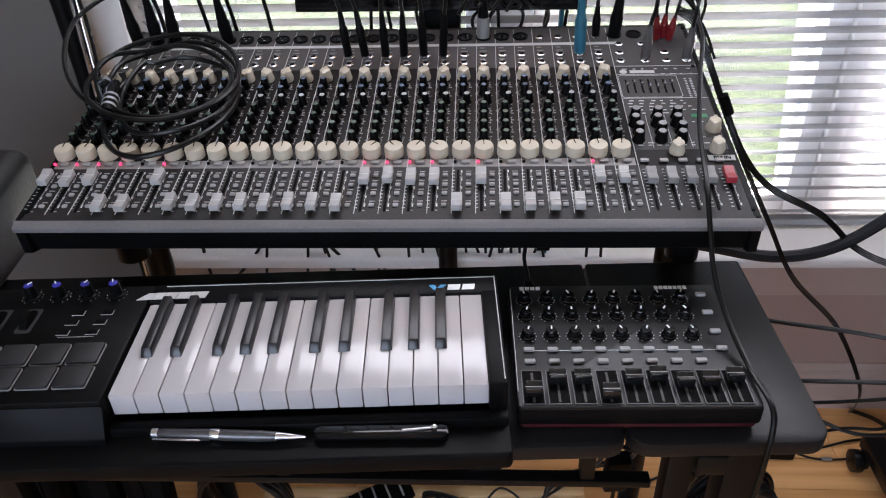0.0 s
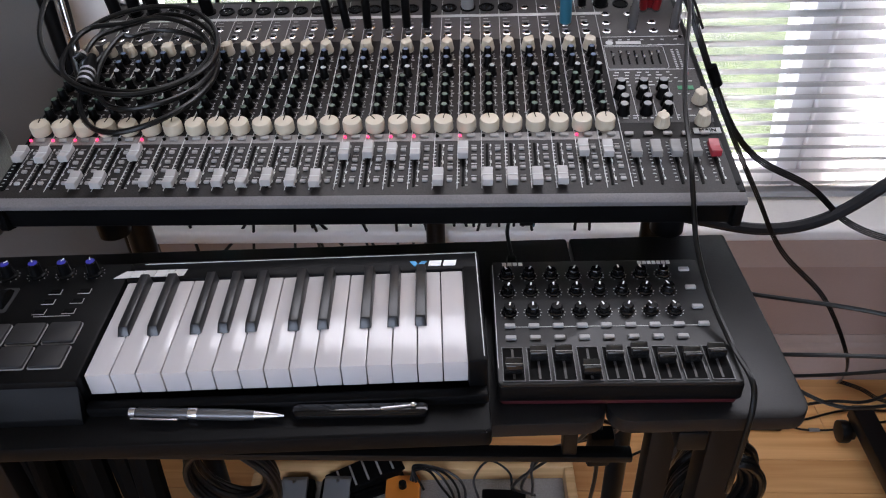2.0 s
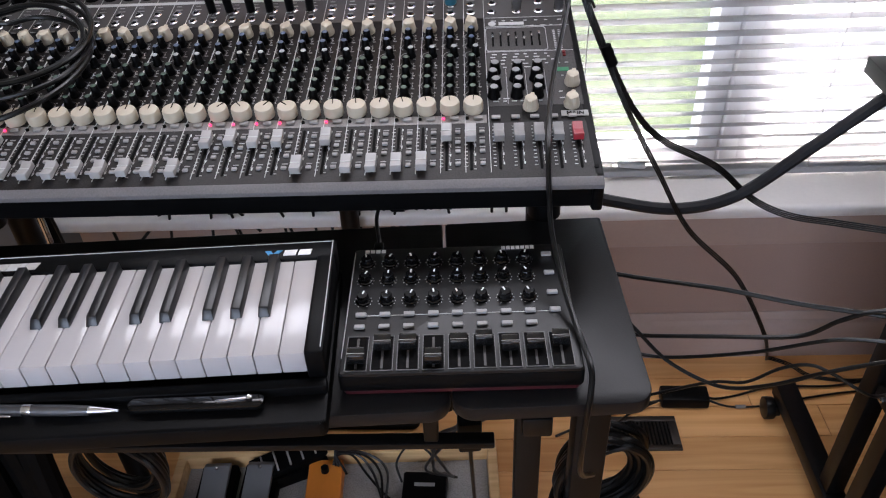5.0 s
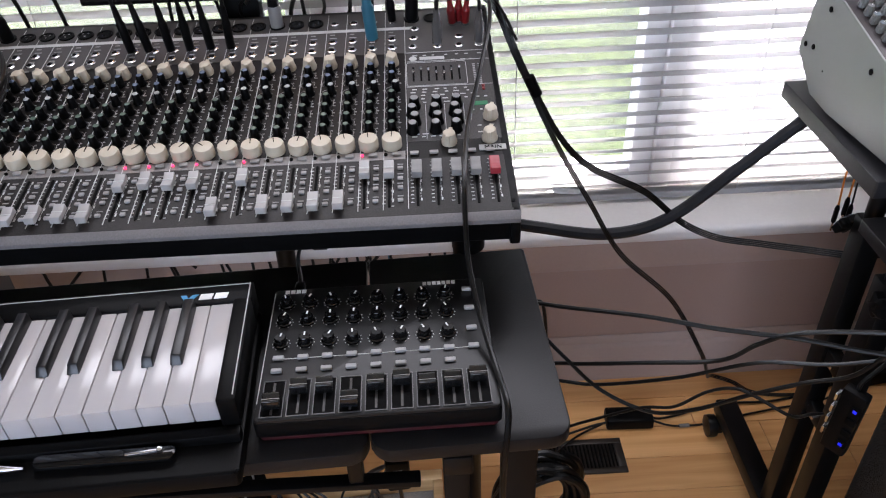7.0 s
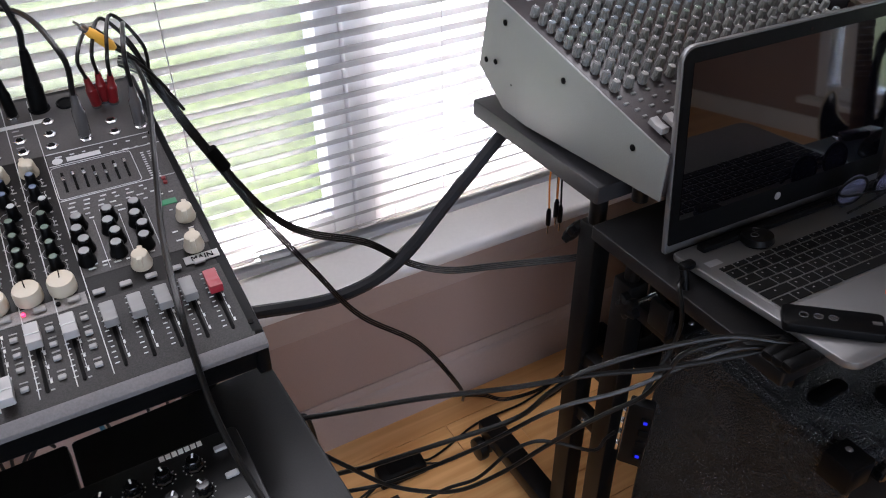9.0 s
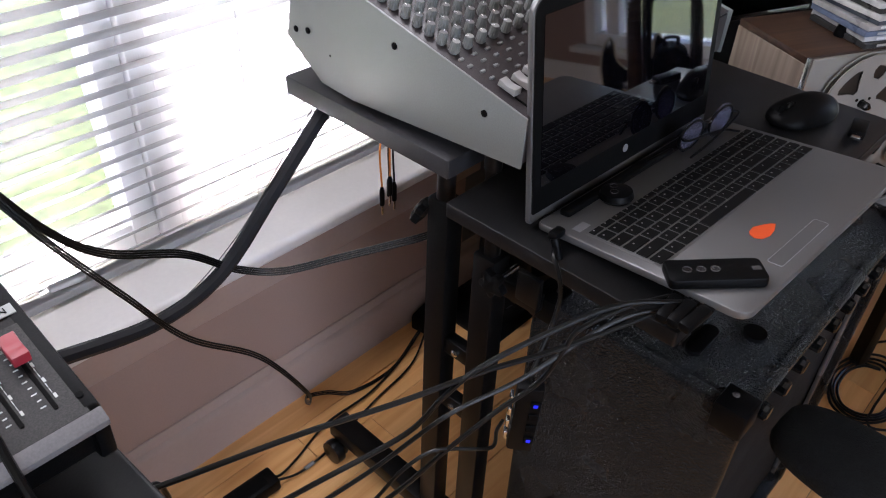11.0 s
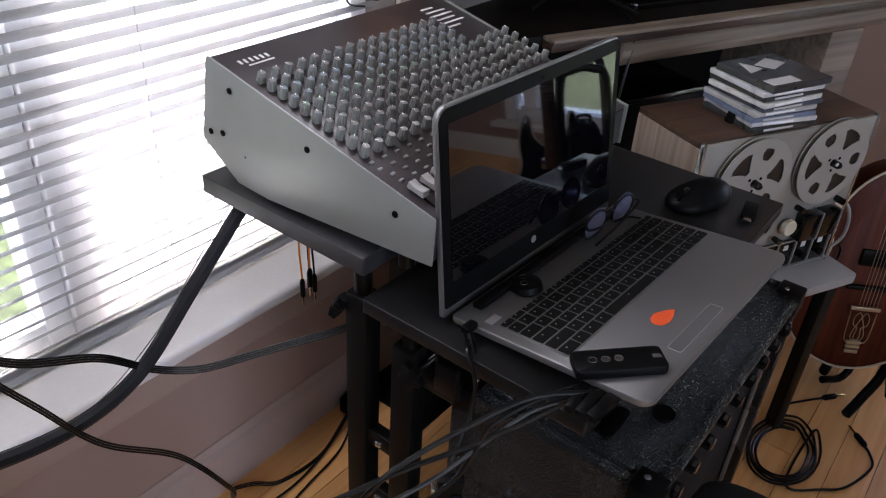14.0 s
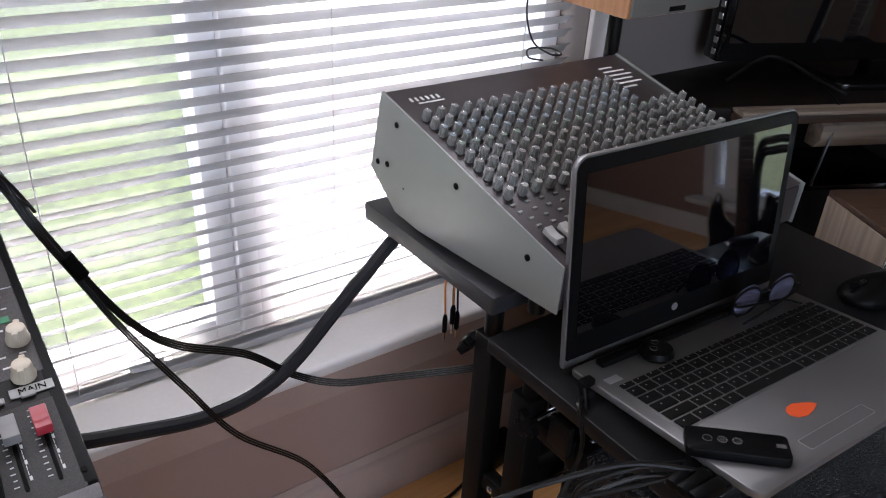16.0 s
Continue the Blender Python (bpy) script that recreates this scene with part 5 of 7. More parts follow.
# ---- tape deck corner ----
dk = thing("tape_deck", "vintage reel-to-reel tape deck in a walnut case", "tape deck", pose(1.441, 0.183, 0.452, 0, 0, -26.5))
DW, DD, DH = 0.44, 0.175, 0.336
part("case_top", span(0, DW, 0.004, DD, DH - 0.012, DH, 0.001), M_WALNUT, dk, "dark walnut top")
part("case_bottom", span(0, DW, 0.004, DD, 0, 0.012, 0.001), M_WALNUT, dk)
part("case_side", span(DW - 0.012, DW, 0.004, DD, 0.012, DH - 0.012, 0.001), M_WALNUT, dk)
part("case_back", span(0.012, DW - 0.012, DD - 0.01, DD, 0.012, DH - 0.012), M_WALNUT, dk)
part("side_board", span(-0.001, 0.012, 0.003, DD, 0.012, DH - 0.012, 0.001), M_SIDEWOOD, dk, "pale rubbed wooden side")
part("faceplate", span(0.006, DW - 0.006, -0.003, 0.004, 0.006, DH - 0.004, 0.001), M_DECK, dk, "cream and silver faceplate")
part("edge_trim", span(0.0, 0.006, -0.006, 0.004, 0.0, DH, 0.001), M_CHROME, dk)
part("edge_trim", span(DW - 0.006, DW, -0.006, 0.004, 0.0, DH, 0.001), M_CHROME, dk)
part("control_deck", span(0.02, DW - 0.012, -0.010, -0.003, 0.016, 0.078, 0.002), M_GLOSSB, dk, "black control strip")
for k in range(9):
    part("divider", span(0.024 + 0.0485 * k, 0.027 + 0.0485 * k, -0.014, -0.0101, 0.016, 0.078), M_ALU, dk)
part("strip_edge", span(0.02, DW - 0.012, -0.0135, -0.0101, 0.0785, 0.0815), M_ALU, dk)
part("strip_edge", span(0.02, DW - 0.012, -0.0135, -0.0101, 0.0125, 0.0155), M_ALU, dk)


def reel(cx, cz, turn):
    rr = part("reel", cyl(0.006, 0.012, (cx, -0.002, cz), 12, (90, 0, 0)), M_BLACK, dk, "grey plastic tape reel")
    for y in (-0.008, -0.018):
        bm = bmesh.new()
        # rim and hub with three wedge openings and three small ones between, drawn as a fine polar grid
        na = 168
        rad = [0.008, 0.018] + [0.028 + 0.0022 * k for k in range(20)] + [0.078, 0.0885]
        vv = [[bm.verts.new((cx + q * math.cos(2 * math.pi * k / na), y, cz + q * math.sin(2 * math.pi * k / na))) for k in range(na)] for q in rad]
        for j in range(len(rad) - 1):
            q = (rad[j] + rad[j + 1]) / 2
            for k in range(na):
                a = ((360 * (k + 0.5) / na) + turn) % 120
                wide = 9 + 17 * (q - 0.030) / 0.038
                gap = abs((q - 0.0495) / 0.0200) ** 5 + abs((a - 35) / wide) ** 5 < 1 or abs((q - 0.0575) / 0.0120) ** 4 + abs((a - 95) / 12) ** 4 < 1
                if not gap:
                    bm.faces.new((vv[j][k], vv[j][(k + 1) % na], vv[j + 1][(k + 1) % na], vv[j + 1][k]))
        ex = bmesh.ops.extrude_face_region(bm, geom=bm.faces[:])
        bmesh.ops.translate(bm, vec=(0, -0.0016, 0), verts=[v for v in ex["geom"] if isinstance(v, bmesh.types.BMVert)])
        part("flange", bm, M_REEL, rr)
    # the reels are empty; an added dark disc darkens their openings
    part("tape_pack", lathe([(0.026, 0.0), (0.080, 0.0), (0.080, 0.006), (0.026, 0.006)], 48, (cx, -0.0095, cz), (90, 0, 0)), M_BROWNMETAL, rr)
    part("spindle", lathe([(0.007, 0.0), (0.007, 0.022), (0.004, 0.026)], 6, (cx, -0.012, cz), (90, 0, 0)), M_GLOSSB, rr)
    for a in (0.5, 2.6, 4.7):
        part("hub_hole", cyl(0.003, 0.001, (cx + 0.016 * math.cos(a), -0.0196, cz + 0.016 * math.sin(a)), 8, (90, 0, 0)), M_MATTE, rr)


reel(0.130, 0.247, 20)
reel(0.330, 0.256, -25)
part("dial_knob", cyl(0.017, 0.014, (0.269, -0.010, 0.122), 24, (90, 0, 0), 0.002), M_CREAM, dk, "cream dial knob")
part("dial_knob", cyl(0.006, 0.018, (0.245, -0.010, 0.098), 14, (90, 0, 0), 0.001), M_GLOSSB, dk)
for x in (0.298, 0.350):
    hc = part("head_cover", span(x, x + 0.045, -0.030, -0.003, 0.086, 0.146, 0.004), M_GLOSSB, dk)
    part("cover_edge", span(x + 0.0455, x + 0.048, -0.031, -0.003, 0.086, 0.146), M_ALU, hc)
part("switch_plate", prism(rounded(0.402, 0.428, 0.096, 0.146, 0.003, 3), 0.002, "y", -0.0055), M_CREAM, dk)
part("tape_guide", join(cyl(0.006, 0.02, (0.29, -0.004, 0.158), 12, (90, 0, 0))), M_GLOSSB, dk)
part("tape_guide", join(cyl(0.007, 0.02, (0.40, -0.004, 0.158), 12, (90, 0, 0))), M_GLOSSB, dk)
part("lever", box(0.008, 0.014, 0.028, (0.415, -0.012, 0.120), 0.002, rot=(15, 0, 0)), M_GLOSSB, dk)
for k in range(8):
    part("meter_knob", cyl(0.008, 0.012, (0.050 + 0.0485 * k, -0.010, 0.040), 14, (90, 0, 0), 0.001), M_BLACK, dk)
    part("meter_mark", span(0.044 + 0.0485 * k, 0.056 + 0.0485 * k, -0.0112, -0.0101, 0.058, 0.070), M_MARK, dk)
pt = thing("deck_table", "small grey side table under the tape deck", "table", pose(1.441, 0.183, 0, 0, 0, -26.5))
part("tabletop", prism(rounded(-0.02, 0.46, -0.075, 0.24, 0.008, 4), 0.022, "z", 0.4295, 0.002), mat("grey_painted_board", (0.26, 0.25, 0.24), 0.5, stain=0.1), pt)
for x in (0.02, 0.42):
    for y in (-0.045, 0.20):
        part("leg", span(x - 0.015, x + 0.015, y - 0.015, y + 0.015, 0, 0.4290, 0.003), M_DARKWOOD, pt)
pot = thing("knob_on_deck", "small black rubber knob resting on the tape deck", "knob", pose(1.575, 0.185, 0.7885))
part("body", lathe([(0.011, 0), (0.012, 0.004), (0.009, 0.017), (0.006, 0.019)], 16), M_MATTE, pot)
yy = 0.7885
spines = [mat("case_spine", c, 0.3, stain=0.2, stain_scale=40) for c in ((0.03, 0.03, 0.03), (0.45, 0.45, 0.45), (0.12, 0.15, 0.22), (0.35, 0.34, 0.33), (0.05, 0.06, 0.08), (0.5, 0.49, 0.47))]
rc = random.Random(3)
for k in range(9):
    h = 0.0098 if k < 8 else 0.013
    c = thing("disc_case", "plastic disc case in a stack with black-and-white cover" if k == 8 else "plastic disc case in a low stack", "disc case",
              pose(1.645 + rc.uniform(-0.006, 0.006), 0.158 + rc.uniform(-0.006, 0.006), yy, 0, 0, -26.5 + rc.uniform(-5, 5)), group="stack of disc cases")
    part("box", box(0.150, 0.135, h - 0.0006, (0, 0, h / 2), 0.001, 1), spines[k % 6 if k < 8 else 0], c)
    if k == 8:
        part("cover", join(span(-0.07, 0.0, -0.06, -0.035, h - 0.0002, h + 0.0004), prism([(0.0, 0.0), (0.05, 0.02), (0.03, 0.05), (-0.02, 0.03)], 0.0007, "z", h - 0.0002), prism([(-0.06, 0.0), (-0.02, 0.01), (-0.04, 0.05)], 0.0007, "z", h - 0.0002)), M_MARK, c)
    else:
        part("spine_print", span(-0.05, 0.02, -0.0681, -0.0672, h * 0.3, h * 0.7), M_WHITEINK if k % 2 else M_MARK, c)
    yy += h

back_case = thing("disc_case", "pale disc case leaning behind the stack", "disc case", pose(1.700, 0.228, 0.7890, -62, 0, -22), group="stack of disc cases")
part("box", span(-0.070, 0.070, -0.002, 0.122, 0.0, 0.0095, 0.001, 1), spines[3], back_case)
part("spine_print", span(-0.045, 0.045, 0.1215, 0.1224, 0.0025, 0.0070), spines[0], back_case)

# television stand across the corner
cab = thing("tv_cabinet", "dark wooden corner cabinet with a rubbed pale front beam", "cabinet", pose(1.60, 0.575, 0, 0, 0, -22.5))
part("top", span(-0.22, 1.06, -0.02, 0.40, 0.835, 0.860, 0.004), M_BLACKWOOD, cab, "dark stained top board")
part("front_beam", prism([(-0.03, 0.775), (-0.045, 0.795), (-0.045, 0.825), (-0.03, 0.834), (0.0, 0.834), (0.0, 0.775)], 0.92, "x", 0.14, 0.002), M_PALEWOOD, cab, "worn pale wooden beam")
part("upper_ledge", span(-0.06, 1.06, -0.058, -0.021, 0.836, 0.8535, 0.003), M_WALNUT, cab)
part("nosing", span(-0.06, 1.06, -0.062, -0.021, 0.854, 0.863, 0.003), M_PALEWOOD, cab, "rubbed pale edge strip")
part("back", span(-0.2, 1.06, 0.30, 0.32, 0.05, 0.834), M_DARKWOOD, cab)
part("side", span(-0.22, -0.19, -0.01, 0.32, 0.0, 0.834, 0.002), M_DARKWOOD, cab)
part("side", span(0.86, 0.99, -0.03, 0.32, 0.0, 0.774, 0.003), M_PALEWOOD, cab, "worn pale wooden end post")
part("shelf", span(-0.19, 0.86, 0.0, 0.30, 0.42, 0.44), M_DARKWOOD, cab)
part("plinth", span(-0.19, 0.86, 0.0, 0.30, 0.0, 0.05), M_DARKWOOD, cab)
pl = thing("disc_player", "black disc player on the cabinet shelf", "player", pose(1.60, 0.575, 0.44, 0, 0, -22.5))
part("body", span(0.10, 0.55, 0.06, 0.28, 0.0, 0.20, 0.004), M_GLOSSB, pl)
part("front", span(0.11, 0.54, 0.054, 0.0595, 0.01, 0.19, 0.002), M_BLACK, pl)
tv = thing("television", "large black flat-screen television on the cabinet", "television", pose(1.60, 0.575, 0.860, 0, 0, -22.5))
part("stand", prism(rounded(0.24, 0.62, 0.06, 0.26, 0.03), 0.014, "z", 0.0, 0.003), M_GLOSSB, tv)
part("neck", span(0.38, 0.48, 0.15, 0.19, 0.0135, 0.06, 0.004), M_GLOSSB, tv)
part("frame", span(-0.02, 1.0, 0.13, 0.185, 0.045, 0.64, 0.006), M_GLOSSB, tv)
part("screen", span(0.0, 0.98, 0.1275, 0.1305, 0.085, 0.62), M_SCREEN, tv)
part("edge_strip", span(-0.0235, -0.0205, 0.132, 0.150, 0.05, 0.635, 0.001), M_GLOSSB, tv)
rib = mesh_of("vent_rib", span(-0.0262, -0.0236, 0.132, 0.146, 0.0, 0.013, 0.001), M_CHROME)
for k in range(24):
    again("vent_rib", rib, tv, pose(0, 0, 0.06 + 0.024 * k))
part("maker_mark", span(0.50, 0.545, 0.1255, 0.1298, 0.055, 0.064), M_MARK, tv)


# ---- cables and plugs at the large console ----
def surf(y):
    return 0.8935 + (y - 0.200) * 0.1523


def cable(label, pts, r=0.0032, material=None, category="cable", n=10, flat=1.0, group="", raw=False):
    return solid("cable", tube(pts, r, 8, n, flat, raw), material or M_RUBBER, label, category, group)


def jack_plug(x, y, tilt, lean, material, length=0.062, r=0.0062, tip=True):
    q = thing("jack_plug", "jack plug with cable in the console", "plug", pose(x, y, surf(y) + 0.002, 8.6 + tilt, lean, 0), group="plugs in the console")
    part("barrel", lathe([(r * 0.72, 0.0), (r, 0.003), (r, length * 0.62), (r * 0.8, length * 0.66), (r * 0.55, length)], 14), material, q)
    part("collar", lathe([(r * 0.75, -0.002), (r * 1.02, 0.0), (r * 1.02, 0.003)], 14), M_CHROME, q)
    return Vector((x, y, surf(y))) + Euler((radians(8.6 + tilt), radians(lean), 0)).to_matrix() @ Vector((0, 0, length)), Euler((radians(8.6 + tilt), radians(lean), 0)).to_matrix() @ Vector((0, 0, 1))


def xlr_plug(x, y, tilt, lean, body):
    q = thing("microphone_plug", "three-pin microphone plug standing in its socket", "plug", pose(x, y, surf(y) + 0.001, 8.6 + tilt, lean, 0), group="plugs in the console")
    part("shell", lathe([(0.0088, 0.0), (0.0095, 0.002), (0.0095, 0.030), (0.0085, 0.034)], 16), body, q)
    part("boot", lathe([(0.0085, 0.0341), (0.0078, 0.042), (0.0050, 0.070), (0.0042, 0.076)], 14), M_BLACK, q)
    return Vector((x, y, surf(y))) + Euler((radians(8.6 + tilt), radians(lean), 0)).to_matrix() @ Vector((0, 0, 0.076)), Euler((radians(8.6 + tilt), radians(lean), 0)).to_matrix() @ Vector((0, 0, 1))


rb = random.Random(11)


def trail(end, way, dx, drop, r=0.003, material=None, label="black cable rising from its plug and falling behind the console", high=0.05):
    a = end + way * 0.03
    b = end + way * high + Vector((dx * 0.3, 0.03, 0.01))
    c = Vector((end.x + dx * 0.7, 0.705, max(end.z - 0.01, 0.98)))
    d = Vector((end.x + dx, 0.735, 0.82))
    e = Vector((end.x + dx * 1.4, 0.74, drop))
    f = e + Vector((rb.uniform(-0.12, 0.12), -0.01, -0.16))
    cable(label, [end - way * 0.006, end + way * 0.006, a, b, c, d, e, f], r, material, group="cables behind the console")


for x, y, tilt, lean, dx in ((-0.231, 0.560, -2, -4, 0.06), (-0.206, 0.560, -4, -6, 0.09), (-0.176, 0.560, 4, 0, -0.05), (-0.149, 0.560, 6, 2, 0.06), (-0.120, 0.560, 4, 0, 0.05), (-0.092, 0.560, 8, 4, -0.03)):
    e, w = jack_plug(x, y, tilt, lean, M_BLACK, 0.072)
    trail(e, w, dx, 0.45 + rb.uniform(-0.1, 0.15))
for x, y, tilt, lean, dx in ((-0.563, 0.612, 0, -3, -0.02), (-0.535, 0.616, 2, 2, 0.05), (-0.507, 0.616, 2, 4, 0.07), (-0.424, 0.616, 4, -2, 0.05)):
    e, w = xlr_plug(x, y, tilt, lean, M_BLACK)
    trail(e, w, dx, 0.5 + rb.uniform(-0.1, 0.1), 0.0034, high=0.035)
e, w = xlr_plug(-0.033, 0.616, 0, 0, M_CAPGREY)
trail(e, w, 0.03, 0.5)
e, w = xlr_plug(0.163, 0.618, 2, 3, M_BLACK)
trail(e, w, -0.05, 0.5, 0.0036)
e, w = jack_plug(0.107, 0.565, 4, -3, M_TEAL, 0.085, 0.0085)
trail(e, w, -0.01, 0.5, 0.0042, M_TEAL, "teal cable rising from its plug")
e, w = jack_plug(0.135, 0.612, 4, -2, M_BLACK, 0.05)
trail(e, w, -0.04, 0.5)
e, w = jack_plug(0.198, 0.545, 4, 0, M_SMOKE, 0.055, 0.0068)
cable("black cable looping from the console to the floor", [e, e + w * 0.05, e + Vector((-0.03, 0.07, 0.075)), e + Vector((-0.11, 0.13, 0.05)), (0.06, 0.73, 0.85), (0.05, 0.74, 0.4)], 0.003)
for k, (x, y) in enumerate(((0.222, 0.598), (0.232, 0.605), (0.240, 0.598))):
    e, w = jack_plug(x, y, 6 + 2 * k, -6 + 5 * k, M_RED, 0.040, 0.0058)
    cable("thin dark red cable from a red plug", [e, e + w * 0.03, e + Vector((0.02, 0.03, 0.045 + 0.006 * k)), e + Vector((0.045, 0.02, 0.02)), (0.290, 0.620, 0.975 - 0.008 * k), (0.305 + 0.004 * k, 0.610, 0.930)], 0.0022)
e, w = jack_plug(0.256, 0.543, 4, 0, M_SMOKE, 0.052, 0.0066)
cable("black cable over the console corner", [e, e + w * 0.04, e + Vector((0.012, 0.04, 0.055)), (0.275, 0.640, 1.01), (0.292, 0.635, 0.97), (0.310, 0.615, 0.92)], 0.0026)
yp = thing("phono_plug", "yellow phono plug sticking up from the bundle", "plug", pose(0.257, 0.602, 1.016, 6, -42, 0))
part("barrel", lathe([(0.0030, 0.0), (0.0062, 0.006), (0.0058, 0.03), (0.0045, 0.036)], 14), M_YELLOW, yp)
part("tip", lathe([(0.0042, 0.0361), (0.0042, 0.044), (0.0016, 0.0445), (0.0016, 0.052)], 12), M_CHROME, yp)
cable("black lead of the yellow plug", [(0.256, 0.602, 1.017), (0.272, 0.606, 1.000), (0.298, 0.612, 0.962), (0.318, 0.615, 0.92)], 0.0022)

# bundle from the console, taped once, then parting in two ribbons
for k in range(4):
    o = Vector((0.0010 * k - 0.002, 0.0012 * k, 0.0025 * k - 0.004))
    cable("flat black audio lead in a taped bundle", [Vector(q) + o for q in ((0.262, 0.650, 0.985), (0.290, 0.640, 0.968), (0.315, 0.612, 0.910), (0.345, 0.605, 0.845), (0.392, 0.600, 0.757), (0.445, 0.598, 0.700),
                                                                         (0.54, 0.600, 0.646), (0.61, 0.595, 0.583), (0.66, 0.555, 0.575), (0.72, 0.510, 0.590), (0.771, 0.470, 0.605), (0.826, 0.430, 0.620), (0.87, 0.41, 0.635))], 0.0014, group="taped audio leads")
for k in range(3):
    o = Vector((0.0018 * k - 0.003, -0.004 + 0.0012 * k, 0.0024 * k - 0.003))
    cable("flat black audio lead falling to the floor", [Vector(q) + o for q in ((0.262, 0.645, 0.985), (0.288, 0.632, 0.965), (0.313, 0.606, 0.908), (0.343, 0.598, 0.842), (0.380, 0.575, 0.765), (0.440, 0.570, 0.655),
                                                                         (0.505, 0.570, 0.54), (0.610, 0.575, 0.425), (0.69, 0.58, 0.28), (0.745, 0.65, 0.15), (0.79, 0.73, 0.05), (0.822, 0.770, 0.008), (0.86, 0.750, 0.006), (0.90, 0.713, 0.006), (1.0, 0.70, 0.008), (1.10, 0.73, 0.012), (1.165, 0.752, 0.02))], 0.0014, group="taped audio leads")
tape = solid("tape_wrap", tube([(0.336, 0.601, 0.866), (0.350, 0.598, 0.836)], 0.0085, 12, 6), M_MATTE, "black tape wrapped round the bundle of leads", "tape")
cable("thick dark grey multicore cable sagging along the window", [(0.16, 0.62, 0.66), (0.27, 0.60, 0.612), (0.367, 0.600, 0.583), (0.484, 0.600, 0.562), (0.586, 0.600, 0.588), (0.691, 0.600, 0.682), (0.785, 0.602, 0.767), (0.83, 0.62, 0.776)],
      0.0105, mat("grey_multicore", (0.008, 0.0085, 0.011), 0.5, stain=0.1, stain_scale=20, spec=0.25))
cable("thin loose wire beside the multicore cable", [(0.40, 0.64, 0.545), (0.52, 0.64, 0.535), (0.64, 0.64, 0.60), (0.74, 0.64, 0.70), (0.82, 0.635, 0.785)], 0.0009, M_CAPGREY)
# lead over the fader controller
cable("black lead draped over the console and the small controller", [(0.262, 0.640, 0.985), (0.272, 0.600, 0.995), (0.270, 0.53, 0.985), (0.248, 0.43, 0.955), (0.226, 0.32, 0.940), (0.216, 0.235, 0.925), (0.213, 0.186, 0.895), (0.214, 0.152, 0.862), (0.221, 0.110, 0.833),
                                              (0.232, 0.050, 0.8145), (0.239, 0.0, 0.8135), (0.238, -0.020, 0.798), (0.234, -0.030, 0.755), (0.236, -0.024, 0.68), (0.262, 0.03, 0.60)], 0.0030)
# controller's own lead
cable("short black lead with a right-angle plug behind the controller", [(0.020, 0.192, 0.797), (0.020, 0.215, 0.800), (0.016, 0.245, 0.815), (0.026, 0.275, 0.822), (0.05, 0.295, 0.800), (0.09, 0.33, 0.79), (0.13, 0.42, 0.78)], 0.0024)
pg = thing("usb_plug", "silver and black plug behind the small controller", "plug", pose(0.020, 0.194, 0.797))
part("body", box(0.011, 0.016, 0.009, (0, 0.012, 0), 0.002), M_BLACK, pg)
part("ferrite", cyl(0.011, 0.016, (0.012, 0.076, 0.020), 16, (0, 90, 0)), M_BLACK, pg, "black ferrite ring round the lead")
part("tip", box(0.012, 0.006, 0.010, (0, 0.001, 0), 0.001), M_CHROME, pg)

# coil of microphone cable lying on the console
loops = []
rl = random.Random(5)
for k, (cx, cy, ax, ay, tw) in enumerate(((-0.448, 0.413, 0.117, 0.086, 92), (-0.445, 0.442, 0.115, 0.078, 98), (-0.461, 0.448, 0.095, 0.082, -56), (-0.469, 0.453, 0.112, 0.101, -63))):
    t = radians(tw)
    for j in range(16):
        a = 2 * math.pi * j / 16 + 2.6 - t
        x, y = ax * math.cos(a) * (1 + 0.03 * math.sin(3 * a + k)), ay * math.sin(a)
        x, y = cx + x * math.cos(t) - y * math.sin(t), cy + x * math.sin(t) + y * math.cos(t)
        loops.append((x, y, surf(y) + 0.020 + 0.0055 * k + 0.004 * math.sin(2 * a + k)))
loops += [loops[-16 + j] for j in range(3)]
loops[-1] = (-0.528, 0.382, 0.953)
coil = thing("microphone_cable", "coil of black microphone cable lying on the console", "cable")
part("coil", tube(loops, 0.0036, 8, 6), M_RUBBER, coil)
part("tail", tube([loops[-1], (-0.576, 0.42, 0.957), (-0.629, 0.503, 0.970), (-0.662, 0.615, 0.987), (-0.648, 0.690, 1.000), (-0.610, 0.700, 1.01), (-0.57, 0.72, 0.99), (-0.56, 0.73, 0.80)], 0.0036, 8, 8), M_RUBBER, coil)
cn = part("connector", lathe([(0.0095, 0.0), (0.0100, 0.003), (0.0100, 0.034), (0.0088, 0.038), (0.0080, 0.055), (0.0050, 0.075)], 16, (-0.520, 0.372, surf(0.372) + 0.030), (-80, 0, 10)), M_BLACK, coil, "black microphone connector")
for h in (0.010, 0.022, 0.033):
    part("ring", lathe([(0.0098, h), (0.0104, h + 0.0006), (0.0104, h + 0.0046), (0.0098, h + 0.0052)], 16, (-0.520, 0.372, surf(0.372) + 0.030), (-80, 0, 10)), M_ALU, cn)
part("ring", lathe([(0.0104, 0.020), (0.0104, 0.026)], 16, (-0.543, 0.415, surf(0.415) + 0.034), (-82, 0, 4)), M_CHROME, cn)

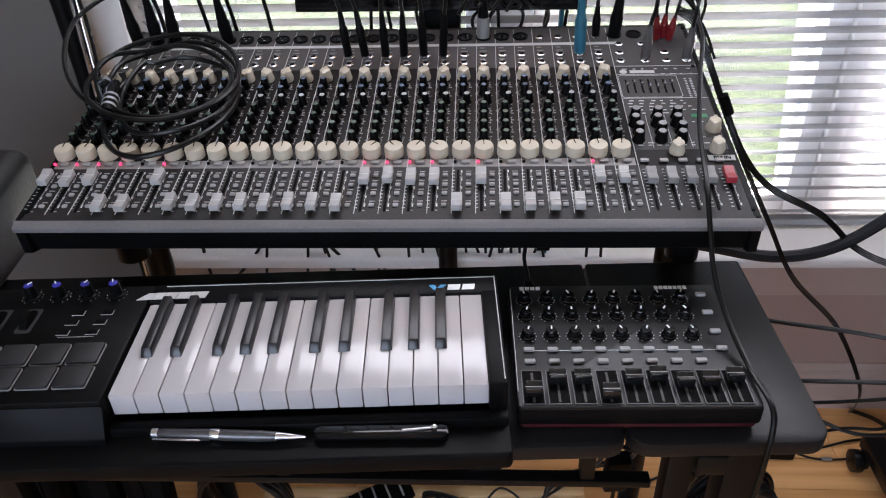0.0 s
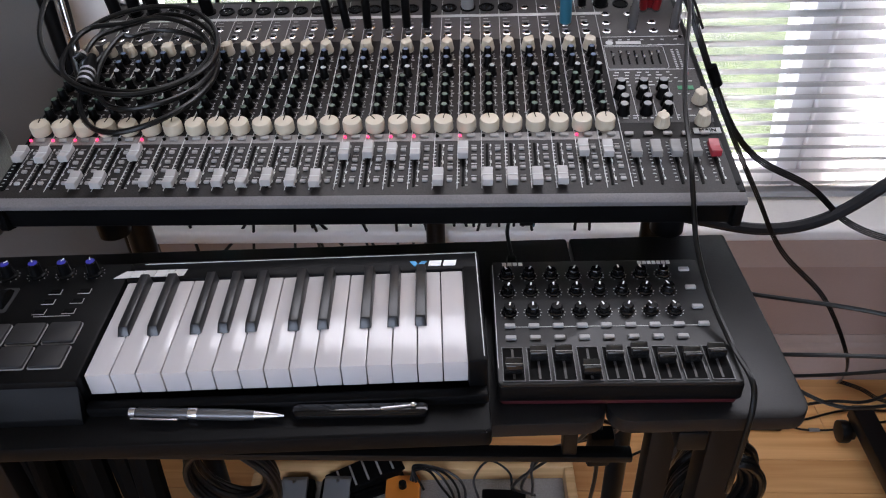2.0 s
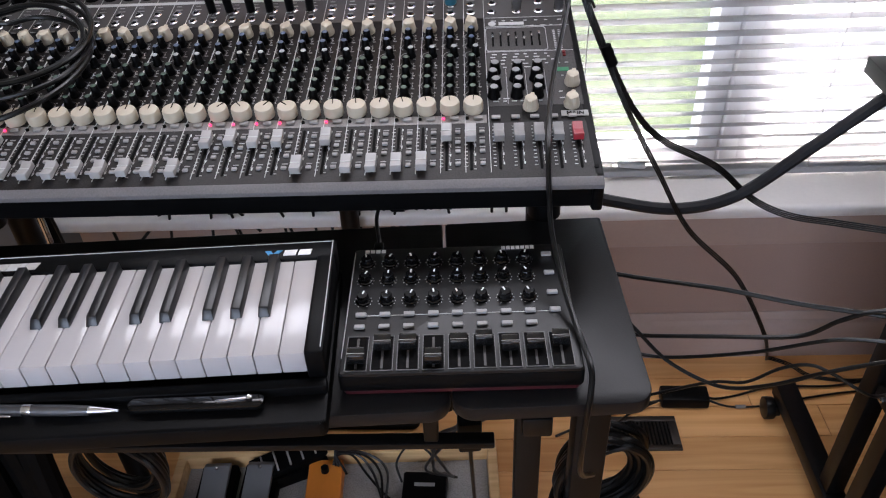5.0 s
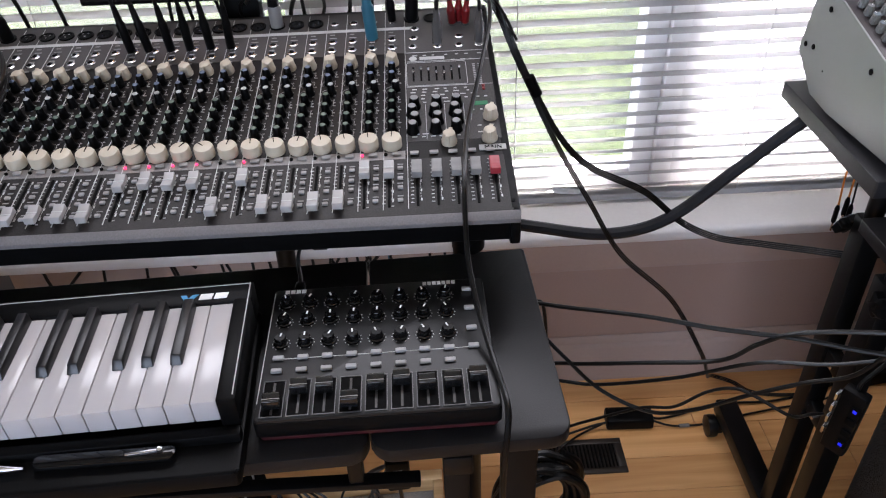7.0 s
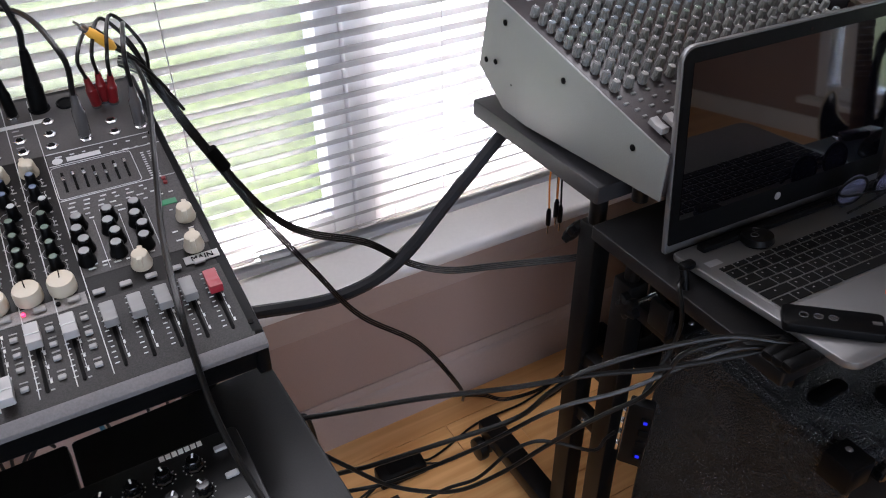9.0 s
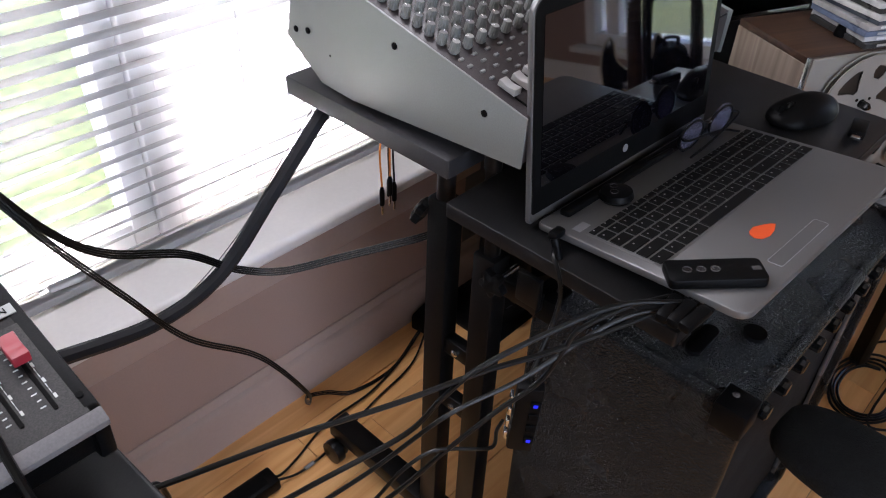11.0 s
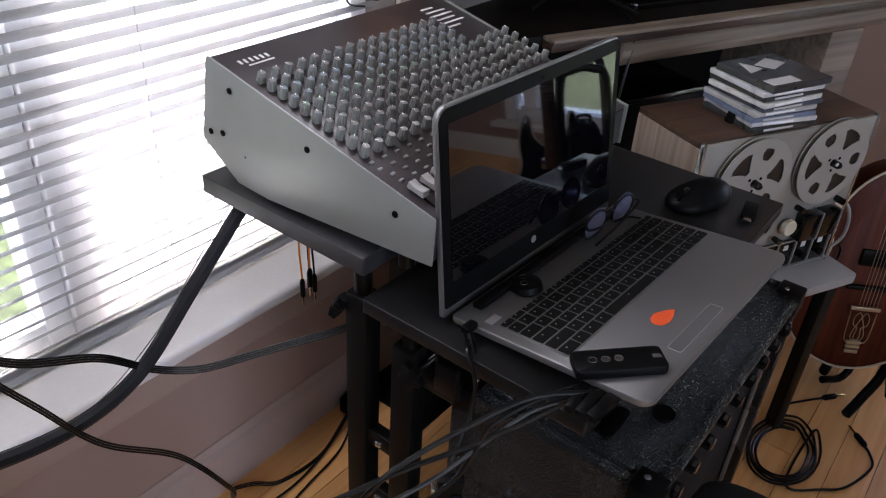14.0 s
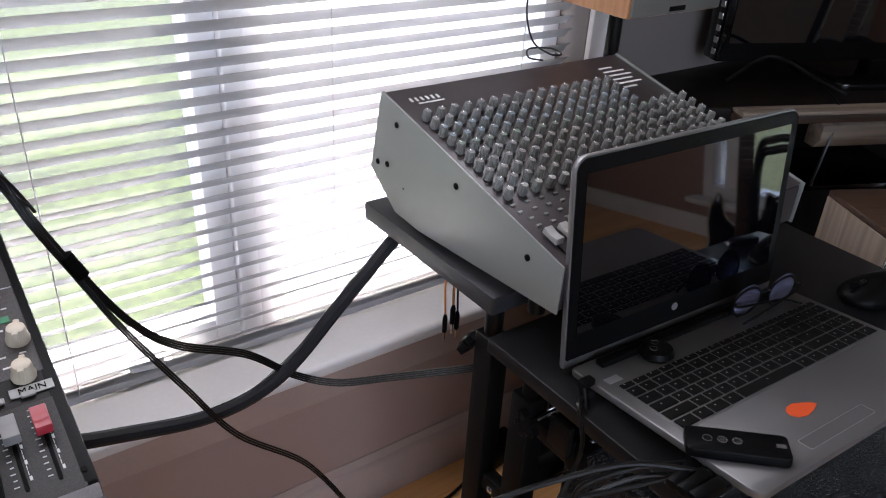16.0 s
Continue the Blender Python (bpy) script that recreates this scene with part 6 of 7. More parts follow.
# ---- window side behind the console ----
mon = thing("monitor", "black-framed computer monitor standing behind the console", "monitor", pose(-0.100, 0.665, 0.985, -4, 0, -1.2))
part("frame", join(span(-0.225, 0.225, -0.010, 0.012, 0.0, 0.036, 0.003), span(-0.225, -0.210, -0.010, 0.012, 0.036, 0.275, 0.003), span(0.210, 0.225, -0.010, 0.012, 0.036, 0.275, 0.003), span(-0.225, 0.225, -0.010, 0.012, 0.275, 0.290, 0.003), span(-0.215, 0.215, 0.0, 0.030, 0.02, 0.28, 0.008)), M_GLOSSB, mon)
part("screen", span(-0.2095, 0.2095, -0.006, -0.001, 0.048, 0.2745), glow("warm_picture", (0.20, 0.115, 0.04), 0.22), mon, "lit screen with a warm brown picture")
part("task_bar", span(-0.2095, 0.2095, -0.006, -0.001, 0.0365, 0.0475), glow("blue_bar", (0.12, 0.16, 0.42), 0.25), mon, "pale blue bar along the screen's foot")
part("neck", span(-0.03, 0.03, 0.031, 0.055, -0.20, 0.16, 0.006), M_BLACK, mon)
part("pole", cyl(0.018, 0.80, (0, 0.045, -0.985), 16), M_STEEL, mon)
part("foot", prism(rounded(-0.11, 0.11, -0.02, 0.09, 0.02), 0.012, "z", -0.985, 0.002), M_BLACK, mon)
for k, x in enumerate((-0.02, 0.0, 0.02, -0.05)):
    cable("black lead bunched under the monitor", [(x - 0.02, 0.60, 1.01 - 0.004 * k), (x, 0.615, 1.02), (x + 0.02, 0.64, 0.995), (x + 0.05 * (1 - k % 2 * 2), 0.69, 0.96), (x, 0.73, 0.8), (x + 0.03, 0.74, 0.35)], 0.0028, group="cables behind the console")
cable("slanting black lead at the window", [(0.05, 0.64, 1.04), (0.02, 0.68, 0.99), (-0.03, 0.72, 0.93), (-0.05, 0.74, 0.6)], 0.0036, group="cables behind the console")
for k, (x, dx) in enumerate(((-0.42, 0.06), (-0.40, -0.05), (-0.36, 0.09), (-0.33, -0.04), (-0.20, 0.06), (-0.18, 0.0), (-0.09, 0.0), (0.02, 0.05), (0.06, -0.06), (0.17, 0.0), (0.185, 0.01))):
    cable("black lead hanging under the console", [(x - dx * 0.6, 0.50, 0.850), (x, 0.66, 0.72), (x + dx, 0.72, 0.56), (x + dx * 1.8, 0.72, 0.32), (x + dx * 2.4, 0.66, 0.06)], 0.0030, group="cables behind the console")
cable("black lead hanging in a loop under the console", [(-0.40, 0.50, 0.85), (-0.38, 0.55, 0.79), (-0.30, 0.55, 0.775), (-0.22, 0.55, 0.80), (-0.20, 0.50, 0.85)], 0.0034)
cable("black lead from the console to the window end", [(0.12, 0.46, 0.845), (0.16, 0.48, 0.825), (0.23, 0.50, 0.812), (0.27, 0.46, 0.802), (0.28, 0.35, 0.79)], 0.0030)

ms = thing("microphone_stand", "black and chrome boom stand leaning beside the console", "stand")
part("boom", tube([(-0.735, 0.73, 1.06), (-0.722, 0.722, 0.80), (-0.70, 0.70, 0.35), (-0.68, 0.66, 0.02)], 0.0155, 14, 6), M_BLACK, ms)
part("rod", tube([(-0.700, 0.715, 1.06), (-0.704, 0.710, 0.86), (-0.70, 0.69, 0.45)], 0.0065, 12, 6), M_CHROME, ms)
part("foot", tube([(-0.86, 0.70, 0.015), (-0.68, 0.66, 0.02), (-0.52, 0.64, 0.015)], 0.012, 10, 6), M_BLACK, ms)
cable("black lead running up the boom stand", [(-0.69, 0.70, 1.06), (-0.682, 0.700, 0.95), (-0.69, 0.70, 0.80), (-0.67, 0.68, 0.5), (-0.62, 0.66, 0.03)], 0.0032)

bag = thing("carrying_case", "black leatherette case with a strap handle", "case", pose(-0.715, 0.285, TOP, 0, 0, 4))
part("body", span(-0.13, 0.075, -0.09, 0.10, 0.0005, 0.122, 0.022, 4), mat("black_leatherette", (0.012, 0.012, 0.012), 0.45, grain=0.3, grain_scale=300, bump=0.5), bag)
part("strap", tube([(-0.06, 0.0, 0.120), (-0.055, 0.0, 0.142), (0.0, 0.0, 0.150), (0.05, 0.0, 0.145), (0.062, 0.0, 0.120)], 0.011, 10, 8, 0.45), M_BLACK, bag)
part("buckle", box(0.022, 0.016, 0.012, (-0.035, 0.0, 0.150), 0.003), M_CHROME, bag)

# pen and slim black case on the front lip
pen = thing("ballpoint_pen", "grey ballpoint pen with silver clip on the keyboard's lip", "pen", pose(-0.3480, -0.0385, 0.8065, 0, 0, -1.2))
part("barrel", lathe([(0.0022, 0.0), (0.0050, 0.006), (0.0056, 0.05), (0.0054, 0.10), (0.0046, 0.118)], 16, (0, 0, 0), (0, 90, 0)), mat("gunmetal", (0.10, 0.10, 0.105), 0.35, 0.6), pen)
part("tip", lathe([(0.0046, 0.1181), (0.0030, 0.134), (0.0010, 0.146)], 14, (0, 0, 0), (0, 90, 0)), M_CHROME, pen)
part("ring", lathe([(0.0060, 0.055), (0.0062, 0.057), (0.0062, 0.062), (0.0060, 0.064)], 16, (0, 0, 0), (0, 90, 0)), M_CHROME, pen)
part("end_cap", lathe([(0.0030, -0.004), (0.0052, -0.002), (0.0054, 0.004)], 14, (0, 0, 0), (0, 90, 0)), M_CHROME, pen)
part("clip", box(0.046, 0.0022, 0.0016, (0.024, -0.0085, 0.001), 0.0006), M_CHROME, pen)
slim = thing("slim_case", "slim glossy black pen with a silver clip", "pen", pose(-0.195, -0.036, 0.8055, 0, 0, 1.5))
part("body", prism(rounded(0, 0.128, -0.0075, 0.0075, 0.006, 5), 0.008, "z", -0.004, 0.002), M_GLOSSB, slim)
part("clip", box(0.034, 0.003, 0.002, (0.100, 0.0, 0.005), 0.0008, rot=(0, 0, 6)), M_CHROME, slim)
part("clip_ball", lathe([(0.001, -0.003), (0.003, -0.0015), (0.003, 0.0015), (0.001, 0.003)], 12, (0.114, 0.0015, 0.0055)), M_CHROME, slim)

# ---- under the first desk ----
pb = thing("pedal_board", "pine-framed board lined with grey carpet", "pedal board", pose(-0.149, 0.275, 0, 0, 0, 1.5))
part("carpet", span(-0.305, 0.305, -0.20, 0.195, 0.004, 0.028), M_FELT, pb, "grey carpet lining")
for b in (span(-0.325, 0.325, 0.195, 0.222, 0, 0.062, 0.003), span(-0.325, 0.325, -0.227, -0.20, 0, 0.062, 0.003), span(-0.325, -0.3055, -0.1995, 0.1945, 0, 0.062, 0.003), span(0.3055, 0.325, -0.1995, 0.1945, 0, 0.062, 0.003)):
    part("frame_rail", b, M_PINE, pb, "pine rail")


def treadle(x, y, turn):
    q = thing("foot_pedal", "grey and black treadle effects pedal", "pedal", pose(x, y, 0.0285, 0, 0, turn), group="effects pedals")
    part("base", prism(rounded(-0.036, 0.036, -0.065, 0.065, 0.006), 0.028, "z", 0.0, 0.003), M_MATTE, q)
    part("treadle", prism([(-0.062, 0.028), (-0.062, 0.034), (0.045, 0.050), (0.058, 0.044), (0.058, 0.036)], 0.052, "x", -0.026, 0.002), mat("grey_tread", (0.16, 0.165, 0.17), 0.5, stain=0.1), q)
    part("screw", cyl(0.003, 0.002, (0, 0.040, 0.0495), 10), M_CHROME, q)


treadle(-0.385, 0.385, 2)
treadle(-0.300, 0.388, 0)
wah = thing("foot_pedal", "black expression pedal with ribbed tread lying askew", "pedal", pose(-0.25, 0.455, 0.0285, 0, 0, -66), group="effects pedals")
part("base", prism(rounded(-0.035, 0.035, -0.075, 0.075, 0.006), 0.03, "z", 0.0, 0.003), M_BLACK, wah)
part("tread", prism([(-0.075, 0.031), (-0.075, 0.038), (0.070, 0.058), (0.078, 0.05), (0.06, 0.031)], 0.058, "x", -0.029, 0.002), M_MATTE, wah)
for k in range(5):
    part("rib", box(0.05, 0.004, 0.004, (0, -0.05 + 0.026 * k, 0.043 + 0.0036 * k), 0.001), M_BTN, wah)
om = thing("stomp_box", "bright orange effects pedal", "pedal", pose(-0.170, 0.395, 0.0285, 0, 0, 2), group="effects pedals")
part("body", prism(rounded(-0.034, 0.034, -0.06, 0.06, 0.005), 0.036, "z", 0.0, 0.003), M_ORANGE, om)
part("knob", lathe([(0.008, 0.036), (0.0075, 0.048), (0.006, 0.049)], 16, (0, 0.032, 0)), M_BLACK, om)
bb = thing("power_supply", "flat black power box with a printed mark", "power supply", pose(0.028, 0.395, 0.0285, 0, 0, -2))
part("body", prism(rounded(-0.043, 0.043, -0.055, 0.03, 0.005), 0.034, "z", 0.0, 0.003), M_BLACK, bb)
part("print_mark", span(-0.02, 0.02, -0.004, 0.004, 0.0335, 0.0345), M_BTN, bb)
for k in range(4):
    cable("black patch lead bunched on the pedal board", [(-0.16 + 0.01 * k, 0.43, 0.05), (-0.15, 0.455, 0.075 + 0.006 * k), (-0.12 + 0.012 * k, 0.46, 0.07), (-0.09 + 0.014 * k, 0.43, 0.05), (-0.05, 0.39 - 0.02 * k, 0.035), (-0.01, 0.36, 0.034)], 0.0026)
cable("black lead arching to the power box", [(-0.02, 0.42, 0.034), (-0.03, 0.45, 0.06), (0.0, 0.475, 0.085), (0.04, 0.455, 0.075), (0.045, 0.425, 0.055)], 0.0024)
for k, x in enumerate((0.09, 0.105, 0.125)):
    cable("black lead dropping from the desk to the floor", [(0.085 + 0.01 * k, 0.08, 0.69 - 0.01 * k), (x + 0.02, 0.10, 0.62), (x - 0.03 * k, 0.20, 0.45), (x - 0.05, 0.33, 0.2), (x - 0.02 * k, 0.42, 0.05)], 0.0026)
ad = thing("inline_box", "small black in-line adapter hanging under the desk", "adapter", pose(0.122, 0.075, 0.622, 8, 0, 4))
part("body", box(0.028, 0.020, 0.062, (0, 0, 0), 0.004), M_BLACK, ad)
part("mark", box(0.010, 0.001, 0.014, (0, -0.0104, 0.010)), M_MARK, ad)
cable("black lead of the in-line adapter", [(0.105, 0.07, 0.70), (0.118, 0.075, 0.67), (0.122, 0.075, 0.645)], 0.0026)
cable("black lead below the in-line adapter", [(0.122, 0.075, 0.60), (0.124, 0.09, 0.52), (0.128, 0.16, 0.3), (0.13, 0.30, 0.02)], 0.0026)


def hank(name, label, at, r, turns, wire, tilt, category="cable"):
    pts = []
    q = random.Random(len(label) + turns)
    for k in range(turns):
        rr, ox, oz, oy = r * q.uniform(0.82, 1.06), q.uniform(-0.008, 0.008), q.uniform(-0.01, 0.004), -0.02 + 0.04 * k / max(1, turns - 1)
        for j in range(12):
            a = 2 * math.pi * (j / 12) + math.pi / 2
            pts.append(Vector((ox + rr * math.cos(a), oy, oz + rr * 1.12 * math.sin(a))))
    m = pose(*at, *tilt)
    return solid(name, tube([m @ p for p in pts], wire, 8, 4), M_RUBBER, label, category)


hank("cable_hank", "hank of black cable hanging on the desk end", (0.305, 0.155, 0.44), 0.062, 9, 0.0052, (0, 0, 12))
hank("cable_hank", "hank of black cable hanging under the keyboard", (-0.36, 0.14, 0.485), 0.066, 7, 0.0046, (0, 0, -8))
hp = thing("headphones", "black headphones hanging below the desk end", "headphones", pose(0.300, 0.150, 0.335, 0, 0, 20))
for s in (-1, 1):
    cu = part("ear_cup", lathe([(0.030, 0.0), (0.042, 0.006), (0.042, 0.026), (0.034, 0.034)], 24, (s * 0.03, 0, 0), (0, 90 * s, 0)), M_BLACK, hp)
    part("cushion", lathe([(0.040, -0.016), (0.044, -0.006), (0.040, 0.0)], 24, (s * 0.03, 0, 0), (0, 90 * s, 0)), M_MATTE, cu)
part("band", tube([(-0.05, 0, 0.0), (-0.07, 0, 0.07), (-0.04, 0, 0.15), (0.0, 0, 0.175), (0.04, 0, 0.15), (0.07, 0, 0.07), (0.05, 0, 0.0)], 0.009, 10, 8, 0.5), M_BLACK, hp)
part("yoke_glint", box(0.03, 0.004, 0.006, (0.0, -0.04, 0.02), 0.001), M_CHROME, hp)
amp2 = thing("floor_case", "black fabric gig bag standing under the desk", "gig bag", pose(-0.62, 0.22, 0.0))
for k in range(9):
    part("fold", tube([(-0.16 + 0.035 * k, -0.05 + 0.012 * (k % 3), 0.62), (-0.16 + 0.036 * k, -0.07 + 0.02 * (k % 2), 0.35), (-0.165 + 0.037 * k, -0.06, 0.0)], 0.021, 10, 6), M_MATTE, amp2)

# ---- leads between the two stands ----
cable("black lead from the desk end to the laptop", [(0.285, 0.275, 0.690), (0.300, 0.270, 0.700), (0.346, 0.251, 0.705), (0.431, 0.207, 0.723), (0.511, 0.166, 0.733), (0.584, 0.128, 0.748), (0.653, 0.092, 0.755), (0.735, 0.047, 0.776), (0.770, 0.034, 0.789)], 0.0029)
cable("black lead falling from the desk end", [(0.306, 0.272, 0.702), (0.318, 0.270, 0.690), (0.325, 0.275, 0.60), (0.32, 0.29, 0.44), (0.31, 0.33, 0.27), (0.36, 0.46, 0.10), (0.46, 0.60, 0.014), (0.536, 0.638, 0.016)], 0.0025)
cable("black lead bowed over and down to the desk end", [(0.770, 0.018, 0.791), (0.711, 0.062, 0.797), (0.647, 0.095, 0.783), (0.582, 0.128, 0.756), (0.550, 0.145, 0.726), (0.517, 0.163, 0.684), (0.437, 0.204, 0.645), (0.371, 0.238, 0.614), (0.33, 0.27, 0.585), (0.27, 0.31, 0.53), (0.20, 0.36, 0.45)], 0.0029)
cable("black lead running straight under the desk", [(0.770, 0.002, 0.793), (0.716, 0.059, 0.779), (0.624, 0.107, 0.725), (0.554, 0.143, 0.697), (0.480, 0.181, 0.639), (0.396, 0.226, 0.585), (0.348, 0.250, 0.570), (0.28, 0.29, 0.55), (0.20, 0.33, 0.50)], 0.0025)
cable("black lead sagging in a long loop", [(0.762, 0.040, 0.790), (0.712, 0.061, 0.792), (0.671, 0.082, 0.776), (0.660, 0.088, 0.752), (0.640, 0.098, 0.714), (0.602, 0.118, 0.685), (0.554, 0.143, 0.641), (0.507, 0.168, 0.592), (0.457, 0.194, 0.561), (0.396, 0.225, 0.574), (0.348, 0.250, 0.615), (0.30, 0.28, 0.66)], 0.0027)
cable("thin black lead from the hub to the desk", [(0.664, 0.152, 0.588), (0.640, 0.142, 0.600), (0.600, 0.119, 0.627), (0.562, 0.139, 0.642), (0.538, 0.152, 0.645), (0.511, 0.165, 0.626), (0.481, 0.181, 0.584), (0.443, 0.201, 0.562), (0.38, 0.235, 0.50), (0.31, 0.28, 0.42), (0.22, 0.34, 0.36)], 0.0022)
cable("black mains lead to the power brick", [(0.30, 0.55, 0.008), (0.40, 0.60, 0.006), (0.50, 0.630, 0.014), (0.54, 0.638, 0.016)], 0.0027)
cable("black mains lead from the power brick", [(0.640, 0.648, 0.016), (0.66, 0.646, 0.010), (0.707, 0.657, 0.006), (0.804, 0.683, 0.006), (0.924, 0.682, 0.006), (1.043, 0.706, 0.006), (1.165, 0.745, 0.02)], 0.0027)
cable("black lead with a pale collar beside the brick", [(0.640, 0.640, 0.014), (0.675, 0.628, 0.008), (0.71, 0.625, 0.006), (0.763, 0.628, 0.006), (0.838, 0.644, 0.006), (0.93, 0.66, 0.006), (1.05, 0.68, 0.006), (1.16, 0.735, 0.02)], 0.0025)
cable("pale grey cable collar on the floor", [(0.700, 0.626, 0.006), (0.722, 0.626, 0.006)], 0.0042, M_CAPGREY)
brick = thing("power_brick", "black power brick lying on the floor", "power adapter", pose(0.592, 0.648, 0.0, 0, 0, -2))
part("body", span(-0.052, 0.052, -0.022, 0.022, 0.0005, 0.030, 0.005), M_BLACK, brick)
part("label_plate", span(-0.03, 0.03, -0.014, 0.014, 0.0298, 0.0305), M_MATTE, brick)
sb2 = thing("plug_block", "black plug block on the floor by the wall", "plug", pose(1.185, 0.745, 0.0, 0, 0, 10))
part("body", span(-0.05, 0.05, -0.03, 0.03, 0.0005, 0.045, 0.006), M_BLACK, sb2)

hub = thing("usb_hub", "black four-port hub with blue lights hung on its leads", "hub", pose(0.6845, 0.136, 0.592, 2, -2, 38))
part("body", box(0.016, 0.031, 0.112, (0, 0, 0), 0.003), M_BLACK, hub)
for k in range(4):
    p = part("port_button", box(0.003, 0.012, 0.011, (-0.0095, -0.008, 0.0325 - 0.0213 * k), 0.001, 1), M_MATTE, hub)
    if k in (0, 3):
        part("blue_light", box(0.0012, 0.005, 0.005, (-0.0114, -0.008, 0.0325 - 0.0213 * k), 0.0004, 1), M_BLED, p)
for k in range(4):
    part("port", box(0.012, 0.004, 0.012, (0, 0.019, 0.0325 - 0.0213 * k), 0.0006, 1), M_CHROME, hub)
plug = mesh_of("plug_body", join(box(0.014, 0.042, 0.011, (0, 0.021, 0), 0.004), box(0.012, 0.014, 0.005, (0, -0.006, 0), 0.0008)), M_BLACK)
for k, (x, y, z, rz) in enumerate(((0.768, 0.034, 0.789, 98), (0.768, 0.018, 0.791, 92), (0.768, 0.002, 0.793, 86))):
    u = thing("usb_plug", "black plug in the laptop's side port", "plug", pose(x, y, z, 0, 0, rz), group="plugs in the laptop")
    again("plug_body", plug, u, Matrix())
pw = thing("power_lead", "laptop power lead with a right-angle plug", "cable")
part("plug", join(box(0.020, 0.012, 0.010, (0.771, 0.185, 0.785), 0.003), lathe([(0.0052, 0.0), (0.0045, 0.03), (0.0030, 0.034)], 12, (0.764, 0.182, 0.783), (150, 12, 0))), M_BLACK, pw)
part("lead", tube([(0.757, 0.176, 0.776), (0.742, 0.166, 0.779), (0.737, 0.153, 0.763), (0.735, 0.146, 0.739), (0.728, 0.145, 0.708), (0.705, 0.142, 0.675), (0.688, 0.138, 0.658), (0.686, 0.137, 0.646)], 0.0028, 8), M_RUBBER, pw)
for k, (x, y, m) in enumerate(((0.868, 0.555, M_ORANGE), (0.876, 0.562, M_RUBBER), (0.884, 0.556, M_RUBBER), (0.872, 0.568, M_ORANGE))):
    j = thing("hanging_jack", "thin lead ending in a small jack plug under the shelf", "cable", group="jacks under the shelf")
    zz = 0.60 - 0.008 * k
    part("lead", tube([(x, y, 0.788), (x + 0.002, y, 0.74), (x - 0.004 * k, y, 0.69), (x - 0.003 * k, y, zz + 0.045)], 0.0016, 6), m, j)
    part("barrel", lathe([(0.002, 0.045), (0.0042, 0.038), (0.0042, 0.012), (0.0035, 0.010)], 10, (x - 0.003 * k, y, zz)), M_BLACK, j)
    part("pin", lathe([(0.0018, 0.0099), (0.0018, -0.006), (0.0008, -0.009)], 8, (x - 0.003 * k, y, zz)), M_CHROME, j)

# ---- far corner ----
sp = thing("bookshelf_speaker", "small orange-brown wooden loudspeaker on a black pole", "loudspeaker", pose(1.35, 0.70, 0.0))
part("cabinet", span(-0.115, 0.12, -0.085, 0.085, 1.046, 1.38, 0.004), wood("orange_veneer", (0.28, 0.12, 0.05), (0.45, 0.22, 0.10), 0.35, along=2), sp)
part("front_baffle", span(-0.112, 0.117, -0.092, -0.0855, 1.049, 1.377, 0.003), mat("grey_baffle", (0.12, 0.115, 0.105), 0.6, stain=0.1), sp, "grey front baffle")
part("badge", span(-0.02, 0.02, -0.0935, -0.0915, 1.054, 1.062), M_MATTE, sp)
part("pole", cyl(0.013, 1.04, (-0.045, 0.0, 0.006), 16), M_STEEL, sp)
part("foot", prism(rounded(-0.13, 0.13, -0.085, 0.085, 0.02), 0.008, "z", 0.0, 0.002), M_STEEL, sp)

gm = M_SUNBURST
gtr = thing("archtop_guitar", "red-brown sunburst archtop guitar on a stand", "guitar", pose(1.955, -0.13, 0.115, 0, 0, -64) @ pose(0, 0, 0, -8, 0, 6))
out = []
for k in range(64):
    a = 2 * math.pi * k / 64
    z = math.sin(a)
    w = 0.200 if z < 0 else 0.150
    waist = 1 - 0.22 * math.exp(-((z - 0.18) / 0.28) ** 2)
    out.append((w * math.cos(a) * waist, 0.265 + 0.255 * z))
part("body", prism(out, 0.075, "y", 0.0, 0.006), gm, gtr, "lacquered arched wooden body")
part("binding", tube([(x * 1.001, -0.001, z) for x, z in out + out[:1]], 0.0028, 6, 1, raw=True), M_CREAM, gtr)
for s in (-1, 1):
    part("sound_hole", tube([(s * 0.105, -0.001, 0.33), (s * 0.093, -0.001, 0.315), (s * 0.098, -0.001, 0.27), (s * 0.112, -0.001, 0.21), (s * 0.098, -0.001, 0.195)], 0.0034, 8, 8, 0.4), M_MATTE, gtr)
part("pickup", span(-0.045, 0.045, -0.010, 0.0, 0.285, 0.325, 0.003), M_BLACK, gtr)
part("bridge", span(-0.06, 0.06, -0.014, 0.0, 0.225, 0.236, 0.003), M_BLACK, gtr)
M_BRASS = mat("aged_brass", (0.36, 0.29, 0.19), 0.4, 0.7)
tp = part("tailpiece", span(-0.034, 0.034, -0.012, -0.004, 0.172, 0.182, 0.002), M_BRASS, gtr, "aged brass trapeze tailpiece")
for q in (-1, 1):
    part("wire", tube([(q * 0.010, -0.008, 0.085), (q * 0.026, -0.008, 0.095), (q * 0.030, -0.008, 0.168)], 0.0013, 6), M_BRASS, tp)
    part("wire", tube([(q * 0.004, -0.008, 0.125), (q * 0.016, -0.009, 0.135), (q * 0.016, -0.008, 0.155), (q * 0.004, -0.008, 0.162), (-q * 0.014, -0.009, 0.110), (-q * 0.008, -0.008, 0.092), (q * 0.006, -0.008, 0.098), (q * 0.004, -0.008, 0.125)], 0.0012, 6), M_BRASS, tp)
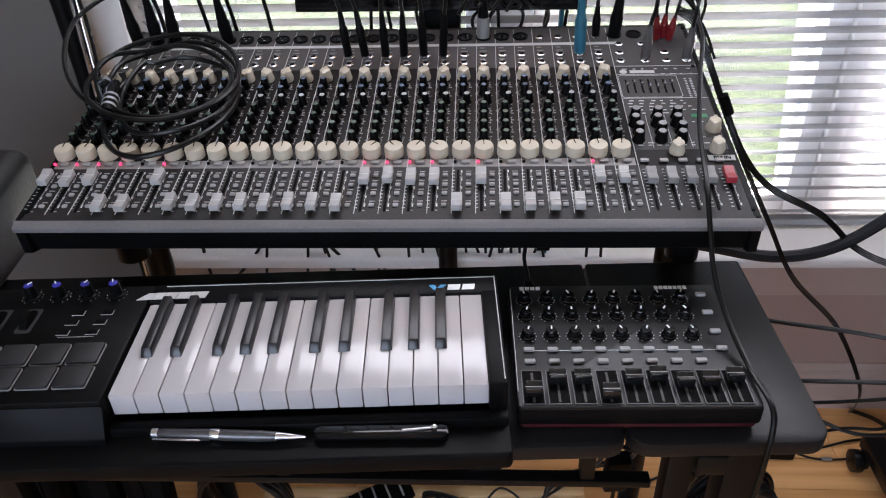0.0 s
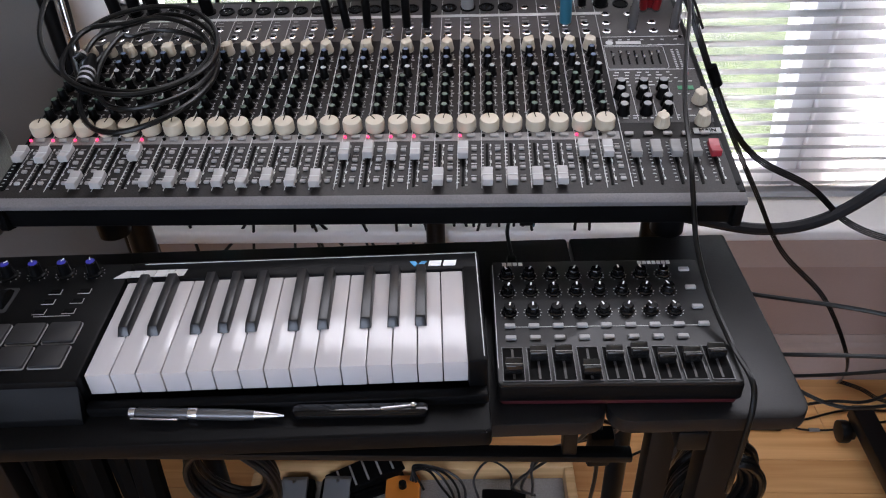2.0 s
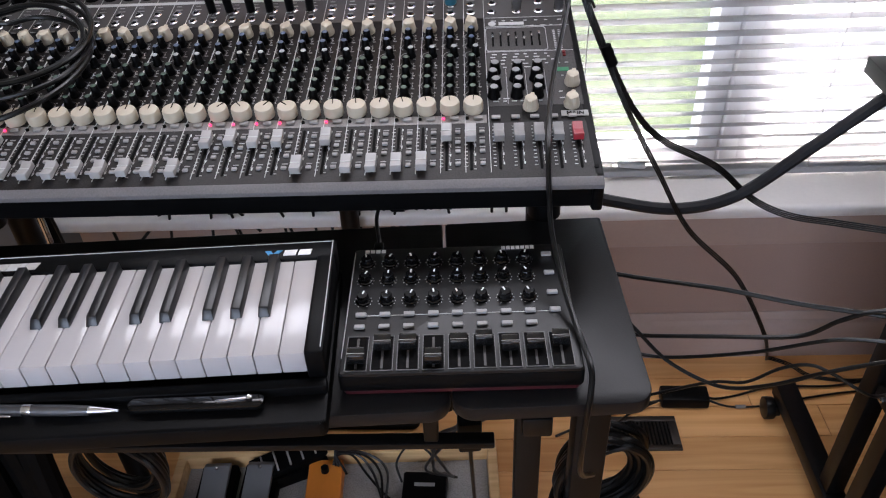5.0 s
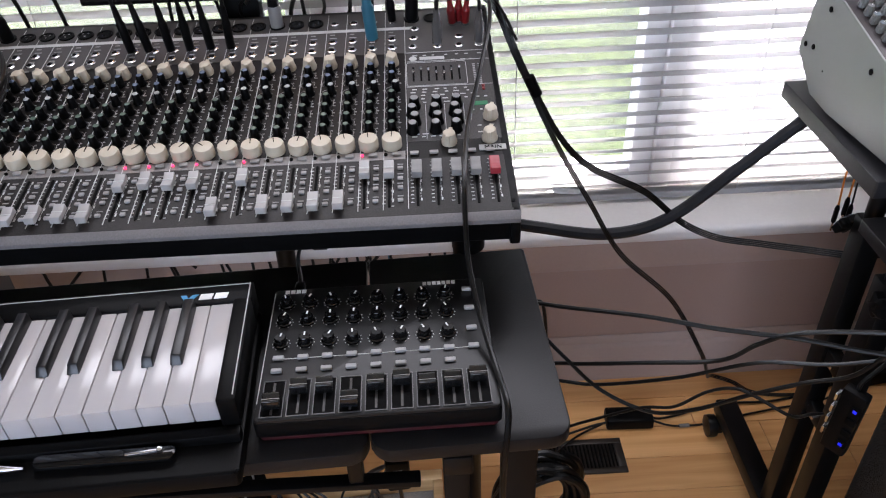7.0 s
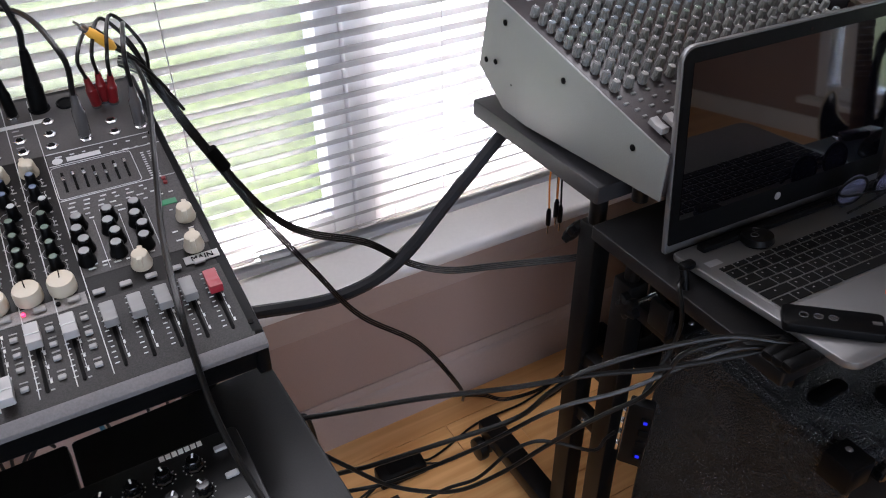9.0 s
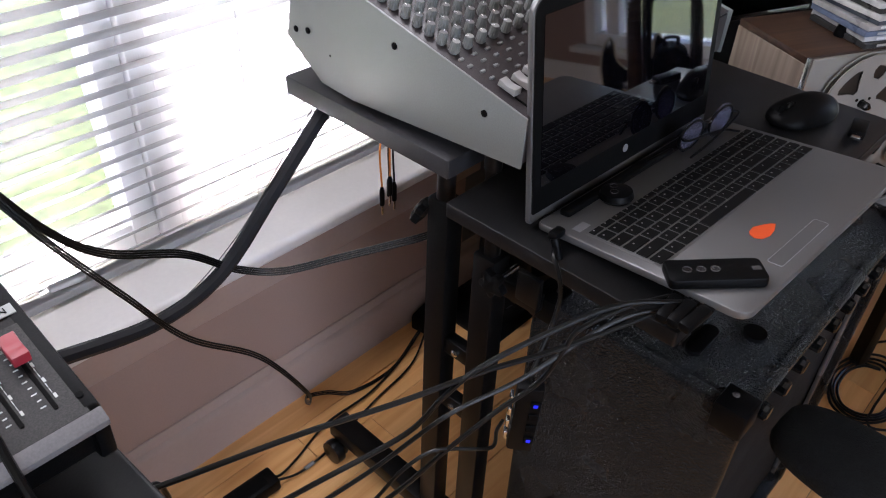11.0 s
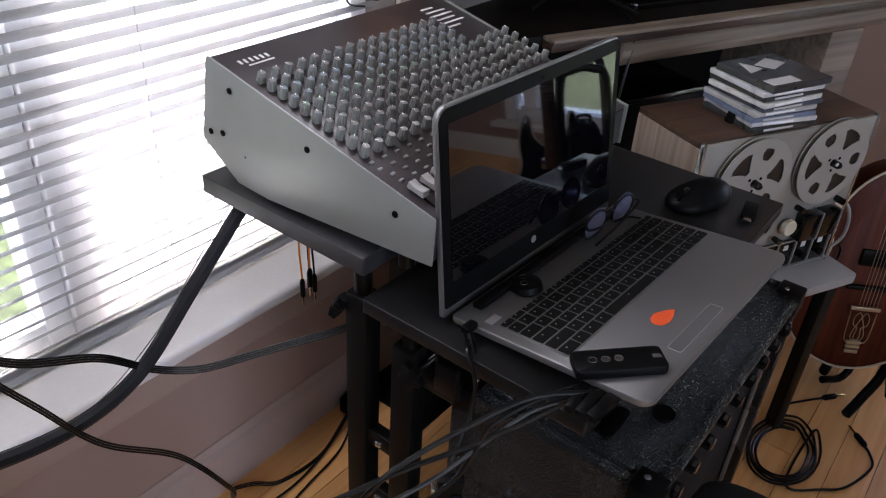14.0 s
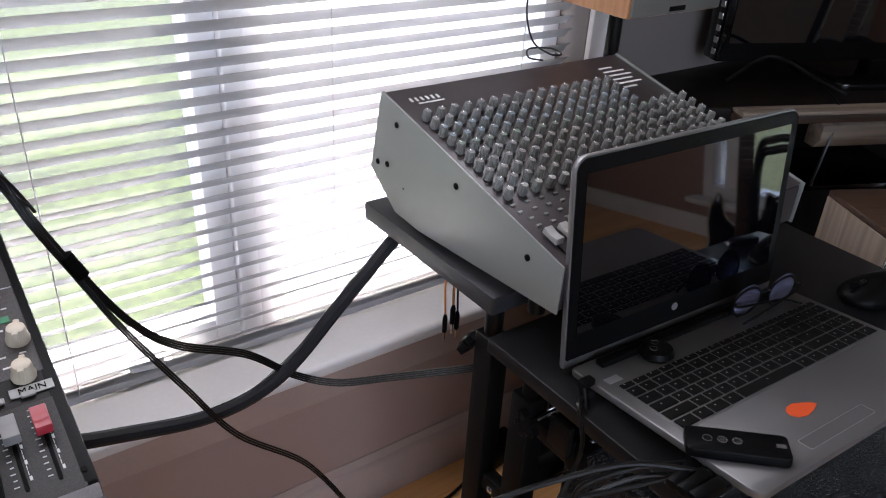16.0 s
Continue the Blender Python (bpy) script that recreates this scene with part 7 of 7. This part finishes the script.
for z in (0.055, 0.068, 0.079):
    part("plate", span(-0.016 - 0.06 * (z - 0.055), 0.016 + 0.06 * (z - 0.055), -0.007, 0.0, z, z + 0.009, 0.0015), M_BRASS, tp)
for k in range(6):
    part("string", cyl(0.0006, 0.30, (-0.020 + 0.008 * k, -0.0155, 0.180), 5), M_BRASS, gtr)
part("neck", span(-0.022, 0.022, -0.016, 0.004, 0.47, 0.98, 0.004), M_EBONY, gtr)
part("strap_button", lathe([(0.004, 0.0), (0.007, 0.006), (0.004, 0.009)], 12, (-0.02, -0.002, 0.45), (90, 0, 0)), M_CHROME, gtr)
gs = thing("guitar_stand", "black tubular tripod guitar stand", "stand")
part("leg", tube([(2.02, -0.12, 0.30), (2.03, -0.10, 0.14), (2.06, -0.088, 0.03), (2.062, -0.086, 0.016)], 0.013, 10, 6), M_BLACK, gs)
part("leg", tube([(2.06, -0.20, 0.25), (2.05, -0.21, 0.10), (1.99, -0.19, 0.035), (1.935, -0.176, 0.014)], 0.012, 10, 6), M_BLACK, gs)
part("leg", tube([(2.06, -0.16, 0.28), (2.20, -0.10, 0.12), (2.32, -0.05, 0.015)], 0.012, 10, 6), M_BLACK, gs)
part("yoke", tube([(1.90, -0.10, 0.105), (1.98, -0.14, 0.10), (2.03, -0.16, 0.28), (2.06, -0.22, 0.10), (1.95, -0.24, 0.105)], 0.009, 10, 6), M_BLACK, gs)
cable("grey lead hanging by the tape deck", [(1.84, 0.03, 0.60), (1.86, -0.02, 0.57), (1.865, -0.03, 0.50), (1.82, 0.0, 0.46)], 0.004, M_CAPGREY)

lp = []
rl = random.Random(9)
for k in range(4):
    for j in range(12):
        a = 2 * math.pi * j / 12
        lp.append((1.715 + (0.088 + 0.012 * k) * math.cos(a) + 0.006 * rl.random(), -0.095 + (0.055 + 0.007 * k) * math.sin(a) + 0.004 * rl.random(), 0.004 + 0.0028 * k))
lead = thing("instrument_lead", "coiled black instrument lead on the floor", "cable")
part("lead", tube([(1.965, -0.115, 0.008), (1.93, -0.085, 0.006), (1.87, -0.045, 0.006), (1.80, -0.03, 0.006)] + lp + [(1.62, -0.13, 0.006), (1.66, -0.20, 0.006), (1.705, -0.24, 0.006), (1.80, -0.269, 0.006), (1.845, -0.255, 0.006), (1.862, -0.24, 0.006)], 0.0030, 8, 6), M_RUBBER, lead)
for p, rz in (((1.962, -0.113, 0.009), -38), ((1.860, -0.242, 0.009), 48)):
    pp = part("plug", lathe([(0.0040, 0.0), (0.0072, 0.006), (0.0072, 0.036), (0.0050, 0.040)], 14, (0, 0, 0), (0, 90, 0)), M_BLACK, lead)
    pp.matrix_basis = pose(*p, 0, 0, rz)
    part("tip", lathe([(0.0030, 0.0401), (0.0030, 0.064), (0.0012, 0.068)], 10, (0, 0, 0), (0, 90, 0)), mat("brass", (0.6, 0.42, 0.18), 0.25, 1.0), pp)
cable("black lead behind the television", [(1.62, 0.66, 0.88), (1.66, 0.60, 0.94), (1.75, 0.55, 0.90), (1.80, 0.50, 0.87)], 0.004)
cable("black lead hanging over the cabinet front", [(1.80, 0.56, 0.875), (1.76, 0.50, 0.868), (1.745, 0.475, 0.84), (1.71, 0.47, 0.70)], 0.003)
cable("thin dark wire looped behind the mixer", [(1.065, 0.622, 0.998), (1.05, 0.64, 1.000), (1.075, 0.668, 1.004), (1.11, 0.655, 1.004), (1.105, 0.625, 1.002), (1.085, 0.632, 1.004), (1.10, 0.69, 1.01), (1.13, 0.745, 1.05), (1.155, 0.765, 1.12), (1.18, 0.775, 1.30), (1.19, 0.78, 1.55)], 0.0016)


# ---- guitars by the east window ----
eg = thing("electric_guitar", "dark double-cutaway electric guitar with pale binding", "guitar", pose(2.33, -0.77, 0.02, 0, 0, -127) @ pose(0, 0, 0, -7, 0, -4))
half = [(0.0, 0.02), (0.09, 0.03), (0.150, 0.09), (0.160, 0.16), (0.130, 0.24), (0.108, 0.30), (0.112, 0.37), (0.105, 0.43), (0.082, 0.472), (0.066, 0.455), (0.058, 0.40), (0.030, 0.365)]
line = [(p.x, p.y) for p in smooth_path([(x, z, 0) for x, z in half], 4)]
shape = line + [(-x, z) for x, z in reversed(line[1:])]
part("body", prism(shape, 0.042, "y", 0.0, 0.004), M_GLOSSB, eg, "glossy dark body")
part("binding", tube([(x, -0.001, z) for x, z in shape + shape[:1]], 0.0035, 6, 1, raw=True), M_CREAM, eg)
part("neck", span(-0.024, 0.024, -0.018, 0.010, 0.28, 0.93, 0.004), M_WALNUT, eg)
for k in range(16):
    part("fret", span(-0.023, 0.023, -0.0195, -0.0178, 0.90 - 0.60 * (1 - 0.9439 ** (k + 1)) * 1.05, 0.9025 - 0.60 * (1 - 0.9439 ** (k + 1)) * 1.05), M_CHROME, eg)
part("headstock", prism([(-0.028, 0.93), (0.028, 0.93), (0.042, 1.08), (0.012, 1.10), (-0.012, 1.10), (-0.042, 1.08)], 0.016, "y", -0.004, 0.002), M_GLOSSB, eg)
for z in (0.20, 0.30):
    part("pickup", span(-0.04, 0.04, -0.012, 0.0, z - 0.02, z + 0.02, 0.003), M_CHROME, eg)
rk = thing("guitar_rack", "black tubular guitar rack by the window", "stand", pose(2.25, -0.575, 0.0, 0, 0, -127))
for y in (0.0, 0.16):
    part("hoop", tube([(-0.075, y, 0.006), (-0.075, y, 0.35), (-0.07, y, 0.64), (-0.03, y, 0.685), (0.03, y, 0.685), (0.07, y, 0.64), (0.075, y, 0.35), (0.075, y, 0.006)], 0.013, 10, 8), M_STEEL, rk)
for x in (-0.075, 0.075):
    part("side_bar", cyl(0.010, 0.16, (x, 0.0, 0.12), 10, (-90, 0, 0)), M_STEEL, rk)
gb = thing("guitar_case", "upright black guitar case in the rack", "case", pose(2.25, -0.575, 0.0, 0, 0, -127))
part("shell", prism(rounded(-0.055, 0.055, 0.0, 0.495, (0.02, 0.02, 0.05, 0.05), 5), 0.10, "y", 0.03, 0.01), M_MATTE, gb)
part("handle", tube([(-0.02, 0.08, 0.49), (-0.018, 0.08, 0.515), (0.018, 0.08, 0.515), (0.02, 0.08, 0.49)], 0.006, 8), M_BLACK, gb)
structure("baseboard_east", prism([(3.0995, 0.0), (3.082, 0.0), (3.082, 0.075), (3.090, 0.090), (3.0995, 0.090)], 3.4, "y", -2.68), M_TRIM, "white painted baseboard of the east wall")


# ---- floorboards, last ----
floor_ob = bpy.data.objects["floor"]
BW, rf = 0.083, random.Random(21)
board = {}
row = 0
y = YW - 0.0005
while y > -2.7:
    x = -2.2 - rf.uniform(0.0, 0.8)
    while x < 3.1:
        ln = rf.choice((0.7, 0.9, 1.1, 1.35))
        a, b = max(x, -2.2), min(x + ln, 3.1)
        if b - a > 0.05:
            w = min(BW, y + 2.7)
            key = (round(b - a, 2), round(w, 3))
            if key not in board:
                board[key] = mesh_of("floorboard", span(-(b - a) / 2 + 0.0006, (b - a) / 2 - 0.0006, -w / 2 + 0.0006, w / 2 - 0.0006, -0.006, 0.0, 0.0008, 1), M_FLOOR)
            again("floorboard", board[key], floor_ob, pose((a + b) / 2, y - w / 2, rf.uniform(-0.0003, 0.0)))
        x += ln
    y -= BW
